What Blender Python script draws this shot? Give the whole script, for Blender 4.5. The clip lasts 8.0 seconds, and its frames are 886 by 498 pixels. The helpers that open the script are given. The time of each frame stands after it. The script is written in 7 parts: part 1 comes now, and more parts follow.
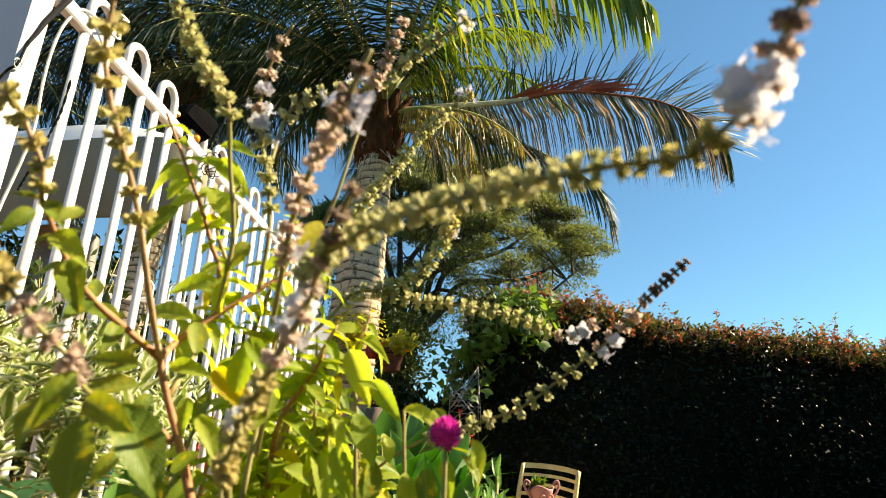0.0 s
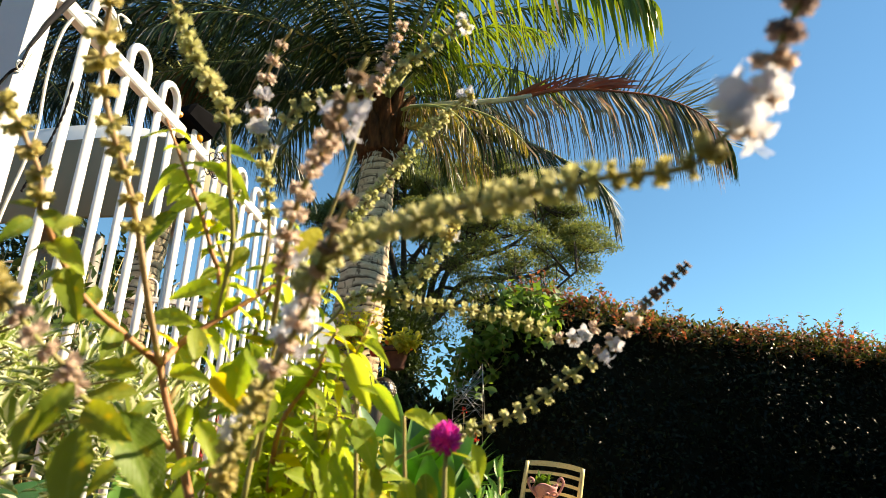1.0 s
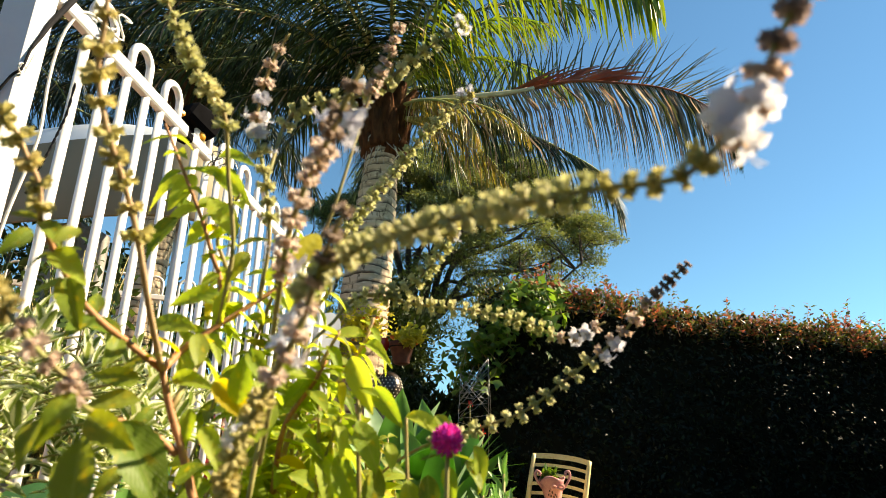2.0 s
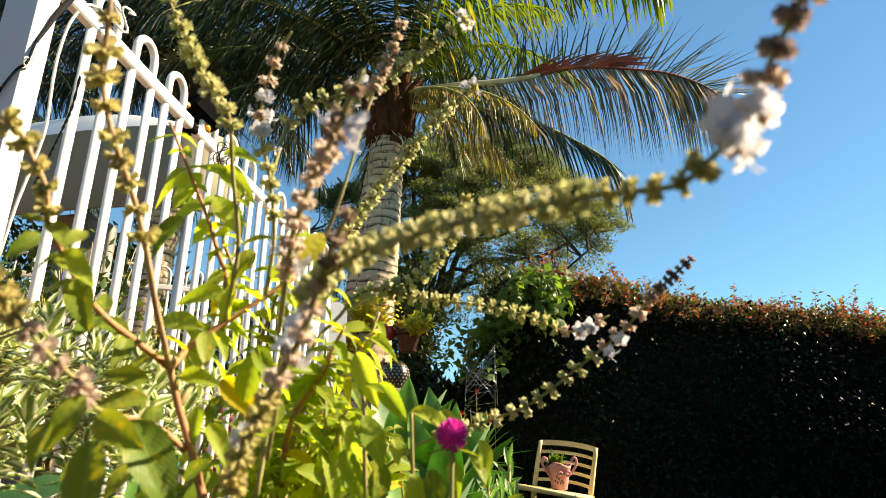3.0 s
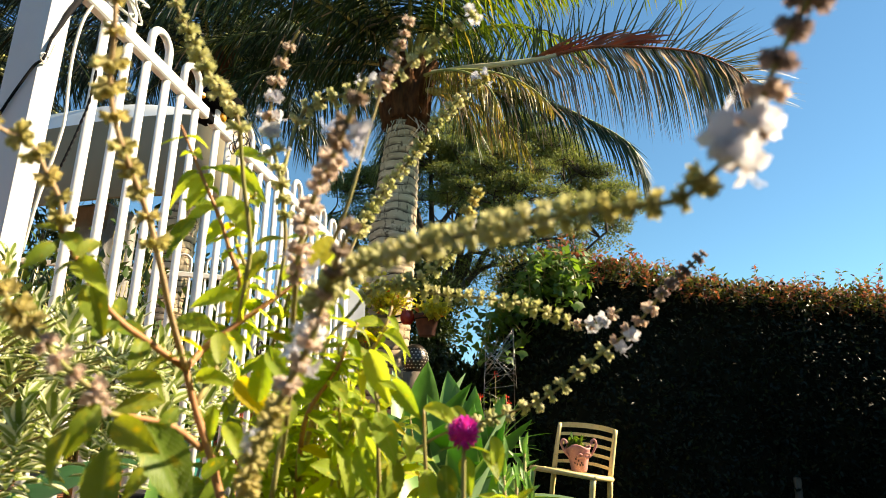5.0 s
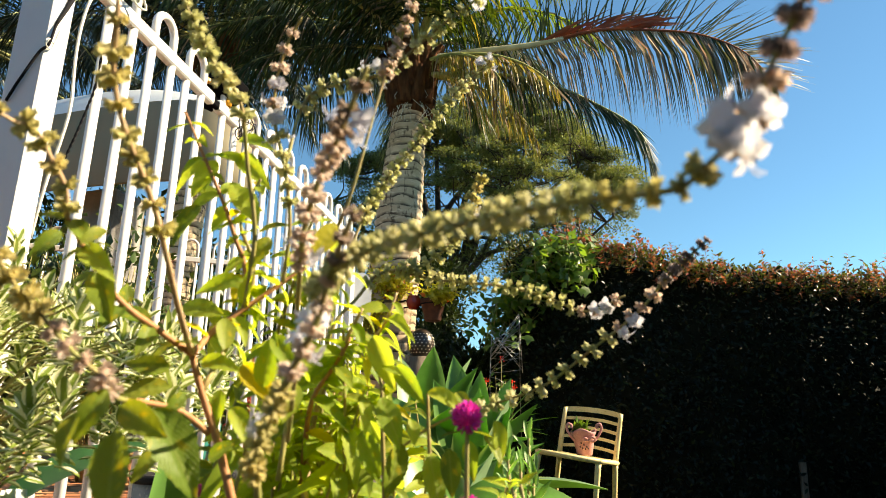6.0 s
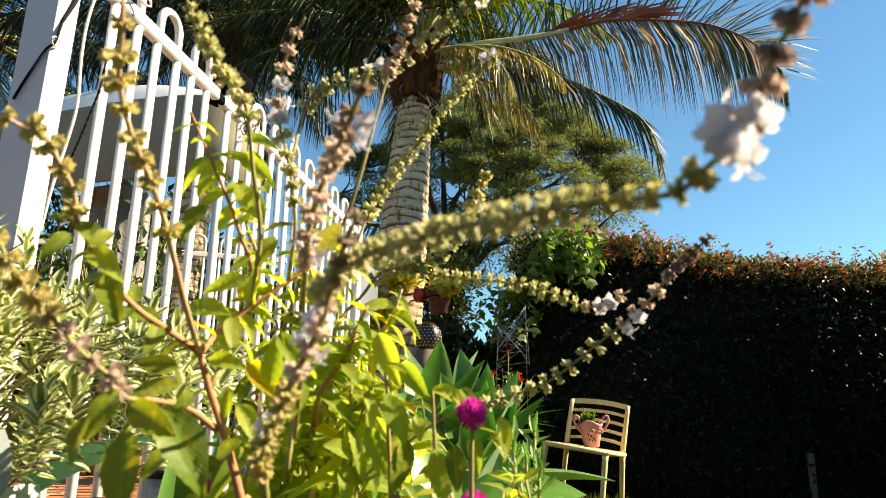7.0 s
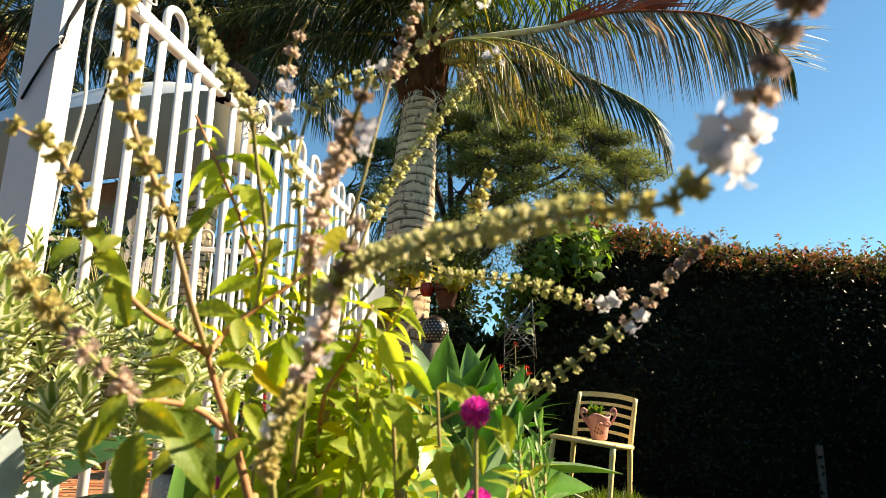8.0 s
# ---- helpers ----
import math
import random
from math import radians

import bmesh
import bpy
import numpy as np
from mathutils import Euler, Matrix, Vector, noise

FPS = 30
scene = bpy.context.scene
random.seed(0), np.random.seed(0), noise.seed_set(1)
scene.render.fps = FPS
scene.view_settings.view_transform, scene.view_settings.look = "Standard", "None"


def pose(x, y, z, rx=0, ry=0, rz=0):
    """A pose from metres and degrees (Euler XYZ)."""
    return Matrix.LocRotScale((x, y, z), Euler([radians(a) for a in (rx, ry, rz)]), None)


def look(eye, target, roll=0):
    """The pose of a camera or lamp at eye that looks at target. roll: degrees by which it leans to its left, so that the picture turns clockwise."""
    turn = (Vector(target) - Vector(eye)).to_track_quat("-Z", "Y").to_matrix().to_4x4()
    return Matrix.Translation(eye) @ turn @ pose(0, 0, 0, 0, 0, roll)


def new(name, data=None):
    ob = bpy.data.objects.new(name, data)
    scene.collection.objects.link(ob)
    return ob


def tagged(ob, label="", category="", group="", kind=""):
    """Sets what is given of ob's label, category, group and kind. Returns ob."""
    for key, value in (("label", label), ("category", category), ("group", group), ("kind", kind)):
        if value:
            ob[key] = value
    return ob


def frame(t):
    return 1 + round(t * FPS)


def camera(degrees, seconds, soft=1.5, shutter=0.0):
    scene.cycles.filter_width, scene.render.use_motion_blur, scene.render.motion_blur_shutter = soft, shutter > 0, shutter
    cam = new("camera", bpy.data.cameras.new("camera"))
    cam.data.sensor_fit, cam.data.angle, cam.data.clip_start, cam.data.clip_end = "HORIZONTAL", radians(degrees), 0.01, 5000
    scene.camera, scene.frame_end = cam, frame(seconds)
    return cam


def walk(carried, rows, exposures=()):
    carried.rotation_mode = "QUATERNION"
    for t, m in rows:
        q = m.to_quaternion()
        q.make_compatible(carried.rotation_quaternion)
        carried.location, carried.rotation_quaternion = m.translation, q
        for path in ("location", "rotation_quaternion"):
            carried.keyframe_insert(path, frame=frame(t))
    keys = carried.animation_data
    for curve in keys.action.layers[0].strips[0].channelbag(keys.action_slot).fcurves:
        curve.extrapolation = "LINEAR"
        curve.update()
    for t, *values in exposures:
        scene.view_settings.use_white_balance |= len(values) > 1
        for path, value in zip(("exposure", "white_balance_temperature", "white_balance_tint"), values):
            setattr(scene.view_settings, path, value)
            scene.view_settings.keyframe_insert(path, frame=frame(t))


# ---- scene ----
PATH = [
    (0, (0.025, 0.011, 0.634), (0.015, 1.888, 1.325), 1.6),
    (0.5, (0.026, 0.011, 0.636), (0.01, 1.889, 1.324), 1.7),
    (1, (0.028, 0.01, 0.639), (0.006, 1.89, 1.322), 1.5),
    (1.5, (0.03, 0.009, 0.642), (0.001, 1.89, 1.319), 1.2),
    (3, (0.033, 0.003, 0.65), (-0.022, 1.901, 1.277), 0.8),
    (3.5, (0.034, 0.002, 0.653), (-0.038, 1.904, 1.266), 0.9),
    (4, (0.036, 0.001, 0.656), (-0.052, 1.906, 1.258), 0.8),
    (5.5, (0.04, -0.002, 0.661), (-0.081, 1.916, 1.215), 0.6),
    (6, (0.041, -0.003, 0.661), (-0.09, 1.921, 1.191), 0.7),
    (6.5, (0.042, -0.005, 0.662), (-0.099, 1.921, 1.18), 0.6),
    (7, (0.043, -0.007, 0.664), (-0.108, 1.921, 1.171), 0.5),
    (7.5, (0.045, -0.01, 0.665), (-0.116, 1.921, 1.162), 0.4),
    (8, (0.046, -0.012, 0.668), (-0.127, 1.92, 1.155), 0.3),
]
cam = camera(69.0, 8.0, soft=0.7)
cam.data.dof.use_dof, cam.data.dof.focus_distance, cam.data.dof.aperture_fstop = True, 2.6, 12.0
walk(cam, [(t, look(eye, target, roll)) for t, eye, target, roll in PATH],
     exposures=[(0, 1.86, 8300, 10), (8, 1.86, 8300, 10)])

# ---------------------------------------------------------------- world and light
SUN_AZ, SUN_EL = 82.0, 36.0
world = bpy.data.worlds.new("world")
scene.world = world
world.use_nodes = True
wn = world.node_tree.nodes
sky = wn.new("ShaderNodeTexSky")
sky.sky_type, sky.sun_disc = "NISHITA", False
sky.sun_elevation, sky.sun_rotation = radians(SUN_EL), radians(SUN_AZ)
sky.air_density, sky.dust_density, sky.ozone_density = 1.0, 0.0, 1.0
wn["Background"].inputs["Strength"].default_value = 0.0515
tint = wn.new("ShaderNodeMix")  # the clear deep-blue air of the day
tint.data_type, tint.blend_type = "RGBA", "MULTIPLY"
tint.inputs[0].default_value = 1.0
tint.inputs[7].default_value = (0.50, 0.93, 1.17, 1)
world.node_tree.links.new(sky.outputs["Color"], tint.inputs[6])
world.node_tree.links.new(tint.outputs[2], wn["Background"].inputs["Color"])
sun_data = bpy.data.lights.new("sun", "SUN")
sun_data.energy, sun_data.angle, sun_data.color = 4.25, radians(0.5), (1.0, 0.91, 0.75)
sun = new("sun", sun_data)
sx = math.cos(radians(SUN_EL)) * math.sin(radians(SUN_AZ))
sy = math.cos(radians(SUN_EL)) * math.cos(radians(SUN_AZ))
sz = math.sin(radians(SUN_EL))
sun.matrix_world = look((sx * 30, sy * 30, sz * 30), (0, 0, 0))


# ---------------------------------------------------------------- materials
def nodes_of(name):
    m = bpy.data.materials.new(name)
    m.use_nodes = True
    return m, m.node_tree.nodes, m.node_tree.links


def mixed(nt, links, fac, a, b):
    n = nt.new("ShaderNodeMix")
    n.data_type = "RGBA"
    if isinstance(fac, float):
        n.inputs[0].default_value = fac
    else:
        links.new(fac, n.inputs[0])
    for sock, c in ((n.inputs[6], a), (n.inputs[7], b)):
        if isinstance(c, tuple):
            sock.default_value = (*c, 1)
        else:
            links.new(c, sock)
    return n.outputs[2]


def spread(nt, links, value, lo, hi):
    n = nt.new("ShaderNodeMapRange")
    n.inputs[1].default_value, n.inputs[2].default_value = lo, hi
    links.new(value, n.inputs[0])
    return n.outputs[0]


def noisy(nt, links, scale, detail=3.0, coords="Object", stretch=None):
    tc = nt.new("ShaderNodeTexCoord")
    n = nt.new("ShaderNodeTexNoise")
    n.inputs["Scale"].default_value, n.inputs["Detail"].default_value = scale, detail
    src = tc.outputs[coords]
    if stretch:
        mp = nt.new("ShaderNodeMapping")
        mp.inputs["Scale"].default_value = stretch
        links.new(src, mp.inputs["Vector"])
        src = mp.outputs["Vector"]
    links.new(src, n.inputs["Vector"])
    return n.outputs["Fac"]


def bumped(nt, links, height, strength, distance, shader):
    b = nt.new("ShaderNodeBump")
    b.inputs["Strength"].default_value, b.inputs["Distance"].default_value = strength, distance
    links.new(height, b.inputs["Height"])
    links.new(b.outputs["Normal"], shader.inputs["Normal"])


def leaf_mat(name, a, b, thin=0.4, rough=0.45, spec=0.4, island=False, c=None, amount=0.15, scale=60.0, rib=None, edge=None, glow=1.5, shine=(1.15, 1.0, 0.45), sick=(0.50, 0.40, 0.03), margin=None):
    """A leaf's skin: varied colour, gloss, and light that shines through."""
    m, nt, links = nodes_of(name)
    p = nt["Principled BSDF"]
    if island:
        rnd = nt.new("ShaderNodeNewGeometry").outputs["Random Per Island"]
    else:
        rnd = nt.new("ShaderNodeObjectInfo").outputs["Random"]
    col = mixed(nt, links, rnd, a, b)
    if c:
        col = mixed(nt, links, spread(nt, links, rnd, 1 - amount, 1 - amount + 0.05), col, c)
    nz = noisy(nt, links, scale)
    dark = mixed(nt, links, 0.32, col, (0.0, 0.01, 0.0))
    col = mixed(nt, links, spread(nt, links, nz, 0.62, 0.36), col, dark)
    if rib or edge or margin:
        tc = nt.new("ShaderNodeTexCoord")
        sep = nt.new("ShaderNodeSeparateXYZ")
        links.new(tc.outputs["Generated"], sep.inputs[0])
        sub = nt.new("ShaderNodeMath")
        sub.operation = "SUBTRACT"
        sub.inputs[1].default_value = 0.5
        links.new(sep.outputs["X"], sub.inputs[0])
        ab = nt.new("ShaderNodeMath")
        ab.operation = "ABSOLUTE"
        links.new(sub.outputs[0], ab.inputs[0])
        if margin:
            col = mixed(nt, links, spread(nt, links, ab.outputs[0], 0.40, 0.46), col, margin)
        if edge:
            wob = nt.new("ShaderNodeMath")
            wob.operation = "MULTIPLY_ADD"
            wob.inputs[1].default_value = 0.35
            links.new(noisy(nt, links, 9.0, 2.0, "Generated", (3, 0.6, 1)), wob.inputs[0])
            links.new(ab.outputs[0], wob.inputs[2])
            col = mixed(nt, links, spread(nt, links, wob.outputs[0], 0.36, 0.44), col, edge)
        if rib:
            # side veins that run forward from the midrib, and yellowing patches
            run = nt.new("ShaderNodeMath")
            run.operation = "MULTIPLY_ADD"
            run.inputs[1].default_value = -1.3
            links.new(ab.outputs[0], run.inputs[0])
            links.new(sep.outputs["Y"], run.inputs[2])
            saw = nt.new("ShaderNodeMath")
            saw.operation = "PINGPONG"
            saw.inputs[1].default_value = 0.055
            links.new(run.outputs[0], saw.inputs[0])
            vein = spread(nt, links, saw.outputs[0], 0.012, 0.0)
            patch = noisy(nt, links, 2.6, 2.0, "Generated")
            col = mixed(nt, links, spread(nt, links, patch, 0.56, 0.74), col, sick)
            half = mixed(nt, links, 0.42, col, rib)
            col = mixed(nt, links, vein, col, half)
            col = mixed(nt, links, spread(nt, links, ab.outputs[0], 0.04, 0.01), col, half)
            nz = vein
    links.new(col, p.inputs["Base Color"])
    p.inputs["Roughness"].default_value = rough
    p.inputs["Specular IOR Level"].default_value = spec
    bumped(nt, links, nz, 0.5 if rib else 0.25, 0.002, p)
    tr = nt.new("ShaderNodeBsdfTranslucent")
    warm = nt.new("ShaderNodeMix")
    warm.data_type, warm.blend_type = "RGBA", "MULTIPLY"
    warm.inputs[0].default_value = 1.0
    links.new(col, warm.inputs[6])
    warm.inputs[7].default_value = (glow * shine[0], glow * shine[1], glow * shine[2], 1)
    links.new(warm.outputs[2], tr.inputs["Color"])
    mx = nt.new("ShaderNodeMixShader")
    mx.inputs[0].default_value = thin
    links.new(p.outputs[0], mx.inputs[1])
    links.new(tr.outputs[0], mx.inputs[2])
    links.new(mx.outputs[0], nt["Material Output"].inputs[0])
    return m


def solid_mat(name, a, b, scale=20.0, rough=0.6, spec=0.4, bump=0.2, depth=0.003, metal=0.0, stretch=None, rnd=None, speck=None):
    """A solid surface with grain at two scales; rnd: a colour that whole objects lean towards."""
    m, nt, links = nodes_of(name)
    p = nt["Principled BSDF"]
    big = noisy(nt, links, scale, 3.0, "Object", stretch)
    fine = noisy(nt, links, scale * 7, 4.0, "Object", stretch)
    col = mixed(nt, links, spread(nt, links, big, 0.35, 0.65), a, b)
    if rnd:
        r = nt.new("ShaderNodeObjectInfo").outputs["Random"]
        col = mixed(nt, links, r, col, rnd)
    if speck:
        col = mixed(nt, links, spread(nt, links, fine, 0.58, 0.66), col, speck)
    links.new(col, p.inputs["Base Color"])
    p.inputs["Roughness"].default_value, p.inputs["Metallic"].default_value = rough, metal
    p.inputs["Specular IOR Level"].default_value = spec
    bumped(nt, links, fine, bump, depth, p)
    return m


M = {}
M["lawn"] = solid_mat("lawn_soil", (0.022, 0.028, 0.010), (0.04, 0.045, 0.016), 2.0, 0.9, 0.2, 0.6, 0.02)
M["grass"] = leaf_mat("grass_blades", (0.05, 0.11, 0.015), (0.12, 0.17, 0.03), 0.4, 0.5, 0.3, True)
M["white"] = solid_mat("white_powder_coat", (0.72, 0.72, 0.72), (0.64, 0.64, 0.63), 6.0, 0.35, 0.5, 0.08, 0.001)
M["white_post"] = solid_mat("white_painted_post", (0.75, 0.75, 0.76), (0.67, 0.68, 0.69), 5.0, 0.45, 0.5, 0.15, 0.001, speck=(0.72, 0.72, 0.72))
M["black"] = solid_mat("black_plastic", (0.003, 0.003, 0.0035), (0.005, 0.005, 0.006), 20, 0.9, 0.03, 0.1, 0.001)
M["cable"] = solid_mat("black_cable", (0.008, 0.008, 0.01), (0.014, 0.014, 0.016), 30, 0.8, 0.12)
M["cord"] = solid_mat("white_cord", (0.7, 0.7, 0.66), (0.5, 0.5, 0.46), 60, 0.8)
M["amber"] = solid_mat("amber_plastic", (0.75, 0.33, 0.03), (0.6, 0.25, 0.02), 30, 0.4)
M["canopy"] = solid_mat("canopy_beige_fabric", (0.275, 0.245, 0.170), (0.235, 0.21, 0.142), 3.0, 0.8, 0.2, 0.2, 0.004)
M["canopy_top"] = solid_mat("canopy_pale_top", (0.50, 0.55, 0.60), (0.62, 0.66, 0.70), 2.0, 0.35, 0.5, 0.15, 0.004)
M["stone"] = solid_mat("grey_stone", (0.30, 0.29, 0.27), (0.20, 0.19, 0.18), 5.0, 0.85, 0.3, 0.8, 0.01)
M["brick"] = solid_mat("terracotta_paver", (0.42, 0.16, 0.07), (0.30, 0.10, 0.05), 18.0, 0.75, 0.3, 0.4, 0.002, rnd=(0.45, 0.22, 0.11))
M["soil"] = solid_mat("garden_soil", (0.055, 0.038, 0.026), (0.09, 0.065, 0.045), 9.0, 0.95, 0.1, 1.0, 0.02, speck=(0.15, 0.115, 0.08))
M["mortar"] = solid_mat("dark_joint", (0.07, 0.06, 0.05), (0.10, 0.085, 0.07), 12.0, 0.95)
def bark_rings(name):
    """Palm bark: pale skin with dark leaf scars that ring the trunk, and upright cracks."""
    m, nt, links = nodes_of(name)
    p = nt["Principled BSDF"]
    tc = nt.new("ShaderNodeTexCoord")
    w = nt.new("ShaderNodeTexWave")
    w.wave_type, w.bands_direction, w.wave_profile = "BANDS", "Z", "SAW"
    w.inputs["Scale"].default_value, w.inputs["Distortion"].default_value = 4.2, 6.5
    w.inputs["Detail"].default_value, w.inputs["Detail Scale"].default_value = 3.0, 0.6
    links.new(tc.outputs["Object"], w.inputs["Vector"])
    big, fine = noisy(nt, links, 4.0), noisy(nt, links, 16.0, 5.0, "Object", (2.2, 2.2, 0.5))
    col = mixed(nt, links, spread(nt, links, big, 0.35, 0.65), (0.66, 0.52, 0.37), (0.47, 0.36, 0.245))
    col = mixed(nt, links, spread(nt, links, fine, 0.56, 0.68), col, (0.16, 0.115, 0.08))
    ring = nt.new("ShaderNodeMath")  # scars that break off and come back round the trunk
    ring.operation = "MULTIPLY"
    links.new(spread(nt, links, w.outputs["Fac"], 0.42, 0.10), ring.inputs[0])
    links.new(spread(nt, links, noisy(nt, links, 7.0, 4.0, "Object", (1, 1, 2.5)), 0.30, 0.50), ring.inputs[1])
    col = mixed(nt, links, ring.outputs[0], col, (0.085, 0.058, 0.040))
    col = mixed(nt, links, spread(nt, links, noisy(nt, links, 26.0, 5.0, "Object", (0.7, 0.7, 2.4)), 0.58, 0.70), col, (0.74, 0.61, 0.45))
    links.new(col, p.inputs["Base Color"])
    p.inputs["Roughness"].default_value, p.inputs["Specular IOR Level"].default_value = 0.9, 0.2
    bumped(nt, links, w.outputs["Fac"], 0.7, 0.02, p)
    return m


M["shade_wall"] = solid_mat("brown_shade_wall", (0.13, 0.10, 0.075), (0.085, 0.068, 0.05), 3.0, 0.9, 0.2, 0.4, 0.006)
M["trunk"] = bark_rings("palm_bark")
M["fibre"] = solid_mat("palm_fibre", (0.17, 0.075, 0.035), (0.08, 0.035, 0.02), 10.0, 0.95, 0.1, 1.0, 0.02, stretch=(3, 3, 0.6))
M["rachis"] = solid_mat("frond_stalk", (0.42, 0.42, 0.16), (0.30, 0.32, 0.10), 8.0, 0.5)
M["rachis_pale"] = solid_mat("frond_stalk_pale", (0.62, 0.58, 0.42), (0.50, 0.44, 0.28), 8.0, 0.6)
M["rachis_dry"] = solid_mat("frond_stalk_dry", (0.36, 0.085, 0.025), (0.20, 0.05, 0.022), 8.0, 0.6)
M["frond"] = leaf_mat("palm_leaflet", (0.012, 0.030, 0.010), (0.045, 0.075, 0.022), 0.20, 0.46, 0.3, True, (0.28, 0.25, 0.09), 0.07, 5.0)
# darkened copy of the palm leaflet: shade put into the colour
M["frond_shade"] = leaf_mat("palm_leaflet_shaded", (0.006, 0.014, 0.005), (0.020, 0.036, 0.012), 0.12, 0.38, 0.35, True, None, 0.07, 5.0)
# brightened copy of the palm leaflet: sunlight put into the colour
M["frond_lit"] = leaf_mat("palm_leaflet_sunlit", (0.10, 0.19, 0.02), (0.20, 0.27, 0.035), 0.45, 0.36, 0.45, True, (0.40, 0.34, 0.10), 0.12, 5.0)
M["frond_old"] = leaf_mat("palm_leaflet_old", (0.16, 0.17, 0.04), (0.30, 0.25, 0.07), 0.40, 0.40, 0.45, True, (0.40, 0.30, 0.14), 0.25, 5.0)
M["frond_dry"] = leaf_mat("palm_leaflet_dry", (0.24, 0.145, 0.115), (0.74, 0.69, 0.62), 0.5, 0.40, 0.45, True, (0.09, 0.10, 0.045), 0.25, 5.0, glow=1.0, shine=(1.0, 0.88, 0.72))
M["bark"] = solid_mat("tree_bark", (0.10, 0.08, 0.065), (0.055, 0.045, 0.04), 6.0, 0.95, 0.2, 0.8, 0.02)
M["tree_leaf"] = leaf_mat("tree_leaf", (0.12, 0.17, 0.065), (0.23, 0.28, 0.12), 0.30, 0.6, 0.25, True, (0.19, 0.21, 0.10), 0.15, 3.0)
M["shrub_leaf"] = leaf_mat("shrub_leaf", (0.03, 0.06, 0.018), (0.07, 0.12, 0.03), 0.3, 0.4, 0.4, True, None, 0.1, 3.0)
# shrub leaf again, with the shade put into its darker colour
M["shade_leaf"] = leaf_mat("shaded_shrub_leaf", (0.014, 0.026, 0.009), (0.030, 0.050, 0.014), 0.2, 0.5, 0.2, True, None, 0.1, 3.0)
# leaf of the shaded face: the shade is put into this near-black colour
M["hedge_leaf_shaded"] = leaf_mat("hedge_leaf_shaded", (0.007, 0.010, 0.005), (0.014, 0.019, 0.008), 0.12, 0.42, 0.16, True, (0.025, 0.035, 0.012), 0.15, 3.0)
# the same leaf in a brighter colour, for the sunlit top
M["hedge_top_lit"] = leaf_mat("hedge_top_leaf_lit", (0.055, 0.085, 0.028), (0.11, 0.14, 0.048), 0.3, 0.4, 0.4, True, (0.20, 0.12, 0.05), 0.2, 3.0)
M["hedge_red"] = leaf_mat("hedge_new_leaf", (0.38, 0.095, 0.095), (0.25, 0.18, 0.10), 0.33, 0.30, 0.6, True, (0.11, 0.15, 0.06), 0.5, 3.0)
# near-black for the shade behind the hedge leaves
M["hedge_shade"] = solid_mat("hedge_inner_shade", (0.012, 0.012, 0.008), (0.02, 0.02, 0.012), 4.0, 1.0, 0.0)
M["vine_leaf"] = leaf_mat("vine_leaf", (0.07, 0.15, 0.025), (0.14, 0.26, 0.05), 0.5, 0.36, 0.5, True, None, 0.1, 6.0)
M["stem_brown"] = solid_mat("woody_stem", (0.46, 0.23, 0.11), (0.34, 0.15, 0.07), 60, 0.6, 0.3, 0.4, 0.0008, speck=(0.36, 0.24, 0.12))
M["stem_green"] = solid_mat("green_stem", (0.26, 0.27, 0.09), (0.30, 0.22, 0.10), 60, 0.55, 0.3, 0.3, 0.0006)
M["stem_pale"] = solid_mat("pale_woody_stem", (0.50, 0.36, 0.22), (0.40, 0.27, 0.16), 60, 0.6, 0.3, 0.4, 0.0008, speck=(0.58, 0.46, 0.30))
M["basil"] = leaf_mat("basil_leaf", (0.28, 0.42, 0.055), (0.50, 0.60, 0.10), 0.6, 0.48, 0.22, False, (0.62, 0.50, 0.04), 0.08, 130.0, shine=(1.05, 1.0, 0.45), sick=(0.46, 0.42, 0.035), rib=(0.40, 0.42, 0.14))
# deeper green leaf, with some of the shade put into its colour
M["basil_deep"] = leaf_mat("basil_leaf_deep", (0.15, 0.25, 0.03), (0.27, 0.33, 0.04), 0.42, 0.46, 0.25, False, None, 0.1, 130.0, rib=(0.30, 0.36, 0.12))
M["calyx"] = leaf_mat("calyx", (0.74, 0.70, 0.43), (0.50, 0.51, 0.25), 0.4, 0.6, 0.3, False, None, 0.1, 300.0, glow=1.2, shine=(1.0, 1.0, 0.8))
M["calyx_tan"] = leaf_mat("calyx_tan", (0.66, 0.57, 0.27), (0.55, 0.52, 0.23), 0.45, 0.7, 0.2, False, None, 0.1, 300.0, glow=1.2, shine=(1.0, 0.95, 0.75))
M["calyx_mauve"] = leaf_mat("calyx_mauve", (0.34, 0.25, 0.245), (0.50, 0.40, 0.39), 0.35, 0.75, 0.2, False, None, 0.1, 300.0, glow=1.0, shine=(0.95, 0.93, 0.93))
M["calyx_umber"] = leaf_mat("calyx_umber", (0.33, 0.25, 0.20), (0.46, 0.35, 0.29), 0.35, 0.75, 0.2, False, None, 0.1, 300.0, glow=1.1, shine=(1.0, 0.9, 0.8))
M["calyx_brown"] = leaf_mat("calyx_brown", (0.66, 0.53, 0.44), (0.76, 0.65, 0.57), 0.5, 0.75, 0.2, False, None, 0.1, 300.0, glow=1.2, shine=(1.0, 0.9, 0.85))
M["petal"] = leaf_mat("white_petal", (0.78, 0.78, 0.86), (0.84, 0.84, 0.92), 0.65, 0.6, 0.3, False, None, 0.1, 200.0, glow=1.1, shine=(1.0, 1.0, 1.0))
M["magenta"] = leaf_mat("magenta_bract", (0.64, 0.025, 0.56), (0.76, 0.06, 0.68), 0.3, 0.45, 0.4, True, None, 0.1, 200.0, glow=1.2)
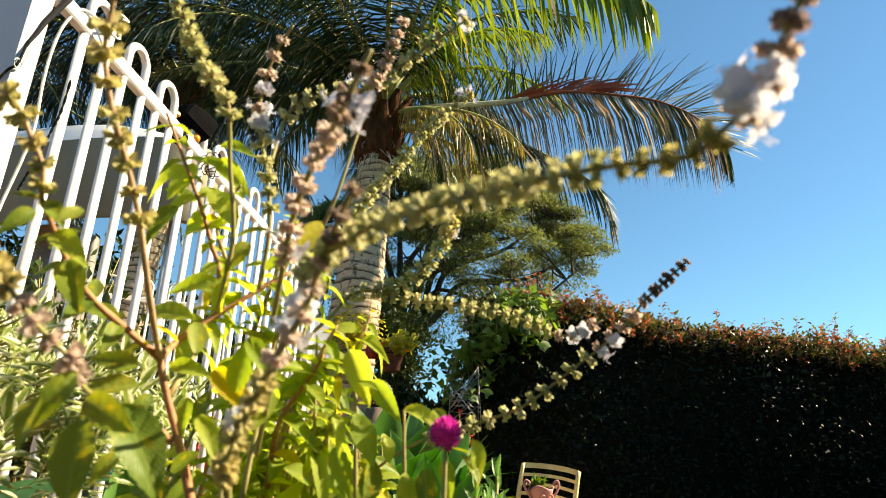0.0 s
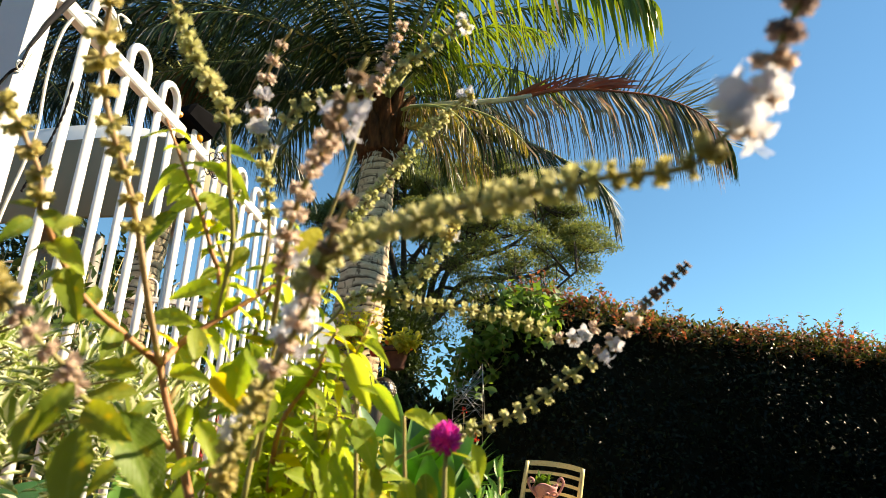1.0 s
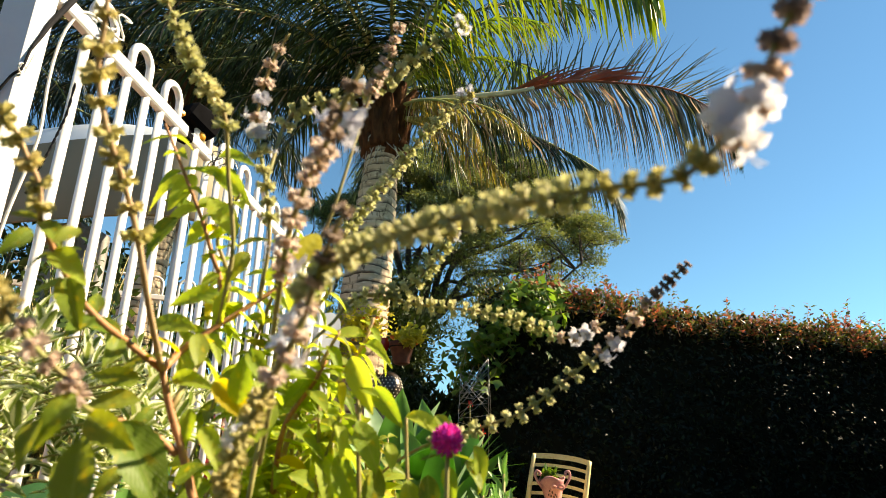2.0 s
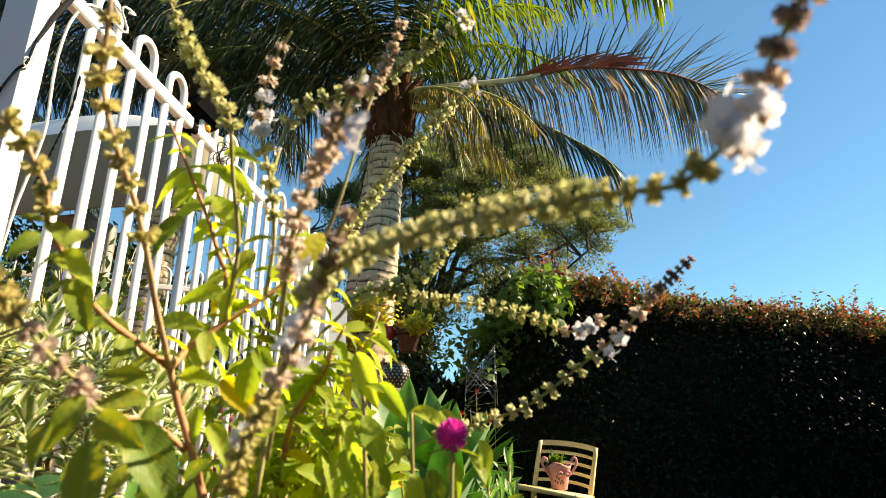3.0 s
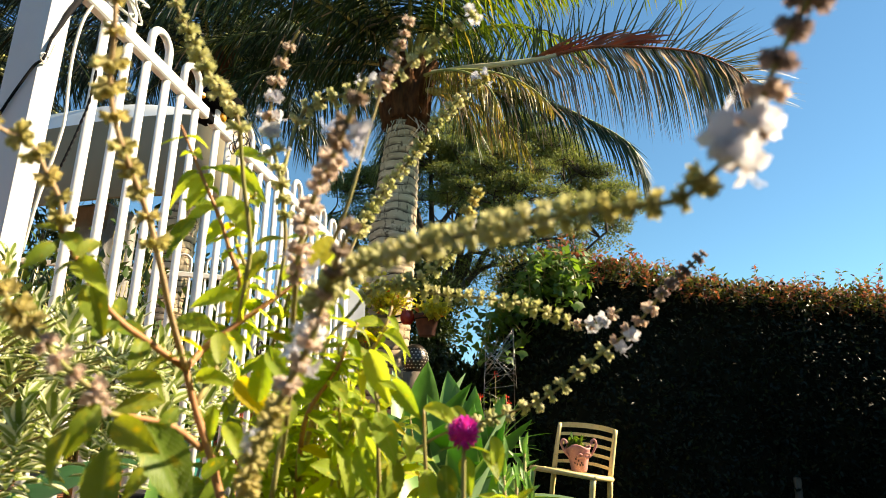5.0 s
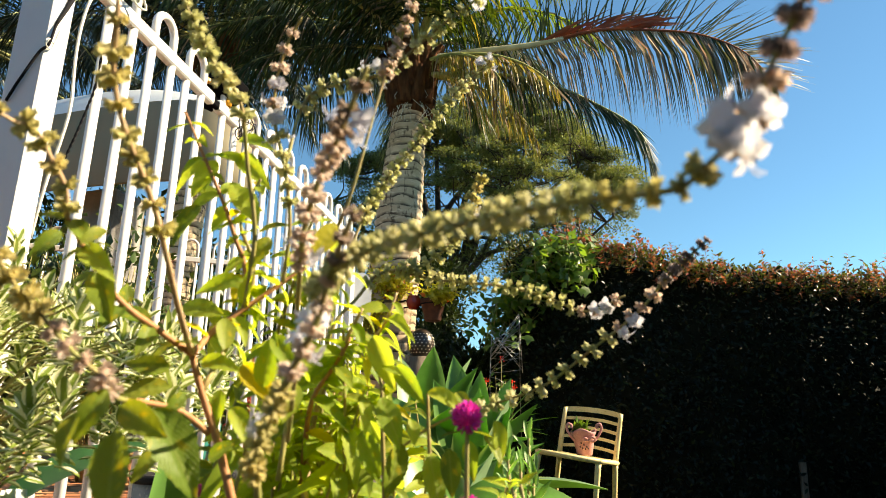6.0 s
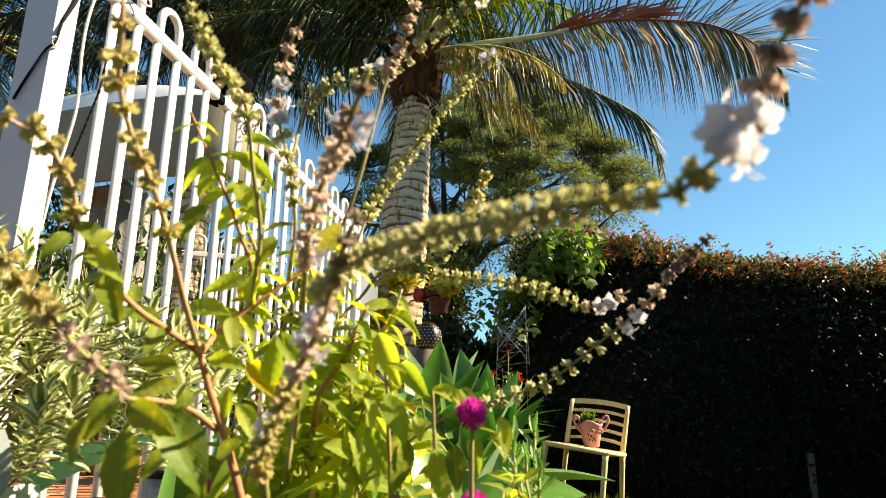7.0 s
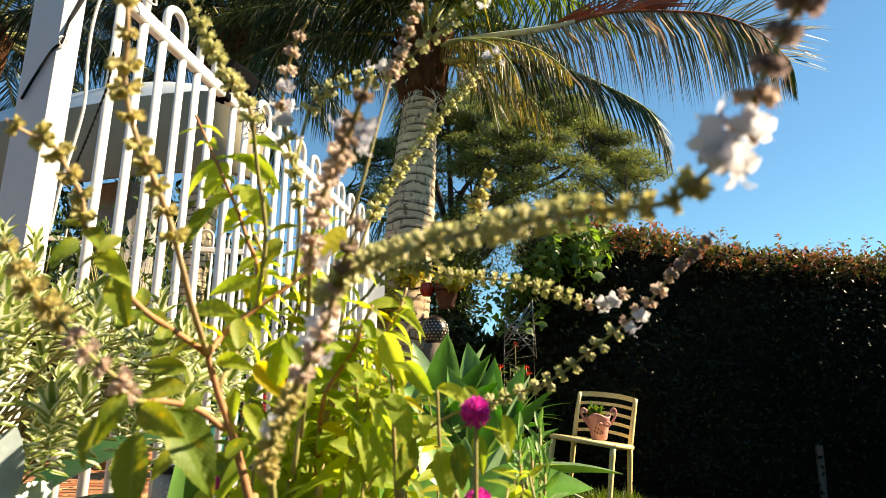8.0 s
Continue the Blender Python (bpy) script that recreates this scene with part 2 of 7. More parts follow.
M["varieg"] = leaf_mat("variegated_leaf", (0.19, 0.28, 0.05), (0.27, 0.34, 0.075), 0.4, 0.45, 0.4, False, None, 0.1, 90.0, edge=(0.78, 0.79, 0.58), glow=1.15, shine=(1.03, 1.0, 0.85))
# grey-blue of a sky reflection, put into the leaf colour
M["sheen_leaf"] = leaf_mat("sky_sheen_leaf", (0.54, 0.64, 0.68), (0.60, 0.70, 0.74), 0.25, 0.35, 0.5, False, None, 0.1, 3.0, shine=(1, 1, 1))
M["agave"] = leaf_mat("agave_leaf", (0.15, 0.36, 0.08), (0.24, 0.44, 0.15), 0.42, 0.42, 0.4, False, (0.27, 0.42, 0.24), 0.22, 4.0, glow=1.3, shine=(0.95, 1.0, 0.5), margin=(0.52, 0.62, 0.26))
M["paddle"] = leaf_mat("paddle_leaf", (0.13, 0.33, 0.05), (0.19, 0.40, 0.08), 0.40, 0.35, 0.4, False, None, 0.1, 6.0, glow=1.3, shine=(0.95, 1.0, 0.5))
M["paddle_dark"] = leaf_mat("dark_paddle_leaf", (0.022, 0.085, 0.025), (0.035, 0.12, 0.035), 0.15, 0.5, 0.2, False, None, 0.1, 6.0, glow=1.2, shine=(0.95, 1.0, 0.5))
M["chair"] = solid_mat("cream_yellow_plastic", (0.76, 0.64, 0.33), (0.71, 0.58, 0.27), 9, 0.45, 0.5, 0.1, 0.001, speck=(0.60, 0.47, 0.19))
M["pink_pot"] = solid_mat("pink_terracotta", (0.50, 0.235, 0.225), (0.42, 0.19, 0.185), 25, 0.75, 0.3, 0.4, 0.002, speck=(0.60, 0.36, 0.30))
M["pot_marks"] = solid_mat("pot_dark_marks", (0.06, 0.03, 0.025), (0.09, 0.04, 0.03), 25, 0.7)
M["terracotta"] = solid_mat("terracotta_pot", (0.15, 0.06, 0.04), (0.10, 0.04, 0.03), 25, 0.8, 0.3, 0.3, 0.002)
M["red_pot"] = solid_mat("red_glazed_pot", (0.38, 0.035, 0.02), (0.30, 0.02, 0.015), 20, 0.25, 0.5, 0.05)
M["succulent"] = leaf_mat("succulent_leaf", (0.40, 0.44, 0.07), (0.62, 0.60, 0.13), 0.5, 0.4, 0.4, True, (0.60, 0.16, 0.05), 0.07, 20.0)
M["green_small"] = leaf_mat("small_green_leaf", (0.08, 0.19, 0.025), (0.15, 0.26, 0.045), 0.35, 0.4, 0.4, True, None, 0.1, 20.0)
M["red_flower"] = leaf_mat("red_petal", (0.62, 0.02, 0.02), (0.70, 0.05, 0.04), 0.35, 0.5, 0.3, True, None, 0.1, 30.0)
M["coleus"] = leaf_mat("crimson_leaf", (0.40, 0.03, 0.06), (0.55, 0.12, 0.14), 0.35, 0.5, 0.3, True, (0.65, 0.45, 0.42), 0.15, 30.0)
M["ornament"] = solid_mat("dark_ceramic", (0.025, 0.018, 0.014), (0.04, 0.028, 0.02), 30, 0.3, 0.5)
M["dots"] = solid_mat("white_dot_glaze", (0.72, 0.68, 0.58), (0.6, 0.56, 0.48), 60, 0.4)
M["wire"] = solid_mat("galvanised_wire", (0.45, 0.44, 0.42), (0.35, 0.34, 0.32), 60, 0.4, 0.5, 0.1, 0.001, 0.6)
M["grey_panel"] = solid_mat("grey_painted_panel", (0.46, 0.49, 0.54), (0.38, 0.41, 0.46), 8, 0.5, 0.4, 0.1, 0.001)
M["teal"] = solid_mat("teal_glaze", (0.03, 0.22, 0.20), (0.02, 0.14, 0.14), 10, 0.25, 0.5, 0.05)
M["pot_grey"] = solid_mat("mosaic_grey", (0.16, 0.17, 0.18), (0.08, 0.10, 0.11), 22, 0.5, 0.4, 0.2, 0.002, speck=(0.26, 0.25, 0.22))
def mosaic_mat():
    """Glazed tiles, each in a colour of its own: greys, pale blue, terracotta and cream."""
    m, nt, links = nodes_of("mosaic_tile")
    p = nt["Principled BSDF"]
    rnd = nt.new("ShaderNodeObjectInfo").outputs["Random"]
    col = mixed(nt, links, spread(nt, links, noisy(nt, links, 90.0), 0.35, 0.65), (0.16, 0.17, 0.18), (0.26, 0.27, 0.27))
    for lo, c in ((0.55, (0.40, 0.50, 0.52)), (0.72, (0.42, 0.24, 0.14)), (0.84, (0.10, 0.11, 0.12)), (0.93, (0.50, 0.44, 0.34))):
        col = mixed(nt, links, spread(nt, links, rnd, lo, lo + 0.01), col, c)
    links.new(col, p.inputs["Base Color"])
    p.inputs["Roughness"].default_value = 0.35
    return m


M["mosaic"] = mosaic_mat()
M["hose"] = solid_mat("pale_green_hose", (0.40, 0.46, 0.30), (0.34, 0.40, 0.26), 30, 0.4)
M["timber"] = solid_mat("weathered_stake", (0.20, 0.16, 0.12), (0.14, 0.11, 0.085), 14, 0.9, 0.2, 0.5, 0.003, stretch=(4, 4, 0.5))


# ---------------------------------------------------------------- building helpers
def mesh(name, verts, faces, mat, smooth=False):
    me = bpy.data.meshes.new(name)
    me.from_pydata([tuple(v) for v in verts], [], [tuple(f) for f in faces])
    me.materials.append(mat)
    if smooth:
        me.polygons.foreach_set("use_smooth", [True] * len(me.polygons))
    me.update()
    return me


def part(name, data, parent=None, m=None, label="", kind=""):
    ob = new(name, data)
    ob.parent = parent
    if m is not None:
        ob.matrix_basis = m
    return tagged(ob, label, kind=kind)


def thing(name, label, category, at=(0, 0, 0), group="", kind=""):
    ob = new(name)
    ob.location = at
    ob.empty_display_size = 0.05
    return tagged(ob, label, category, group, kind)


def joined(*geos):
    verts, faces = [], []
    for v, f in geos:
        k = len(verts)
        verts.extend(v)
        faces.extend([tuple(i + k for i in q) for q in f])
    return verts, faces


def spline(pts, steps=6):
    """A smooth run through the points (position and any further values)."""
    p = [np.array(q, float) for q in pts]
    p = [2 * p[0] - p[1]] + p + [2 * p[-1] - p[-2]]
    out = []
    for i in range(1, len(p) - 2):
        for k in range(steps):
            t = k / steps
            a, b, c, d = p[i - 1], p[i], p[i + 1], p[i + 2]
            out.append(0.5 * (2 * b + (c - a) * t + (2 * a - 5 * b + 4 * c - d) * t * t + (3 * b - a - 3 * c + d) * t ** 3))
    out.append(p[-2])
    return out


def tube(path, radius, sides=8, caps=True, wobble=0.0):
    """A tapered tube; radius: one number, a pair (start, end) or one for each point."""
    pts = [Vector(q[:3]) for q in path]
    n = len(pts)
    if isinstance(radius, (int, float)):
        rad = [radius] * n
    elif len(radius) == 2 and n != 2:
        rad = [radius[0] + (radius[1] - radius[0]) * i / (n - 1) for i in range(n)]
    else:
        rad = list(radius)
    verts, faces = [], []
    side = None
    for i in range(n):
        d = (pts[min(i + 1, n - 1)] - pts[max(i - 1, 0)]).normalized()
        if side is None:
            side = d.orthogonal().normalized()
        side = (side - d * side.dot(d)).normalized()
        up = d.cross(side)
        for k in range(sides):
            a = 2 * math.pi * k / sides
            r = rad[i] * (1 + wobble * (random.random() - 0.5))
            verts.append(pts[i] + (side * math.cos(a) + up * math.sin(a)) * r)
    for i in range(n - 1):
        for k in range(sides):
            faces.append((i * sides + k, i * sides + (k + 1) % sides, (i + 1) * sides + (k + 1) % sides, (i + 1) * sides + k))
    if caps:
        faces.append(tuple(range(sides - 1, -1, -1)))
        faces.append(tuple(range((n - 1) * sides, n * sides)))
    return verts, faces


def box(sx_, sy_, sz_, bevel=0.0, centre=(0, 0, 0), m=None):
    """A box with bevelled upright edges and rims."""
    b = min(bevel, sx_ / 2.2, sy_ / 2.2, sz_ / 2.2)
    x, y, z = sx_ / 2, sy_ / 2, sz_ / 2
    verts = []
    rings = [(z, b), (z - b, 0), (-z + b, 0), (-z, b)] if b else [(z, 0), (-z, 0)]
    for h, i in rings:
        verts += [(-x + b, -y + i, h), (x - b, -y + i, h), (x - i, -y + b, h), (x - i, y - b, h),
                  (x - b, y - i, h), (-x + b, y - i, h), (-x + i, y - b, h), (-x + i, -y + b, h)]
    faces = [tuple(range(8))]
    for r in range(len(rings) - 1):
        for k in range(8):
            faces.append((r * 8 + (k + 1) % 8, r * 8 + k, (r + 1) * 8 + k, (r + 1) * 8 + (k + 1) % 8))
    faces.append(tuple(range(len(rings) * 8 - 1, len(rings) * 8 - 9, -1)))
    if not b:
        verts = [(-x, -y, z), (x, -y, z), (x, y, z), (-x, y, z), (-x, -y, -z), (x, -y, -z), (x, y, -z), (-x, y, -z)]
        faces = [(0, 1, 2, 3), (7, 6, 5, 4), (1, 0, 4, 5), (2, 1, 5, 6), (3, 2, 6, 7), (0, 3, 7, 4)]
    verts = [Vector(v) + Vector(centre) for v in verts]
    if m is not None:
        verts = [m @ v for v in verts]
    return verts, faces


def lathe(profile, sides=20):
    verts, faces = [], []
    for r, z in profile:
        for k in range(sides):
            a = 2 * math.pi * k / sides
            verts.append((r * math.cos(a), r * math.sin(a), z))
    for i in range(len(profile) - 1):
        for k in range(sides):
            faces.append((i * sides + k, i * sides + (k + 1) % sides, (i + 1) * sides + (k + 1) % sides, (i + 1) * sides + k))
    return verts, faces


def blade(width=0.4, rows=6, fold=0.15, curl=0.25, widest=0.4, wave=0.0, seed=0):
    """A leaf of length 1 along y, folded along its midrib and curling down."""
    rng = random.Random(seed)
    verts, faces = [], []
    for i in range(rows + 1):
        u = i / rows
        e = math.log(0.5) / math.log(widest)
        w = 0.5 * width * math.sin(math.pi * min(0.999, max(0.001, u)) ** e) ** 0.85
        if rows > 12:
            w *= 1.0 + (0.05 if i % 2 else -0.03)  # toothed edge
        y = u
        z = -curl * u * u
        k = wave * (rng.random() - 0.5)
        verts += [(-w, y, z + fold * w * 2 + k), (0, y + 0.0, z), (w, y, z + fold * w * 2 - k)]
    for i in range(rows):
        a = i * 3
        faces += [(a, a + 1, a + 4, a + 3), (a + 1, a + 2, a + 5, a + 4)]
    return verts, faces


def herb_leaf(width=0.46, rows=21, fold=0.15, curl=0.25, widest=0.42, seed=0, veins=6.0, quilt=0.016):
    """A soft leaf of length 1 along y: rounded halves, quilted between side veins, with a toothed edge and a twist."""
    rng = random.Random(seed)
    e = math.log(0.5) / math.log(widest)
    twist, bend = rng.uniform(-0.35, 0.35), rng.uniform(-0.10, 0.10)
    verts, faces = [], []
    for i in range(rows + 1):
        u = i / rows
        w = 0.5 * width * math.sin(math.pi * min(0.998, max(0.002, u)) ** e) ** 0.85
        for j in range(-3, 4):
            v = j / 3
            tooth = (0.05 if i % 2 else -0.04) if abs(j) == 3 else 0.0
            x = w * v * (1 + tooth)
            z = -curl * u * u + fold * 2 * w * abs(v) ** 1.4 - 0.25 * fold * w * abs(v) ** 3
            z += quilt * math.cos(2 * math.pi * (veins * (u - 0.28 * abs(v)))) * math.sin(math.pi * min(1.0, abs(v) * 1.1)) * min(1.0, w / (0.25 * width))
            z += 0.02 * math.sin(5 * u + seed + 2 * v) * abs(v)
            t = twist * u
            verts.append((x * math.cos(t) + bend * u * u, u, z + x * math.sin(t)))
    for i in range(rows):
        for j in range(6):
            a = i * 7 + j
            faces.append((a, a + 1, a + 8, a + 7))
    return verts, faces


def placed(base, along, up, size):
    """The pose of a leaf at base that points along, with its face towards up."""
    y = Vector(along).normalized()
    x = y.cross(Vector(up))
    if x.length < 1e-4:
        x = y.orthogonal()
    x.normalize()
    z = x.cross(y)
    m = Matrix((x, y, z)).transposed().to_4x4()
    return Matrix.Translation(base) @ m @ Matrix.Scale(size, 4)


def cloud(name, geo, poses, mat, smooth=False):
    """Many copies of one small shape joined into one mesh. poses: an array n x 4 x 4."""
    v = np.array([tuple(q) for q in geo[0]], float)
    n, k = len(poses), len(v)
    poses = np.asarray(poses, float)
    allv = np.einsum("nij,kj->nki", poses[:, :3, :3], v) + poses[:, None, :3, 3]
    f = np.array(geo[1])
    allf = (f[None] + (np.arange(n) * k)[:, None, None]).reshape(-1, f.shape[1])
    me = bpy.data.meshes.new(name)
    me.vertices.add(n * k)
    me.vertices.foreach_set("co", allv.reshape(-1))
    me.loops.add(allf.size)
    me.loops.foreach_set("vertex_index", allf.reshape(-1).astype(np.int32))
    me.polygons.add(len(allf))
    me.polygons.foreach_set("loop_start", np.arange(0, allf.size, f.shape[1], dtype=np.int32))
    me.materials.append(mat)
    me.update(calc_edges=True)
    if smooth:
        me.polygons.foreach_set("use_smooth", [True] * len(me.polygons))
    return me


def poses_of(pos, along, up, size):
    """Arrays of leaf poses: positions, directions, faces (n x 3) and sizes (n)."""
    y = along / np.linalg.norm(along, axis=1, keepdims=True)
    x = np.cross(y, up)
    x /= np.linalg.norm(x, axis=1, keepdims=True) + 1e-9
    z = np.cross(x, y)
    out = np.zeros((len(pos), 4, 4))
    s = np.asarray(size)[:, None]
    out[:, :3, 0], out[:, :3, 1], out[:, :3, 2] = x * s, y * s, z * s
    out[:, :3, 3] = pos
    out[:, 3, 3] = 1
    return out


LEAF2 = ([(0, 0, 0), (-0.22, 0.45, 0.07), (0, 0.5, 0), (0.22, 0.45, 0.07), (0, 1, -0.1)], [(0, 2, 1), (0, 3, 2), (2, 4, 1), (2, 3, 4)])


# ---------------------------------------------------------------- ground
def build_ground():
    n = 60
    xs = np.concatenate([np.linspace(-400, -12, 8), np.linspace(-10, 14, n), np.linspace(16, 400, 8)])
    ys = np.concatenate([np.linspace(-400, -6, 8), np.linspace(-5, 14, n), np.linspace(16, 600, 8)])
    verts = [(x, y, 0.02 * noise.noise(Vector((x * 0.8, y * 0.8, 0))) + 0.05 * max(0.0, 1 - math.hypot(x - 0.6, y - 4.6) / 2)) for y in ys for x in xs]
    w = len(xs)
    faces = [(j * w + i, j * w + i + 1, (j + 1) * w + i + 1, (j + 1) * w + i) for j in range(len(ys) - 1) for i in range(w - 1)]
    tagged(new("ground", mesh("ground", verts, faces, M["lawn"], True)), "green lawn with dark bare soil under the hedge", "ground", kind="structure")


def build_shade_walls():
    """Plain unseen walls added to close the garden beside and behind the camera."""
    # they shade the lawn on the right and hold back sky light
    for nm, sx_, sy_, x, y in (("wall_east", 0.2, 9.2, 4.75, 1.0), ("wall_south", 12.0, 0.2, -1.35, -3.5)):
        tagged(new(nm, mesh(nm, *box(sx_, sy_, 2.72, 0.01, (x, y, 1.34)), M["shade_wall"])), "plain brown wall out of view, added to block light", "wall", kind="structure")


def build_grass():
    rng = np.random.default_rng(3)
    n = 130000
    pos = np.zeros((n, 3))
    pos[:, 0] = rng.uniform(-0.9, 4.6, n)
    pos[:, 1] = rng.uniform(-3.3, 5.4, n)
    keep = (pos[:, 1] < 5.0 + 0.05 * pos[:, 0]) & (pos[:, 0] > 0.30 - 0.25 * np.clip(pos[:, 1] - 3.6, 0, 3))
    keep &= (pos[:, 0] < 0.95) | (pos[:, 1] < 3.4)
    pos = pos[keep]
    pos[:, 2] = 0.05 * np.maximum(0, 1 - np.hypot(pos[:, 0] - 0.6, pos[:, 1] - 4.6) / 2) - 0.01
    n = len(pos)
    along = np.stack([rng.normal(0, 0.35, n), rng.normal(0, 0.35, n), np.ones(n)], 1)
    up = rng.normal(0, 1, (n, 3))
    geo = ([(-0.035, 0, 0), (0.035, 0, 0), (-0.025, 0.55, 0.03), (0.025, 0.55, 0.03), (0, 1, 0.16)], [(0, 1, 3), (0, 3, 2), (2, 3, 4)])
    me = cloud("grass", geo, poses_of(pos, along, up, rng.uniform(0.06, 0.15, n)), M["grass"])
    tagged(new("grass", me), "sunlit green lawn grass round the chair", "grass", kind="stuff")


def build_bed_soil():
    """A low mound of dark soil along the fence, in which the flowers grow."""
    nx, ny = 16, 40
    verts, faces = [], []
    for j in range(ny + 1):
        for i in range(nx + 1):
            u, v = i / nx, j / ny
            y = -0.4 + 5.0 * v
            x0 = -0.80 + 0.085 * (y - 1.34)
            x1 = 0.30 + 0.05 * math.sin(y * 2.1) + 0.03 * math.sin(y * 5.3)
            edge = min(1.0, 8 * min(u, 1 - u), 10 * min(v, 1 - v))
            verts.append((x0 + (x1 - x0) * u, y, -0.03 + 0.07 * edge + 0.02 * edge * noise.noise(Vector((u * 6, v * 22, 3)))))
    for j in range(ny):
        for i in range(nx):
            a = j * (nx + 1) + i
            faces.append((a, a + 1, a + nx + 2, a + nx + 1))
    tagged(new("garden_bed", mesh("garden_bed", verts, faces, M["soil"], True)), "dark soil bed along the white fence", "garden bed", kind="structure")


# ---------------------------------------------------------------- white fence
FA, FD = Vector((-0.775, 1.34, 0)), Vector((0.080, 0.9968, 0))
FN = Vector((FD.y, -FD.x, 0))
FM = Matrix((FD, -FN, Vector((0, 0, 1)))).transposed().to_4x4()  # x along the fence, y away from the garden


def on_fence(s, z, out=0.0):
    return FA + FD * s + FN * out + Vector((0, 0, z))


def build_fence():
    f = thing("fence", "white steel fence with looped bar tops beside the flower bed", "fence", FA)
    f.matrix_basis = Matrix.Translation(FA) @ FM
    bar = mesh("bar", *tube([(0, 0, 0.2), (0, 0, 0.9), (0, 0, 1.55)], 0.0105, 12), M["white"], True)
    hoop = mesh("loop", *tube([(0, 0, 1.56)] + [(0.04 - 0.04 * math.cos(a), 0, 1.622 + 0.042 * math.sin(a)) for a in np.linspace(0, math.pi, 13)] + [(0.08, 0, 1.56)], 0.0105, 12), M["white"], True)
    # two panels, the second one behind a joint in the rails
    for first, count in ((-0.151, 6), (0.37, 17)):
        for k in range(count):
            part("bar", bar, f, Matrix.Translation((first + 0.08 * k, 0, 0)) @ Matrix.Rotation(random.uniform(-0.003, 0.003), 4, "Y"))
            if k % 2 == 0:
                part("loop", hoop, f, Matrix.Translation((first + 0.08 * k, 0, 0)))
    for x0, x1 in ((-0.26, 0.300), (0.335, 1.72)):
        for z in (1.568, 0.25):
            part("top_rail" if z > 1 else "bottom_rail", mesh("rail", *box(x1 - x0, 0.026, 0.036, 0.004, ((x0 + x1) / 2, 0, z)), M["white"]), f)
    for z in (1.566, 0.25):
        part("rail_clamp", mesh("rail_clamp", *box(0.05, 0.018, 0.026, 0.004, (0.318, 0, z)), M["black"]), f, None, "dark rail joint")
    part("end_post", mesh("end_post", *box(0.05, 0.05, 1.6, 0.006, (1.745, 0, 0.8)), M["white"]), f)
    post = thing("corner_post", "square white painted post with cables tied round it", "post", (0, 0, 0))
    post.matrix_basis = Matrix.Translation(on_fence(-0.295, 0, -0.022)) @ FM
    part("shaft", mesh("shaft", *box(0.052, 0.078, 2.7, 0.005, (0, 0, 1.35)), M["white_post"]), post)
    part("cap", mesh("cap", *box(0.066, 0.092, 0.03, 0.005, (0, 0, 2.715)), M["white_post"]), post)
    run = [(0.1, -0.01, 1.63), (0.05, -0.04, 1.56), (0.012, -0.043, 1.48), (-0.001, -0.043, 1.442), (-0.017, -0.043, 1.399), (-0.026, -0.043, 1.349), (-0.03, -0.029, 1.33), (-0.03, 0.002, 1.272), (-0.03, 0.02, 1.232)]
    part("cable", mesh("cable", *tube(spline(run, 5), 0.0026, 6), M["cable"], True), post)
    part("cable", mesh("cable", *tube(spline(run[:5], 5), (0.008, 0.003), 8), M["cable"], True), post, None, "thick black cable bundle")
    part("cable", mesh("cable", *tube([(0.0275, -0.02, 1.34), (0.0272, -0.018, 1.2), (0.0278, -0.022, 1.0)], 0.0012, 5), M["cable"], True), post)
    tie = [(-0.026 + 0.010 * math.cos(a), -0.044, 1.349 + 0.010 * math.sin(a)) for a in np.linspace(0.5, 5.5, 10)]
    part("cable_tie", mesh("cable_tie", *tube(tie + [(-0.036, -0.07, 1.369)], 0.0016, 5), M["cord"], True), post)
    cord = thing("cord", "thin white cord hanging slack from the fence rail", "cord", (0, 0, 0))
    p = [on_fence(-0.10, 1.60, 0.02), (-0.775, 1.15, 1.585), (-0.790, 1.125, 1.53), (-0.798, 1.12, 1.459), (-0.798, 1.12, 1.379), (-0.790, 1.12, 1.276), (-0.797, 1.12, 1.201), (-0.813, 1.12, 1.10), (-0.83, 1.13, 1.0)]
    part("line", mesh("line", *tube(spline(p, 6), 0.0035, 6), M["cord"], True), cord)
    knot = [on_fence(-0.12 + 0.02 * math.cos(a * 2.3), 1.60 + 0.028 * math.sin(a), 0.025 + 0.004 * a) for a in np.linspace(0, 9, 26)]
    part("knot", mesh("knot", *tube(knot, 0.003, 5), M["cord"], True), cord)
    twist = thing("wire", "thin black twisted wire hanging slack along the fence bars", "wire", (0, 0, 0))
    way = spline([(-0.804, 1.19, 1.49), (-0.789, 1.185, 1.466), (-0.78, 1.17, 1.351), (-0.786, 1.165, 1.294), (-0.795, 1.16, 1.238), (-0.806, 1.16, 1.197), (-0.817, 1.16, 1.157)], 8)
    for ph in (0.0, math.pi):
        turns = [Vector(q) + Vector((0.002 * math.cos(1.3 * i + ph), 0, 0.002 * math.sin(1.3 * i + ph))) for i, q in enumerate(way)]
        part("strand", mesh("strand", *tube(turns, 0.0016, 5), M["cable"], True), twist)
    # black flood light clamped on the rail
    lamp = thing("flood_light", "black plastic garden flood light clamped on the fence rail", "light", (0, 0, 0))
    lamp.matrix_basis = Matrix.Translation(on_fence(0.375, 1.655, -0.02)) @ FM @ Matrix.Rotation(radians(-25), 4, "Z") @ Matrix.Scale(0.8, 4)
    hood = []
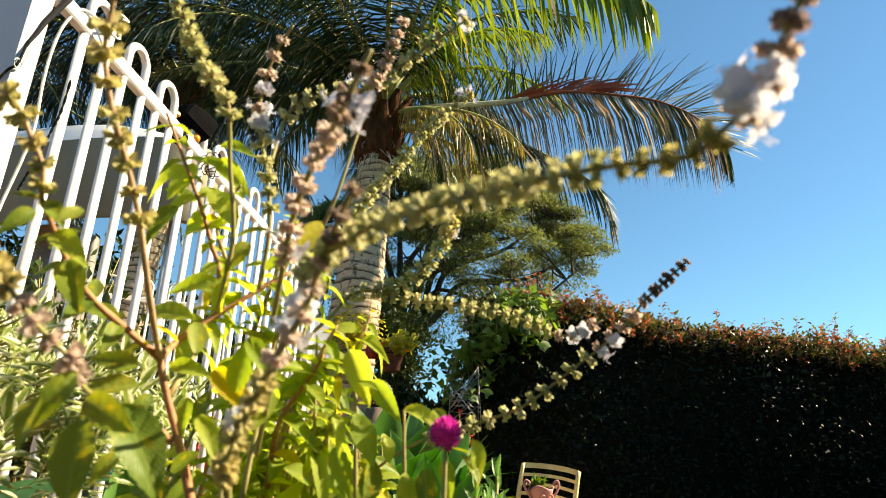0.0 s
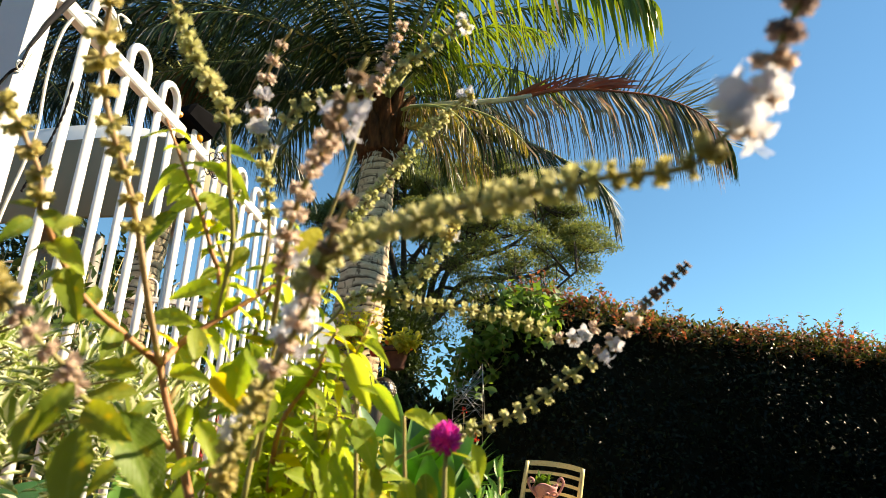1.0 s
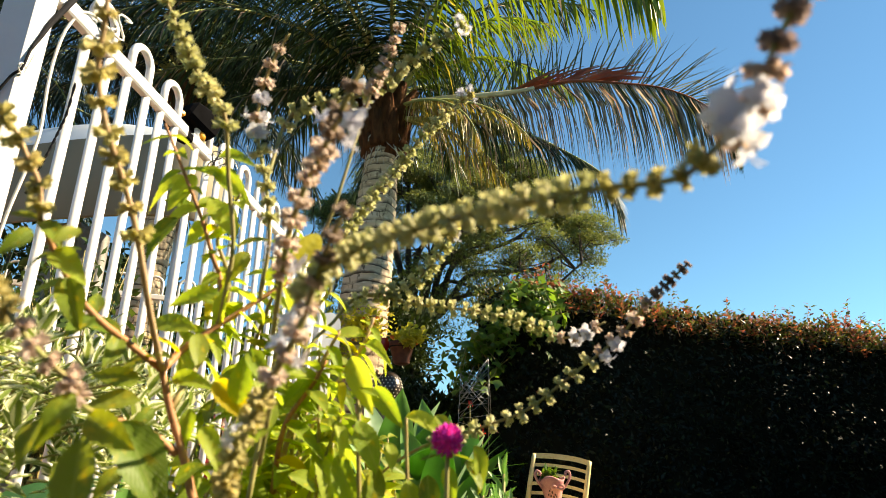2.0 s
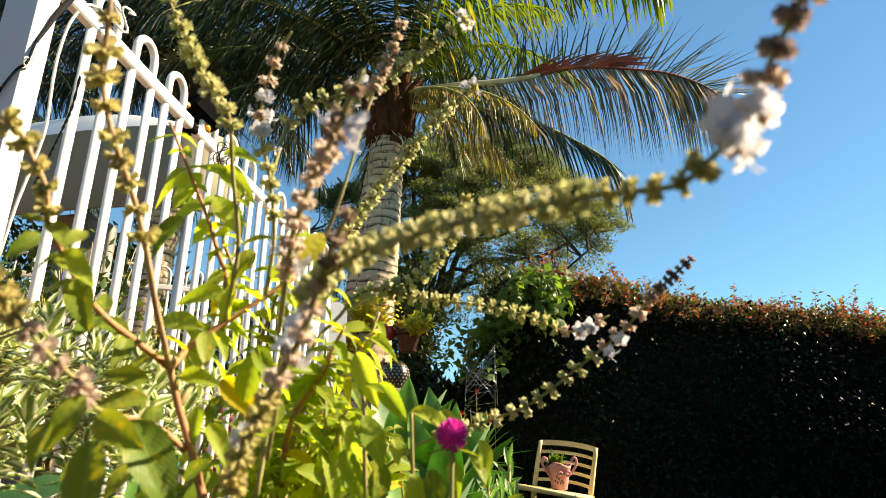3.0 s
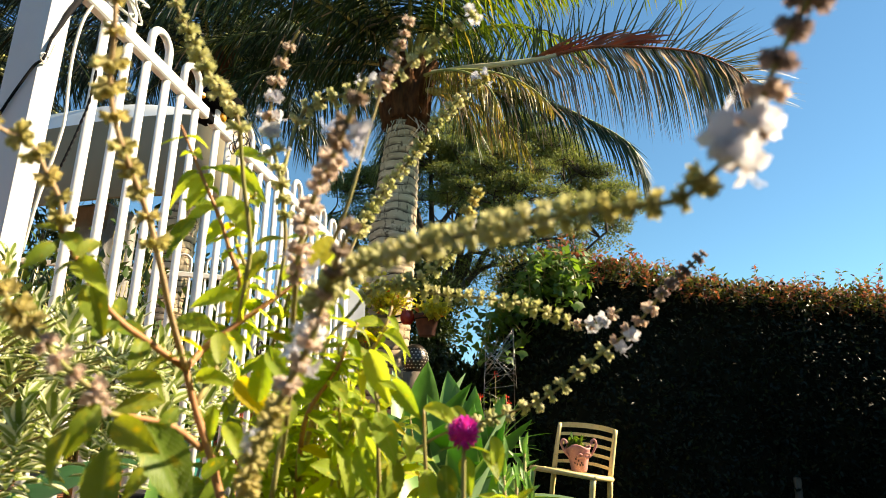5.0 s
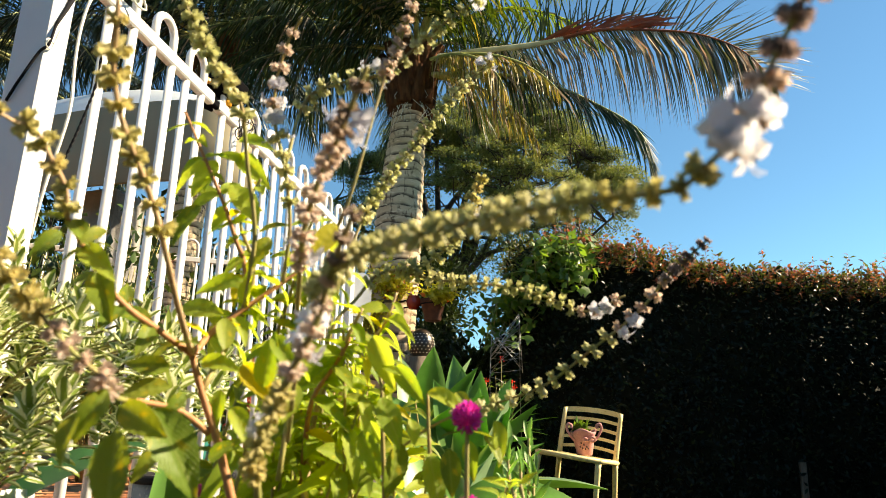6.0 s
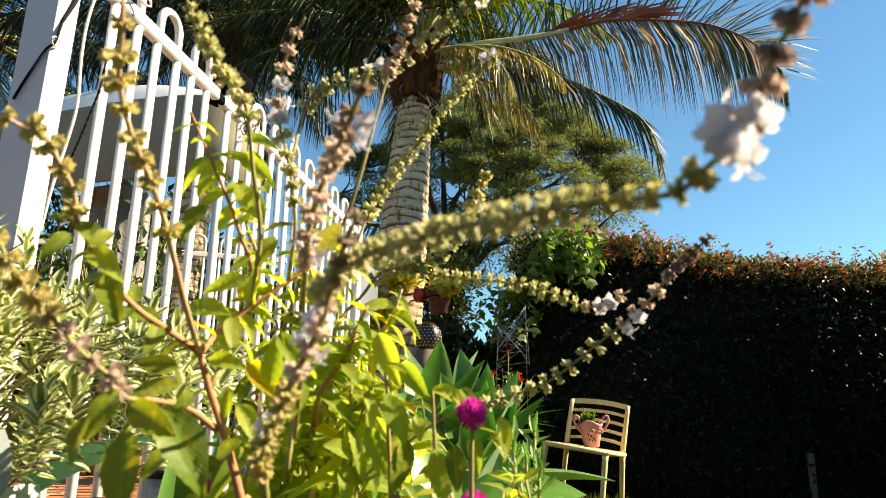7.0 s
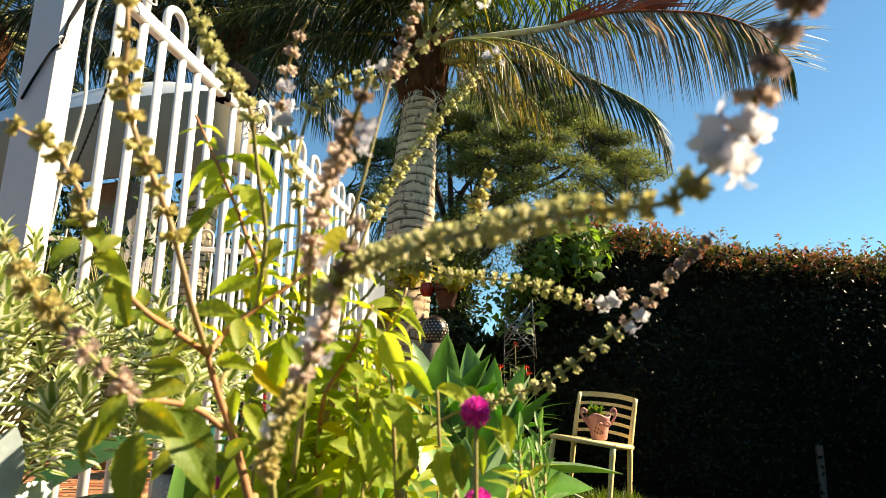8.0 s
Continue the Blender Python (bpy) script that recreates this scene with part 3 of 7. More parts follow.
    for x, w, h, dz in ((-0.05, 0.035, 0.03, 0.0), (-0.04, 0.05, 0.042, 0.0), (0.03, 0.062, 0.052, 0.004), (0.075, 0.066, 0.05, 0.002), (0.078, 0.058, 0.042, 0.002), (0.06, 0.05, 0.036, 0.0)):
        hood += [(x, -w + 0.012, dz - h), (x, w - 0.012, dz - h), (x, w, dz - h + 0.014), (x, w, dz + h - 0.014), (x, w - 0.012, dz + h), (x, -w + 0.012, dz + h), (x, -w, dz + h - 0.014), (x, -w, dz - h + 0.014)]
    q = [(r * 8 + k, r * 8 + (k + 1) % 8, (r + 1) * 8 + (k + 1) % 8, (r + 1) * 8 + k) for r in range(5) for k in range(8)] + [tuple(range(7, -1, -1)), tuple(range(40, 48))]
    tilt = Matrix.Rotation(radians(24), 4, "Y")
    part("hood", mesh("hood", [tilt @ Vector(w) for w in hood], q, M["black"]), lamp)
    part("bracket", mesh("bracket", *tube(spline([(-0.02, 0, -0.01), (-0.05, 0, -0.045), (-0.03, 0, -0.085)], 5), 0.013, 8), M["black"], True), lamp)
    part("clamp", mesh("clamp", *box(0.05, 0.05, 0.05, 0.008, (-0.03, 0, -0.085)), M["black"]), lamp)
    part("sensor", mesh("sensor", *box(0.026, 0.034, 0.022, 0.006, (-0.075, -0.02, -0.02)), M["amber"]), lamp)
    part("bulb", mesh("bulb", *lathe([(0.0, -0.03), (0.014, -0.026), (0.018, -0.012), (0.014, 0.002), (0.0, 0.006)], 12), M["amber"], True), lamp, Matrix.Translation((0.02, -0.03, -0.06)))
    # loose coil of dark wire on the rail
    coil = [on_fence(0.475 + 0.05 * math.cos(a) + 0.01 * math.sin(a * 3), 1.55 + 0.045 * math.sin(a * 1.13), 0.03 + 0.008 * math.sin(a * 0.7)) for a in np.linspace(0, 24, 90)]
    wire = thing("wire_coil", "loose coil of thin dark wire hooked on the fence rail", "wire", (0, 0, 0))
    part("strand", mesh("strand", *tube(coil, 0.0016, 5), M["cable"], True), wire)


def build_far_fence():
    base = Vector((-3.3, 3.55, 0.42))
    f = thing("pool_fence", "low white looped fence across the paved terrace", "fence", base)
    d = Vector((2.4, 1.0, 0)).normalized()
    f.matrix_basis = Matrix.Translation(base) @ Matrix((d, Vector((-d.y, d.x, 0)), Vector((0, 0, 1)))).transposed().to_4x4()
    bar = mesh("bar", *tube([(0, 0, 0.05), (0, 0, 1.3)], 0.009, 6), M["white"], True)
    hoop = mesh("loop", *tube([(0, 0, 1.3)] + [(0.05 - 0.05 * math.cos(a), 0, 1.40 + 0.05 * math.sin(a)) for a in np.linspace(0, math.pi, 9)] + [(0.1, 0, 1.3)], 0.009, 6), M["white"], True)
    for k in range(21):
        part("bar", bar, f, Matrix.Translation((0.1 * k, 0, 0)))
        if k % 2 == 0:
            part("loop", hoop, f, Matrix.Translation((0.1 * k, 0, 0)))
    for z in (1.31, 0.1):
        part("rail", mesh("rail", *box(2.1, 0.03, 0.035, 0.004, (1.0, 0, z)), M["white"]), f)


# ---------------------------------------------------------------- terrace behind the fence
def build_terrace():
    verts, faces = box(5.2, 7.0, 0.38, 0.01, (0, 0, 0.19))
    m = Matrix.Translation(Vector((-0.86, 1.4, 0))) @ Matrix.Rotation(-math.atan2(FD.x, FD.y), 4, "Z") @ Matrix.Translation((-2.65, 2.0, 0))
    t = new("terrace", mesh("terrace", [m @ v for v in verts], faces, M["mortar"]))
    tagged(t, "raised terrace paved with terracotta bricks", "terrace", kind="structure")
    return t, m


def build_pavers(t, m):
    shapes = [mesh("paver", *box(0.222, 0.105, 0.05, 0.005 + 0.002 * k), M["brick"]) for k in range(2)]
    rest = []
    for j in range(60):
        for i in range(22):
            x = 2.46 - 0.23 * i - (0.115 if j % 2 else 0)
            y = -3.4 + 0.113 * j
            at = m @ Matrix.Translation((x, y, 0.395 + random.uniform(-0.004, 0.004))) @ Matrix.Rotation(random.uniform(-0.012, 0.012), 4, "X")
            if 12 <= j < 39 and i < 11:
                part("paver", random.choice(shapes), t, at)
            else:
                rest.append(np.array(at))
    v, f = box(0.222, 0.105, 0.05)
    part("paving", cloud("paving", (v, f), np.array(rest), M["brick"]), t, kind="stuff")


def build_canopy():
    c = thing("garden_canopy", "beige garden canopy with a pale top on a stone pillar", "canopy", (0, 0, 0))
    m = Matrix.Translation((-2.40, 3.4, 0.42)) @ Matrix.Rotation(radians(-14), 4, "Z")
    c.matrix_basis = m
    # rounded roof: a shallow vault with softened ends
    nx, ny = 18, 10
    verts, faces = [], []
    for j in range(ny + 1):
        for i in range(nx + 1):
            u, v = 2 * i / nx - 1, 2 * j / ny - 1
            r = (abs(u) ** 3.2 + abs(v) ** 3.2) ** (1 / 3.2)
            k = max(1.0, r)
            verts.append((1.20 * u / k, 0.3 * v / k, 1.86 + 0.25 * max(0.0, 1 - min(1, r) ** 2.4)))
    for j in range(ny):
        for i in range(nx):
            a = j * (nx + 1) + i
            faces.append((a, a + 1, a + nx + 2, a + nx + 1))
    part("roof", mesh("roof", verts, faces, M["canopy_top"], True), c)
    ring = []
    for k in range(48):
        a = 2 * math.pi * k / 48
        ca, sa = math.cos(a), math.sin(a)
        r = (abs(ca) ** 3.2 + abs(sa) ** 3.2) ** (-1 / 3.2)
        ring.append((1.20 * ca * r, 0.3 * sa * r))
    v = []
    for z, g in ((1.865, 1.0), (1.80, 1.015), (1.65, 1.01), (1.42, 1.02), (1.41, 1.0), (1.65, 0.98)):
        # the cloth is rolled up along the far side
        v += [(x * g * (1 + 0.006 * math.sin(9 * i)), y * g, z if y < 0.1 else 1.865 - (1.865 - z) * 0.2) for i, (x, y) in enumerate(ring)]
    q = [(r * 48 + k, r * 48 + (k + 1) % 48, (r + 1) * 48 + (k + 1) % 48, (r + 1) * 48 + k) for r in range(5) for k in range(48)]
    part("valance", mesh("valance", v, q, M["canopy"], True), c)
    part("pillar", mesh("pillar", *box(0.26, 0.26, 1.5, 0.02, (0.30, 0.05, 0.75)), M["stone"]), c, None, "grey rough stone pillar")
    for x, y in ((-1.0, 0.0), (1.02, 0.0)):
        part("pole", mesh("pole", *tube([(x, y, 0), (x, y, 1.5)], 0.025, 10), M["white"], True), c)


def pot(name, label, at, r, h, mat, sides=20, tilt=0.0):
    t = thing(name, label, "pot", at)
    prof = [(0.0, 0.0), (r * 0.66, 0.0), (r * 0.72, 0.01), (r * 0.93, h * 0.8), (r * 0.95, h * 0.82), (r * 1.04, h * 0.83), (r * 1.05, h), (r * 0.92, h), (r * 0.86, h * 0.86), (0.0, h * 0.84)]
    part("body", mesh("body", *lathe(prof, sides), mat, True), t)
    return t


def tuft(name, label, category, at, radius, height, count, size, mat, geo=None, seed=1, upward=0.6, group=""):
    """A bushy plant: short stems and a crown of separate small leaves with gaps."""
    rng = np.random.default_rng(seed)
    t = thing(name, label, category, at, group)
    stems = []
    pos, along = [], []
    lobes = max(4, count // 26)
    for k in range(lobes):
        a, rr = rng.uniform(0, 2 * math.pi), radius * math.sqrt(rng.uniform(0, 1))
        tip = np.array([rr * math.cos(a), rr * math.sin(a), height * rng.uniform(0.45, 1.0) * (1 - 0.35 * (rr / radius) ** 2)])
        stems.append(tube(spline([(tip[0] * 0.15, tip[1] * 0.15, 0), tuple(tip * np.array([0.5, 0.5, 0.6])), tuple(tip)], 3), (size * 0.07, size * 0.03), 5))
        m = count // lobes
        u = rng.uniform(0.3, 1.05, m)
        base = tip[None] * u[:, None] + rng.normal(0, radius * 0.10, (m, 3))
        pos.append(base)
        out = rng.normal(0, 1, (m, 3))
        out[:, 2] += upward
        along.append(out)
    pos, along = np.concatenate(pos), np.concatenate(along)
    up = rng.normal(0, 0.5, (len(pos), 3)) + np.array([0, 0, 1.0])
    part("branching", mesh("branching", *joined(*stems), M["stem_green"], True), t, kind="stuff")
    part("foliage", cloud("foliage", geo or LEAF2, poses_of(pos, along, up, size * rng.uniform(0.6, 1.15, len(pos))), mat), t, kind="stuff")
    return t


def build_terrace_things():
    z = 0.42
    p = pot("plant_pot", "teal glazed pot on the brick terrace", (-1.14, 2.55, z), 0.13, 0.24, M["teal"])
    tuft("potted_shrub", "small green shrub growing in the teal pot", "plant", (-1.14, 2.55, z + 0.22), 0.16, 0.34, 260, 0.06, M["green_small"], seed=4)
    tuft("coleus", "crimson and cream leaved plant behind the fence", "plant", (-0.96, 2.80, 0.42), 0.13, 0.60, 420, 0.05, M["coleus"], seed=5)
    pot("plant_pot", "teal glazed pot on the brick terrace", (-1.55, 3.2, z), 0.15, 0.3, M["teal"])
    tuft("potted_shrub", "leafy green shrub in a pot on the terrace", "plant", (-1.55, 3.2, z + 0.28), 0.22, 0.5, 420, 0.07, M["green_small"], seed=6)
    tuft("potted_shrub", "yellow-green shrub beyond the fence bars", "plant", (-1.0, 4.0, z), 0.25, 0.6, 500, 0.06, M["succulent"], seed=7)
    tuft("potted_shrub", "dark green shrub beyond the fence bars", "plant", (-1.7, 4.6, 0.38), 0.45, 1.1, 1100, 0.08, M["shrub_leaf"], seed=8)
    tuft("potted_shrub", "dark green shrub in the shade of the canopy", "plant", (-2.12, 2.8, z), 0.42, 1.36, 2600, 0.07, M["shrub_leaf"], seed=9)
    tuft("potted_shrub", "dark green shrub in the shade of the canopy", "plant", (-1.62, 2.75, z), 0.34, 1.30, 1900, 0.07, M["shrub_leaf"], seed=10)
    # scrolled iron hanger seen through the bars
    s = thing("scroll_hanger", "small black iron scroll hook on the fence", "hook", (0, 0, 0))
    pts = [on_fence(0.78 + 0.028 * (1 - a / 9) * math.cos(a), 0.95 + 0.034 * (1 - a / 9) * math.sin(a), 0.02) for a in np.linspace(0, 7.5, 26)]
    part("scroll", mesh("scroll", *tube(pts, 0.003, 6), M["cable"], True), s)


# ---------------------------------------------------------------- leafy masses
def bush(name, label, centre, size, count, leaf, mat, seed, category="shrub", lean=0.5, geo=None, limbs=7):
    """A large shrub: limbs from the ground, and leaf clumps of uneven size on them."""
    rng = np.random.default_rng(seed)
    t = thing(name, label, category, (centre[0], centre[1], 0))
    pos = []
    stems = []
    clumps = max(10, count // 160)
    for k in range(clumps):
        d = rng.normal(0, 1, 3)
        d /= np.linalg.norm(d)
        rr = rng.uniform(0.55, 1.0)
        c = np.array([0, 0, centre[2]]) + d * np.array(size) * rr
        c[2] = max(0.1, c[2])
        if k < limbs:
            stems.append(tube(spline([(d[0] * 0.1, d[1] * 0.1, 0), tuple(c * np.array([0.45, 0.45, 0.55])), tuple(c)], 4), (0.05, 0.012), 6))
        spread_ = min(size) * rng.uniform(0.16, 0.34)
        pos.append(c[None] + rng.normal(0, 1, (count // clumps, 3)) * np.array([spread_, spread_, spread_ * 0.7]))
    pos = np.concatenate(pos)
    pos = pos[pos[:, 2] > 0.02]
    out = pos - np.array([0, 0, centre[2]])
    along = out / (np.linalg.norm(out, axis=1, keepdims=True) + 1e-6) + rng.normal(0, 0.8, pos.shape)
    up = rng.normal(0, lean, pos.shape) + np.array([0, 0, 1.0])
    part("branching", mesh("branching", *joined(*stems), M["bark"], True), t, kind="stuff")
    part("foliage", cloud("foliage", geo or LEAF2, poses_of(pos, along, up, leaf * rng.uniform(0.6, 1.2, len(pos))), mat), t, kind="stuff")
    return t


HA, HD = np.array([0.35, 5.35]), np.array([0.996, 0.087])
HN = np.array([0.087, -0.996])


def build_hedge():
    rng = np.random.default_rng(11)
    h = thing("hedge", "tall clipped dark green hedge with red new growth along its top", "hedge", (HA[0], HA[1], 0))
    length, depth, top = 9.5, 1.0, 2.2

    def world_of(s, d, z):
        xy = s[:, None] * HD[None] - d[:, None] * HN[None]
        return np.concatenate([xy, (z * (1 - 0.047 * np.minimum(s, 4.2)))[:, None]], 1)

    # near-black sheet that stands for the shade inside the hedge
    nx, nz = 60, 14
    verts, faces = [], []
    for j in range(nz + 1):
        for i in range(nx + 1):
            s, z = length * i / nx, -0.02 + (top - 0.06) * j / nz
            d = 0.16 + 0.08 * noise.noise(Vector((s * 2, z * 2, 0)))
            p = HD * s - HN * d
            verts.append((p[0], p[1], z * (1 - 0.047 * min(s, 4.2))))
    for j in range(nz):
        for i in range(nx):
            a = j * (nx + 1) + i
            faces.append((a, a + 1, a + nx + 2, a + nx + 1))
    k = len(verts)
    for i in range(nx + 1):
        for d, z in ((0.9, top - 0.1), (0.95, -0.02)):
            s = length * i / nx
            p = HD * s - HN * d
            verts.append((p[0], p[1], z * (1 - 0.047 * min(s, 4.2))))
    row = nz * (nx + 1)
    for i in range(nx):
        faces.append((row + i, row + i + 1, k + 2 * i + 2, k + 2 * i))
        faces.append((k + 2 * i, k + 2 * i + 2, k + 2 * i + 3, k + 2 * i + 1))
    part("inner_shade", mesh("inner_shade", verts, faces, M["hedge_shade"], True), h, None, "near-black sheet for the shade inside the hedge")
    # face, its shade held in the near-black leaf colour
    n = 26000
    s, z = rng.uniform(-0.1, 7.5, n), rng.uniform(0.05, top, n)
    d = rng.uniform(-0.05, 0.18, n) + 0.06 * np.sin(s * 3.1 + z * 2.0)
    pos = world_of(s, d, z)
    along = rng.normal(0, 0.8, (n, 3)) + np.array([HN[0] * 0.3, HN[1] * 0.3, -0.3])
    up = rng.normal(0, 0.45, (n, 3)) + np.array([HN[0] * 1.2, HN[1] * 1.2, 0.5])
    part("foliage", cloud("foliage", LEAF2, poses_of(pos, along, up, rng.uniform(0.035, 0.062, n)), M["hedge_leaf_shaded"]), h, kind="stuff")
    # top, in the sunlit leaf colour
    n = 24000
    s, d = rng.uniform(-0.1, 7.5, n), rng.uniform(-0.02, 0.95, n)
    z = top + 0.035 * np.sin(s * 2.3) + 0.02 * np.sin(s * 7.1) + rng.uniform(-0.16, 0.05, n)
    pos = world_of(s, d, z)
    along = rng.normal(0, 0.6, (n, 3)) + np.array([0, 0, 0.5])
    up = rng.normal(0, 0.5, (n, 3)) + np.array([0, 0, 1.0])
    part("top_foliage", cloud("top_foliage", LEAF2, poses_of(pos, along, up, rng.uniform(0.035, 0.06, n)), M["hedge_top_lit"]), h, kind="stuff")
    # red new shoots, in bunches
    pos, along, size, shoots = [], [], [], []
    for k in range(2300):
        s0, d0 = rng.uniform(0.25, 7.4), rng.uniform(-0.12, 0.9)
        tall = rng.uniform(0.05, 0.13) if rng.random() < 0.86 else rng.uniform(0.16, 0.26)
        if noise.noise(Vector((s0 * 1.3, 0, 5))) < -0.25:
            tall *= 0.55
        z0 = (top + 0.03 * math.sin(s0 * 2.3)) * (1 - 0.047 * min(s0, 4.2))
        # shoots set down the front stand in for its sunlit upper band
        b = np.append(HD * s0 - HN * d0, z0 - 0.02 - (0.24 * rng.random() ** 1.6 if d0 < 0.08 else 0.0))
        lean = rng.normal(0, 0.16, 2)
        tip = b + np.array([lean[0] * tall, lean[1] * tall, tall])
        if tall > 0.12:
            shoots.append(tube([b, (b + tip) / 2, tip], (0.003, 0.0015), 4))
        m = int(7 + tall * 60)
        u = rng.uniform(0.15, 1.0, m)
        pos.append(b[None] + (tip - b)[None] * u[:, None] + rng.normal(0, 0.012, (m, 3)))
        a = rng.uniform(0, 2 * math.pi, m)
        along.append(np.stack([np.cos(a), np.sin(a), rng.uniform(0.1, 1.0, m)], 1))
        size.append(rng.uniform(0.032, 0.062, m))
    pos, along, size = np.concatenate(pos), np.concatenate(along), np.concatenate(size)
    up = rng.normal(0, 0.4, pos.shape) + np.array([0, 0, 1.0])
    part("new_growth", cloud("new_growth", LEAF2, poses_of(pos, along, up, size), M["hedge_red"]), h, None, "red and bronze young leaves", "stuff")
    part("new_wood", mesh("new_wood", *joined(*shoots), M["stem_brown"], True), h, kind="stuff")
    # stems at the foot
    feet = []
    for s0 in np.arange(0.2, 7.4, 0.33):
        p = HD * (s0 + rng.uniform(-0.1, 0.1)) - HN * rng.uniform(0.2, 0.45)
        feet.append(tube([(p[0], p[1], 0), (p[0] + rng.normal(0, 0.03), p[1], 0.25), (p[0] + rng.normal(0, 0.06), p[1], 0.55)], (0.022, 0.014), 6))
    part("branching", mesh("branching", *joined(*feet), M["bark"], True), h, kind="stuff")
    stake = thing("stake", "weathered timber stake at the foot of the hedge", "stake", (2.55, 5.6, 0))
    part("shaft", mesh("shaft", *box(0.05, 0.04, 0.42, 0.006, (0, 0, 0.21)), M["timber"]), stake, Matrix.Rotation(0.03, 4, "Y"))


def build_vine():
    """A climber with lobed leaves that hangs over the end of the hedge."""
    rng = np.random.default_rng(21)
    v = thing("climbing_vine", "bright green climbing vine draped over the hedge end", "vine", (0.35, 5.3, 0))
    lobed = ([(0, 0, 0), (-0.32, 0.12, 0.05), (-0.52, 0.42, 0.02), (-0.25, 0.6, 0.03), (0, 1.0, -0.16), (0.25, 0.6, 0.03), (0.52, 0.42, 0.02), (0.32, 0.12, 0.05), (0, 0.45, 0.06)],
             [(0, 8, 1), (1, 8, 2), (2, 8, 3), (3, 8, 4), (8, 5, 4), (8, 6, 5), (8, 7, 6), (0, 7, 8)])
    pos, stems = [], []
    for k in range(44):
        x, y = rng.uniform(-0.25, 0.55), rng.uniform(-0.15, 0.35)
        z0 = 1.55 + 0.55 * min(1.0, max(0.0, (x + 0.25) / 0.45)) + rng.uniform(-0.1, 0.12)
        drop = rng.uniform(0.10, 0.42)
        run = spline([(x, y + 0.1, z0 - 0.2), (x + rng.normal(0, 0.05), y - 0.05, z0), (x + rng.normal(0, 0.08), y - 0.18, z0 - drop * 0.5), (x + rng.normal(0, 0.1), y - 0.2, z0 - drop)], 7)
        stems.append(tube(run, (0.005, 0.002), 5))
        pos += [q + rng.normal(0, 0.035, 3) for q in run]
    pos = np.array(pos)
    n = len(pos)
    along = rng.normal(0, 0.6, (n, 3)) + np.array([0, -0.5, -0.6])
    up = rng.normal(0, 0.5, (n, 3)) + np.array([0.2, -0.4, 0.9])
    part("branching", mesh("branching", *joined(*stems), M["stem_green"], True), v, kind="stuff")
    part("foliage", cloud("foliage", lobed, poses_of(pos, along, up, rng.uniform(0.05, 0.10, n)), M["vine_leaf"]), v, kind="stuff")
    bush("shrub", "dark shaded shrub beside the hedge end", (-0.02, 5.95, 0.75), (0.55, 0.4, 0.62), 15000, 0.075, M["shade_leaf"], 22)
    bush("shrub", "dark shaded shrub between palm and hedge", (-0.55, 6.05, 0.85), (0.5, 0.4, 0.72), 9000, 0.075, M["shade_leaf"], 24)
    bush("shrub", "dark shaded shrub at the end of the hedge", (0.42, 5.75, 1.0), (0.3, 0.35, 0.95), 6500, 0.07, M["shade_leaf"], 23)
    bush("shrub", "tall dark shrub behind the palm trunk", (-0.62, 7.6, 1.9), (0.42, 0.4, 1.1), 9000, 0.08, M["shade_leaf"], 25)


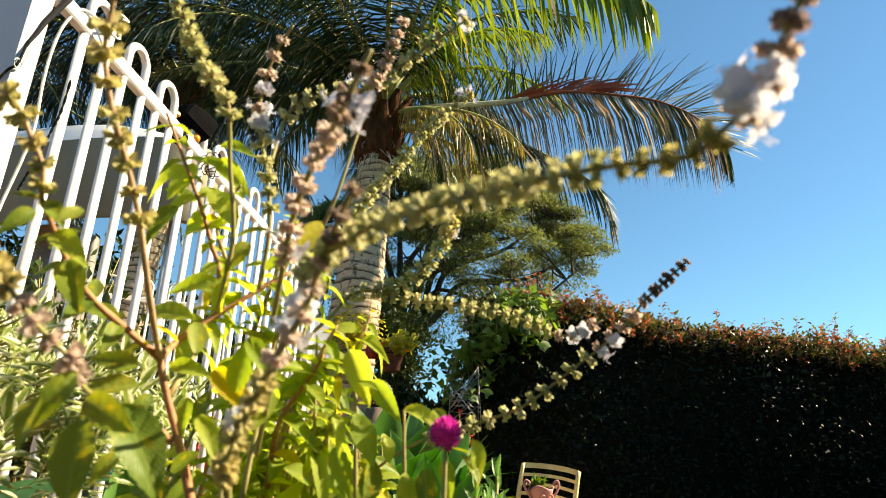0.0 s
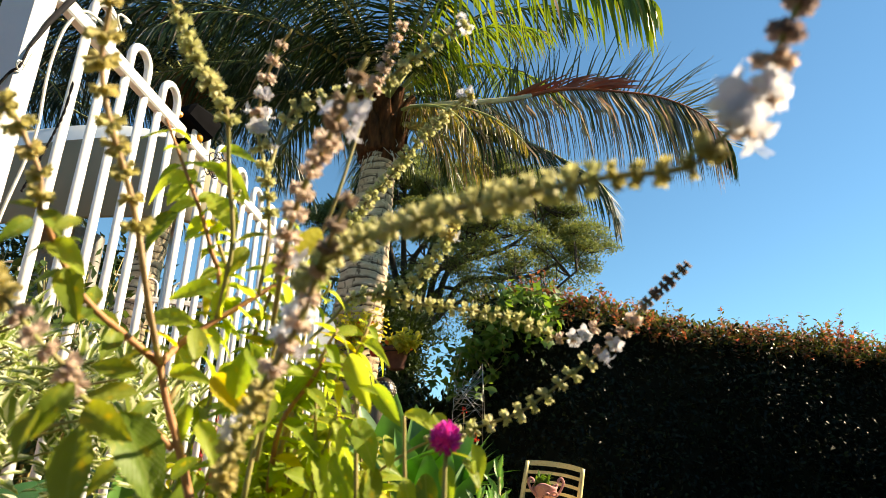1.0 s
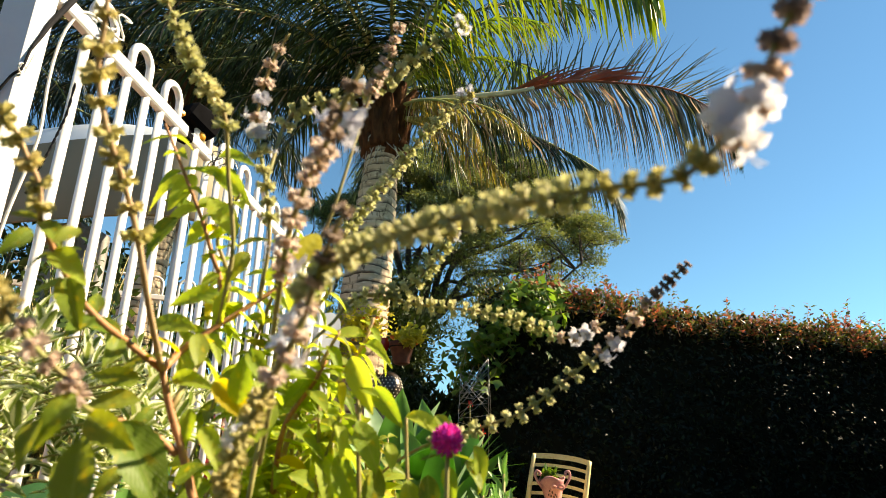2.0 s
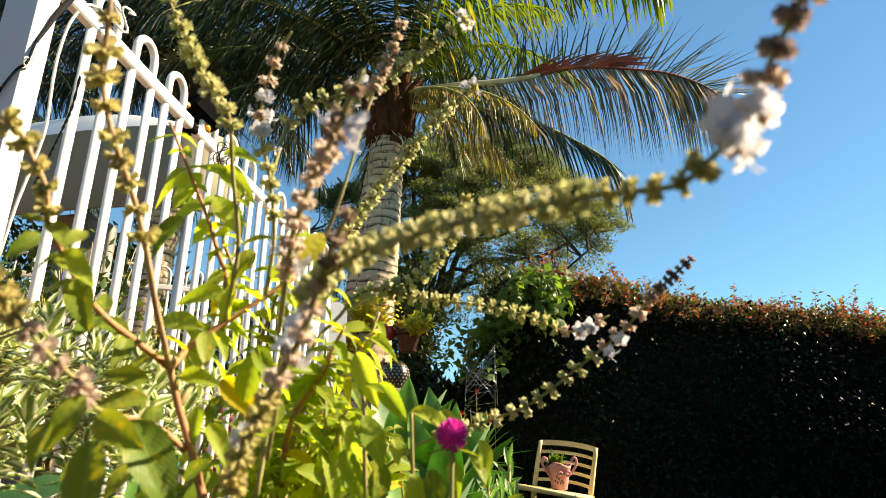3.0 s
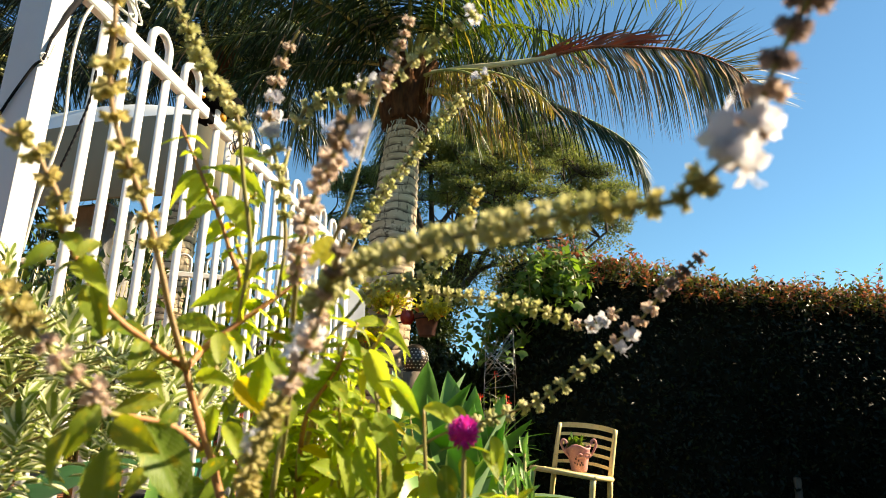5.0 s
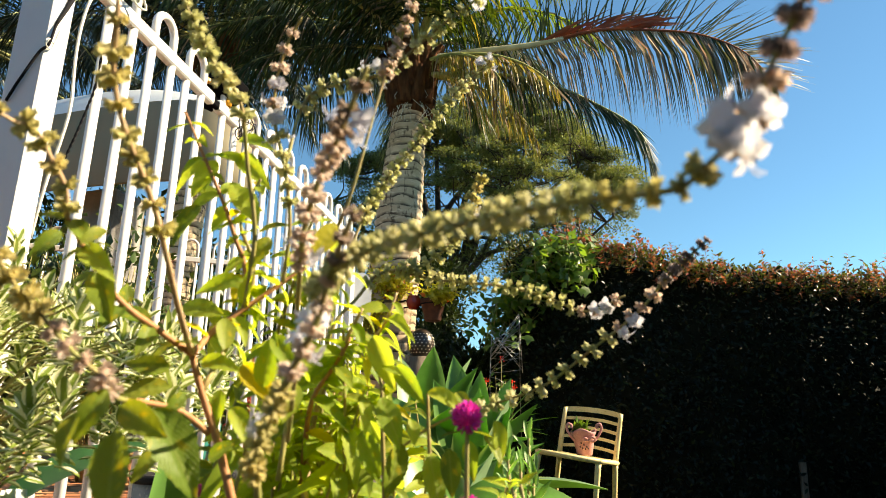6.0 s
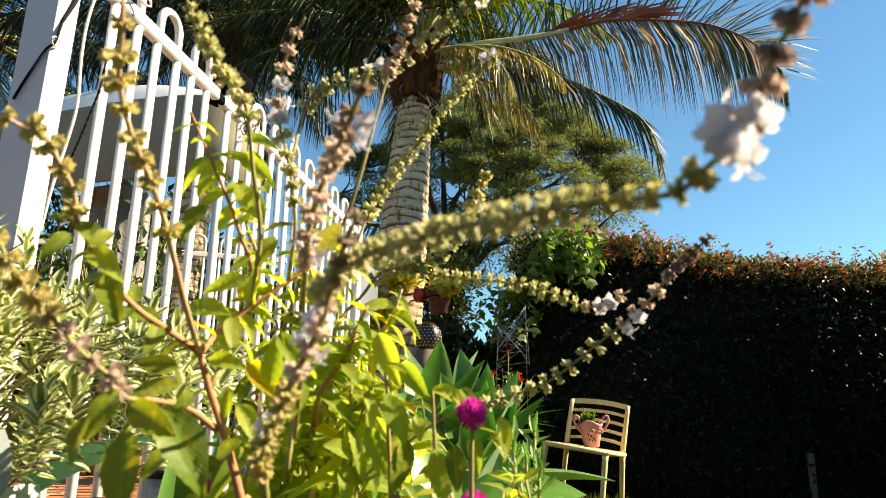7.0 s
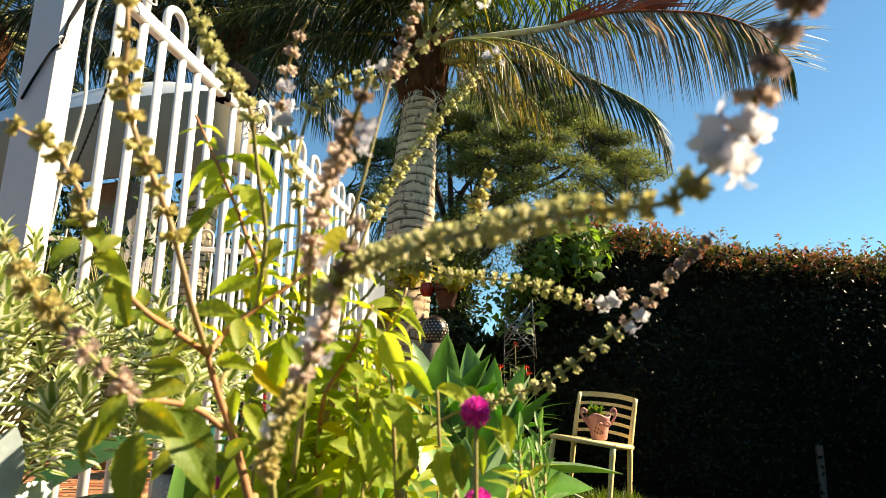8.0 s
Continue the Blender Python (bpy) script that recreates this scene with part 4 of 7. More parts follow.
# ---------------------------------------------------------------- palms
def frond_geo(rng, start, az, el, length, droop, leaflet, sag, twist=0.0, count=52, dry=0.0, stalk=0.026, lift=0.2, wide=0.015, way=None, even=0.75, hang=False, thin=1.0):
    """One feather frond: its stalk, and its leaflets split into green and dry ones."""
    pts, dirs = [Vector(start)], []
    steps = 26
    e = radians(el)
    a = radians(az)
    for k in range(steps):
        u = (k + 0.5) / steps
        ang = e - radians(droop) * u ** 1.25
        a2 = a + radians(twist) * u
        d = Vector((math.sin(a2) * math.cos(ang), math.cos(a2) * math.cos(ang), math.sin(ang)))
        dirs.append(d)
        pts.append(pts[-1] + d * (length / steps))
    if way:
        run = [Vector(q) for q in spline([tuple(start)] + way, 12)]
        pts = [run[round(k * (len(run) - 1) / steps)] for k in range(steps + 1)]
        dirs = [(pts[k + 1] - pts[k]).normalized() for k in range(steps)]
    dirs.append(dirs[-1])
    rad = [stalk * (1 - 0.92 * (k / steps) ** 0.7) + 0.002 for k in range(steps + 1)]
    green, brown = [], []
    base = (((-0.5, 0, 0), (0.5, 0, 0)), ((-0.5, 0.33, 0), (0.5, 0.33, 0)), ((-0.35, 0.68, 0), (0.35, 0.68, 0)), ((0, 1, 0),))
    for k in range(count):
        u = 0.13 + 0.87 * (k + rng.random() * 0.7) / count
        f = u * steps
        i = min(steps - 1, int(f))
        p = pts[i].lerp(pts[i + 1], f - i)
        d = dirs[i]
        side = d.cross(Vector((0, 0, 1))).normalized()
        up = side.cross(d)
        for sg in (-1, 1):
            if sg < 0 and rng.random() > thin:
                continue
            ll = (leaflet(u, sg) if callable(leaflet) else leaflet) * (0.45 + 0.55 * math.sin(math.pi * min(1, 0.15 + 0.8 * u))) * rng.uniform(0.85, 1.12)
            if u > 0.9:
                ll *= 0.75
            out = side * sg * (1.0 - 0.25 * u) + d * (0.45 + 0.75 * u) + up * rng.uniform(1 - even, 1 + even) * (lift(u, sg) if callable(lift) else lift)
            out.normalize()
            w = wide * rng.uniform(0.75, 1.15)
            g = (sag(u, sg) if callable(sag) else sag) * rng.uniform(0.6, 1.35)
            q = p.copy()
            roll = (rng.uniform(0.5, 1.5) if hang else rng.uniform(-1.1, 1.1)) if sg > 0 else rng.uniform(-0.3, 0.3)
            row = []
            for t in range(4):
                c = out.cross(d).cross(out)
                if c.length < 1e-3:
                    c = out.orthogonal()
                c.normalize()
                c.rotate(Matrix.Rotation(roll, 3, out))
                wd = w * (1.0, 0.95, 0.6, 0.0)[t]
                row.append((q + c * wd * 0.5, q - c * wd * 0.5))
                out = (out + Vector((0, 0, -g)) + Vector((rng.normal(0, 0.05), rng.normal(0, 0.05), 0))).normalized()
                q = q + out * (ll / 3)
            verts = [row[0][0], row[0][1], row[1][0], row[1][1], row[2][0], row[2][1], row[3][0]]
            quad = [(0, 1, 3, 2), (2, 3, 5, 4), (4, 5, 6)]
            (brown if rng.random() < (dry(u, sg) if callable(dry) else dry) else green).append((verts, quad))
    return tube(pts, rad, 6), green, brown


def build_palm(name, label, base, trunk_pts, radii, crown, fronds, seed, skirt=True):
    rng = np.random.default_rng(seed)
    p = thing(name, label, "palm tree", base)
    back = Matrix.Translation(-Vector(base))
    # ringed trunk
    run = spline([(*q, r) for q, r in zip(trunk_pts, radii)], 30)
    path = [q[:3] for q in run]
    rad = []
    for k, q in enumerate(run):
        ring = 0.008 * (1 if k % 3 == 0 else (-0.4 if k % 3 == 1 else 0.2))
        rad.append(q[3] + ring * rng.uniform(0.4, 1.0))
    v, f = tube(path, rad, 22, True, 0.035)
    part("trunk", mesh("trunk", [back @ Vector(q) for q in v], f, M["trunk"], True), p, None, "grey ringed trunk")
    c = Vector(crown)
    top = Vector(trunk_pts[-1])
    if skirt:
        lumps = []
        for k in range(26):
            a = 2 * math.pi * k / 26 * 3.1
            h = k / 26
            s = top + Vector((math.cos(a) * radii[-1] * 0.95, math.sin(a) * radii[-1] * 0.95, -0.02 + 0.40 * h))
            e = s + Vector((math.cos(a) * (0.08 + 0.07 * h), math.sin(a) * (0.08 + 0.07 * h), 0.26))
            lumps.append(tube([s - Vector((0, 0, 0.06)), s, (s + e) / 2, e], (0.075, 0.085, 0.06, 0.03), 7, True, 0.3))
        lumps.append(tube([top - Vector((0, 0, 0.05)), top + Vector((0, 0, 0.15)), top + Vector((0, 0, 0.35)), c], (radii[-1] * 1.02, radii[-1] * 1.15, 0.19, 0.09), 16, True, 0.15))
        v, f = joined(*lumps)
        part("crown_base", mesh("crown_base", [back @ Vector(q) for q in v], f, M["fibre"], True), p, None, "brown fibrous old leaf bases")
        hairs = []
        for k in range(60):
            a = rng.uniform(0, 2 * math.pi)
            s = top + Vector((math.cos(a) * radii[-1] * 1.1, math.sin(a) * radii[-1] * 1.1, rng.uniform(0.0, 0.25)))
            hairs.append(tube([s, s + Vector((rng.normal(0, 0.05), rng.normal(0, 0.05), -0.10)), s + Vector((rng.normal(0, 0.09), rng.normal(0, 0.09), -rng.uniform(0.15, 0.35)))], (0.004, 0.001), 4))
        v, f = joined(*hairs)
        part("frayed_fibre", mesh("frayed_fibre", [back @ Vector(q) for q in v], f, M["cord"], True), p, None, "frayed pale fibres", "stuff")
    for fr in fronds:
        fr = dict(fr)
        start = c + Vector(fr.pop("off", (0, 0, 0)))
        dry_stalk = fr.pop("dry_stalk", False)
        skin = fr.pop("skin", "frond")
        stalk, green, brown = frond_geo(rng, start, **fr)
        ob = part("frond", mesh("frond", [back @ Vector(q) for q in stalk[0]], stalk[1], M["rachis_dry" if dry_stalk else "rachis"], True), p)
        if dry_stalk:
            ring = [back @ Vector(q) for q in stalk[0]][:6 * 10]
            mid = [sum((ring[6 * k + j] for j in range(6)), Vector()) / 6 for k in range(10)]
            part("stalk_sheath", mesh("stalk_sheath", *tube(mid, (0.046, 0.021), 8, True, 0.2), M["rachis_pale"], True), ob, None, "pale split leaf stalk")
            # dry red-brown strips folded along the stalk
            at = [back @ Vector(q) for q in stalk[0]]
            mid = [sum((at[6 * k + j] for j in range(6)), Vector()) / 6 for k in range(27)]
            for k in range(46):
                u = rng.uniform(7, 13.5)
                i = int(u)
                s = mid[i].lerp(mid[i + 1], u - i)
                d = (mid[i + 1] - mid[i]).normalized()
                lift_ = rng.uniform(0.02, 0.30)
                e = s + d * rng.uniform(0.3, 0.6) + Vector((0, rng.normal(0, 0.05), lift_ * 0.55))
                g = s.lerp(e, 0.5) + Vector((0, 0, 0.03))
                w = Vector((0, 0.25, 1)) * rng.uniform(0.010, 0.017)
                part("dry_strip", mesh("dry_strip", [s - w, s + w, g - w, g + w, e], [(0, 1, 3, 2), (2, 3, 4)], M["rachis_dry"]), ob)
        for nm, geo, mat in (("foliage", green, skin), ("dry_foliage", brown, "frond_dry")):
            if geo:
                v, f = joined(*geo)
                part(nm, mesh(nm, [back @ Vector(q) for q in v], f, M[mat]), ob, kind="stuff")
    return p


def build_palms():
    crown = (-0.57, 5.1, 3.90)
    fr = []
    # the long half-dry frond that reaches out over the lawn
    fr.append(dict(az=99, el=17, length=3.2, droop=76, way=[(-0.01, 5.03, 3.85), (0.51, 5.0, 3.89), (1.03, 4.98, 4.0), (1.51, 4.96, 3.97), (1.89, 4.94, 3.90), (2.21, 4.92, 3.72), (2.42, 4.92, 3.44)], leaflet=lambda u, sg: 1.0 if sg > 0 else 0.98,
                   sag=lambda u, sg: 1.9 if sg > 0 else 0.06, lift=lambda u, sg: -0.5 if sg > 0 else 2.1, wide=0.0145, count=330, hang=True, thin=0.36, even=0.35, dry=lambda u, sg: 0.90 if (sg > 0 and u < 0.95) else 0.0, dry_stalk=True, stalk=0.032, off=(0.10, -0.05, -0.12)))
    # the smaller feather below it
    fr.append(dict(az=97, el=-4, length=2.1, droop=50, way=[(0.18, 4.92, 3.55), (0.56, 4.9, 3.45), (0.93, 4.9, 3.27), (1.28, 4.9, 3.02), (1.40, 4.9, 2.70)], leaflet=lambda u, sg: 0.66 if sg > 0 else 0.60 - 0.2 * u,
                   sag=lambda u, sg: 0.8 if sg > 0 else 0.10, lift=lambda u, sg: -0.25 if sg > 0 else 0.45, count=150, even=0.4, wide=0.018, thin=0.9, dry=lambda u, sg: 0.35 if u < 0.5 else 0.03, off=(0.12, -0.1, -0.28)))
    # old yellowing fronds that hang beside the trunk
    for az, el, ln, dr, off in ((108, 4, 1.35, 62, (0.08, -0.05, -0.12)), (126, 0, 1.1, 72, (0.06, -0.08, -0.16)), (94, -8, 1.25, 60, (0.08, 0.03, -0.22))):
        fr.append(dict(az=az, el=el, length=ln, droop=dr, leaflet=0.46, sag=1.1, count=64, wide=0.013, dry=0.22, off=off, skin="frond_old"))
    # a frond that hangs overhead, nearer than the trunk, in the sunlit leaflet colour
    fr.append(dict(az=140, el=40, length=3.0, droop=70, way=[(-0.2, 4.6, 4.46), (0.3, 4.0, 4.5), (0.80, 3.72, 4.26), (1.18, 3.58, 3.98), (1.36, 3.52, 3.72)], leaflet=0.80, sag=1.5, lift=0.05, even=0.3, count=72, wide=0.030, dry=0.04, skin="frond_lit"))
    # younger yellow-green fronds above the dry one, in the sunlit leaflet colour
    for way, ll in (([(-0.2, 5.2, 4.28), (0.3, 5.3, 4.48), (0.8, 5.4, 4.42), (1.15, 5.45, 4.2)], 0.50), ([(-0.2, 5.0, 4.3), (0.12, 4.9, 4.5), (0.5, 4.8, 4.55), (0.85, 4.7, 4.4)], 0.55)):
        fr.append(dict(az=80, el=40, length=2.0, droop=60, way=way, leaflet=ll, sag=0.8, lift=0.1, count=74, wide=0.016, dry=0.08, skin="frond_lit"))
    for k, (az, el, ln, dr) in enumerate(((175, 30, 2.5, 75), (200, 42, 2.7, 80), (222, 22, 2.4, 80), (243, 38, 2.6, 85), (280, 34, 2.5, 85), (318, 40, 2.4, 80), (345, 30, 2.4, 80), (15, 40, 2.4, 75), (45, 42, 2.3, 70),
                                          (155, 44, 2.7, 66), (230, 62, 2.7, 85), (130, 66, 2.7, 80), (20, 68, 2.5, 80), (80, 70, 2.6, 84), (175, 64, 2.8, 80), (300, 66, 2.7, 84),
                                          (196, 24, 2.6, 60), (218, 36, 3.0, 66), (236, 48, 3.0, 74), (268, 30, 2.7, 70), (260, 8, 2.2, 60))):
        fr.append(dict(az=az, el=el, length=ln, droop=dr, leaflet=0.66, sag=0.75, count=78, wide=0.017, dry=0.06))
    build_palm("palm_tree", "tall palm with a ringed grey trunk and half-dry fronds", (-0.80, 5.15, 0),
               [(-0.80, 5.15, -0.05), (-0.775, 5.12, 0.8), (-0.73, 5.1, 1.55), (-0.69, 5.1, 2.12), (-0.66, 5.1, 2.66), (-0.61, 5.1, 3.32)],
               [0.25, 0.235, 0.215, 0.198, 0.178, 0.137], crown, fr, 31)
    fr = []
    for k in range(36):
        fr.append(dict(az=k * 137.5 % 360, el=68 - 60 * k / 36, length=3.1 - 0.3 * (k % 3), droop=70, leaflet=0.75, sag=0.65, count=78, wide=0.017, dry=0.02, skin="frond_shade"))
    build_palm("palm_tree", "shaded palm with drooping dark fronds behind the fence", (-3.3, 6.4, 0),
               [(-3.3, 6.4, -0.05), (-3.25, 6.35, 1.5), (-3.1, 6.3, 3.0), (-3.0, 6.3, 4.3)], [0.24, 0.2, 0.18, 0.165], (-3.0, 6.3, 4.8), fr, 32)
    fr = []
    for k in range(30):
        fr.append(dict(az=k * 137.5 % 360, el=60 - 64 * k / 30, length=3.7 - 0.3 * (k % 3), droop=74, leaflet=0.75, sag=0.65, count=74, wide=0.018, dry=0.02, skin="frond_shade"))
    build_palm("palm_tree", "shaded palm with long hanging fronds beyond the terrace", (-6.6, 6.6, 0),
               [(-6.6, 6.6, -0.05), (-6.55, 6.6, 1.5), (-6.4, 6.6, 3.4), (-6.3, 6.6, 4.7)], [0.24, 0.2, 0.18, 0.165], (-6.3, 6.6, 5.2), fr, 33)


# ---------------------------------------------------------------- the large tree behind
def build_tree():
    """A broad tree: a forking trunk, limbs that fan out, and flat leaf clumps with gaps between them."""
    rng = np.random.default_rng(41)
    t = thing("tree", "broad olive-green tree with dark spreading limbs behind the palm", "tree", (-1.0, 11.0, 0))
    fork = Vector((0.25, 0, 2.9))
    part("trunk", mesh("trunk", *tube(spline([(0, 0, -0.05), (0.05, 0, 1.4), tuple(fork)], 5), (0.26, 0.17), 12, True, 0.1), M["bark"], True), t)
    runs, limbs = [], []
    for x, y, z, r in ((-1.75, 0.2, 4.7, 0.06), (-1.2, -0.4, 5.5, 0.07), (-0.5, 0.3, 6.1, 0.08), (0.2, -0.4, 6.2, 0.085), (0.9, 0.5, 6.2, 0.09), (1.5, -0.3, 6.0, 0.09), (2.2, 0.3, 5.8, 0.085), (2.8, -0.3, 5.3, 0.08), (3.4, 0.1, 4.75, 0.075), (3.2, -0.5, 4.1, 0.06), (2.2, 0.6, 4.4, 0.06), (1.6, -0.8, 4.8, 0.06)):
        tip = Vector((x, y, z))
        mid = fork.lerp(tip, 0.45) + Vector((-0.10 * x, 0, 0.22)) + Vector(rng.normal(0, 0.09, 3))
        low = fork.lerp(tip, 0.18) + Vector((0, 0, 0.16)) + Vector(rng.normal(0, 0.04, 3))
        far = fork.lerp(tip, 0.75) + Vector(rng.normal(0, 0.12, 3))
        run = [Vector(q) for q in spline([tuple(fork), tuple(low), tuple(mid), tuple(far), tuple(tip)], 6)]
        runs += run[8:]
        limbs.append(tube(run, (r, 0.016), 8))
    pos = []
    for k in range(420):
        a, u = rng.uniform(0, 2 * math.pi), math.sqrt(rng.uniform(0.0, 1.0))
        x, y = 1.05 + 2.75 * u * math.cos(a), 1.5 * u * math.sin(a)
        dome = 4.15 + 2.05 * math.sqrt(max(0.0, 1 - u * u)) + 0.18 * math.sin(x * 3.3 + 1) + 0.12 * math.sin(x * 7 + y * 5)
        z = dome - (0.0 if k < 230 else rng.uniform(0.2, 1.5) * (1 - 0.5 * u))
        c = Vector((x, y, z)) + Vector(rng.normal(0, 0.06, 3))
        if c.x < -0.7 and rng.random() < 0.45 or k >= 230 and (c.z < 3.9 or rng.random() < 0.3):
            continue
        near = min(runs, key=lambda q: (q - c).length + 0.6 * max(0.0, q.z - c.z))
        limbs.append(tube(spline([tuple(near), tuple(near.lerp(c, 0.5) + Vector(rng.normal(0, 0.06, 3)) - Vector((0, 0, 0.05))), tuple(c)], 4), (0.022, 0.006), 5))
        m = int(rng.uniform(330, 560))
        d = rng.normal(0, 1, (m, 3))
        d *= (rng.uniform(0.15, 1.0, m) ** 0.4 / np.linalg.norm(d, axis=1))[:, None]
        w = rng.uniform(0.20, 0.36)
        d[:, 2] = np.abs(d[:, 2]) * 0.75 - 0.2
        pos.append(np.array(c)[None] + d * np.array([w * 1.1, w * 1.1, w * 0.8]) + rng.normal(0, 0.02, (m, 3)))
        # twigs that spread under the clump
        for e in range(4):
            q = c + Vector((rng.normal(0, w * 0.6), rng.normal(0, w * 0.6), rng.uniform(0, w * 0.4)))
            limbs.append(tube([c - Vector((0, 0, 0.02)), (c + q) / 2, q], (0.007, 0.003), 4))
    for k in range(80):
        c = Vector((rng.uniform(-1.4, 3.0), rng.uniform(-0.9, 0.9), rng.uniform(2.9, 4.2)))
        near = min(runs, key=lambda q: (q - c).length)
        limbs.append(tube(spline([tuple(near), tuple(near.lerp(c, 0.5) + Vector((0, 0, 0.12))), tuple(c)], 4), (0.016, 0.005), 5))
        pos.append(np.array(c)[None] + rng.normal(0, 1, (260, 3)) * np.array([0.17, 0.17, 0.10]))
    part("branching", mesh("branching", *joined(*limbs), M["bark"], True), t, kind="stuff")
    pos = np.concatenate(pos)
    n = len(pos)
    part("crown", cloud("crown", LEAF2, poses_of(pos, rng.normal(0, 1, (n, 3)) + np.array([0, 0, 0.3]), rng.normal(0, 0.6, (n, 3)) + np.array([0, 0, 1.0]), rng.uniform(0.036, 0.066, n)), M["tree_leaf"]), t, kind="stuff")


def build_backdrop():
    for k, (x, y, h) in enumerate(((-1.75, 6.6, 1.5), (-2.6, 7.2, 1.8), (-3.75, 7.3, 2.45), (-4.9, 7.2, 2.5), (-6.5, 8.2, 2.4), (-5.0, 9.3, 1.5), (-3.6, 9.6, 1.35), (-2.4, 10.2, 1.2), (-7.5, 6.0, 2.3), (-8.2, 3.4, 2.0))):
        # three of these shrubs take the leaf whose colour holds the shade
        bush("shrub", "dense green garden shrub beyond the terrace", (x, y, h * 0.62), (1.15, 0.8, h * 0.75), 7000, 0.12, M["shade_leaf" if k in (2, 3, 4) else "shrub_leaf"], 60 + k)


# ---------------------------------------------------------------- chair and pots
def build_chair():
    c = thing("garden_chair", "cream yellow moulded plastic chair with a slatted back on the lawn", "chair", (0.66, 4.69, 0))
    c.matrix_basis = pose(0.605, 4.694, 0.03, 0, 8.0, 0) @ pose(0, 0, 0, 0, 0, -26)
    mat = M["chair"]
    seat = [box(0.43, 0.055, 0.022, 0.006, (0, -0.185 + 0.061 * k, 0.447 - 0.004 * math.sin(math.pi * k / 6))) for k in range(7)]
    for g in seat:
        part("seat_slat", mesh("seat_slat", *g, mat), c)
    rim = [(-0.215, -0.215, 0.44), (0.215, -0.215, 0.44), (0.215, 0.215, 0.44), (-0.215, 0.215, 0.44)]
    for k in range(4):
        part("seat_rail", mesh("seat_rail", *tube([rim[k], rim[(k + 1) % 4]], 0.016, 8), mat, True), c)
    for x in (-0.2, 0.2):
        part("leg", mesh("leg", *tube(spline([(x * 1.02, -0.2, 0.44), (x * 1.06, -0.215, 0.22), (x * 1.1, -0.23, 0.0)], 4), (0.021, 0.015), 8), mat, True), c)
        part("leg", mesh("leg", *tube(spline([(x * 1.02, 0.2, 0.44), (x * 1.06, 0.225, 0.22), (x * 1.1, 0.26, 0.0)], 4), (0.021, 0.015), 8), mat, True), c)
        part("back_post", mesh("back_post", *tube(spline([(x * 1.02, 0.2, 0.44), (x * 1.03, 0.215, 0.6), (x * 1.03, 0.24, 0.775)], 4), (0.02, 0.016), 8), mat, True), c)
    for k in range(5):
        z = 0.51 + 0.065 * k
        t = 0.212 + 0.028 * k / 4
        top = k == 4
        run = spline([(-0.205, t, z - 0.006), (-0.1, t + 0.05, z + 0.008), (0, t + 0.068, z + 0.012), (0.1, t + 0.05, z + 0.008), (0.205, t, z - 0.006)], 4)
        h = 0.018 if top else 0.011
        verts, faces = [], []
        for q in run:
            for dy, dz in ((-0.008, -h), (0.008, -h), (0.008, h), (-0.008, h)):
                verts.append((q[0], q[1] + dy, q[2] + dz))
        for i in range(len(run) - 1):
            for e in range(4):
                faces.append((i * 4 + e, i * 4 + (e + 1) % 4, i * 4 + 4 + (e + 1) % 4, i * 4 + 4 + e))
        faces += [(3, 2, 1, 0), tuple(range(len(verts) - 4, len(verts)))]
        part("top_rail" if top else "back_slat", mesh("slat", verts, faces, mat), c)


def build_pink_pot():
    at = Vector((0.712, 4.68, 0.480))
    p = thing("flower_pot", "pink terracotta pot with curled handles on the chair seat", "pot", at)
    p.scale = (0.94, 0.94, 0.96)
    prof = [(0.0, 0.0), (0.052, 0.0), (0.056, 0.008), (0.066, 0.06), (0.082, 0.13), (0.09, 0.15), (0.094, 0.165), (0.088, 0.172), (0.078, 0.16), (0.066, 0.14), (0.0, 0.135)]
    v, f = lathe(prof, 28)
    v = [Vector((x * (1 + 0.05 * math.sin(5 * math.atan2(y, x)) * (z > 0.12)), y, z + 0.012 * math.sin(3 * math.atan2(y, x) + 1) * (z > 0.12))) for x, y, z in v]
    part("body", mesh("body", v, f, M["pink_pot"], True), p)
    for sg in (-1, 1):
        run = [(sg * 0.075, -0.02, 0.10), (sg * 0.105, -0.025, 0.14), (sg * 0.125, -0.025, 0.185), (sg * 0.115, -0.03, 0.215), (sg * 0.092, -0.03, 0.205), (sg * 0.095, -0.03, 0.185)]
        part("handle", mesh("handle", *tube(spline(run, 5), (0.008, 0.012), 8), M["pink_pot"], True), p)
    bow = [tube(spline([(0.02, -0.078, 0.105), (0.045, -0.09, 0.125), (0.07, -0.085, 0.11), (0.05, -0.085, 0.095), (0.02, -0.08, 0.105)], 4), 0.008, 6),
           tube(spline([(0.02, -0.078, 0.105), (-0.005, -0.095, 0.12), (-0.02, -0.09, 0.10), (0.02, -0.08, 0.105)], 4), 0.007, 6)]
    part("moulded_bow", mesh("moulded_bow", *joined(*bow), M["pink_pot"], True), p)
    for k, (a, z) in enumerate(((-1.9, 0.05), (-1.75, 0.075), (-2.0, 0.085), (-1.6, 0.045), (-1.45, 0.06), (-1.3, 0.048), (-2.15, 0.06), (-1.85, 0.1))):
        r = 0.056 + (z - 0.008) * 0.19 + 0.003
        part("dark_mark", mesh("dark_mark", *box(0.010, 0.004, 0.014, 0.0015), M["pot_marks"]), p, Matrix.Translation((r * math.cos(a), r * math.sin(a), z)) @ Matrix.Rotation(a + math.pi / 2, 4, "Z"))
    tuft("succulent", "small green succulent growing in the pink pot", "plant", at + Vector((0, 0, 0.12)), 0.065, 0.11, 150, 0.05, M["green_small"], seed=14, upward=0.9)


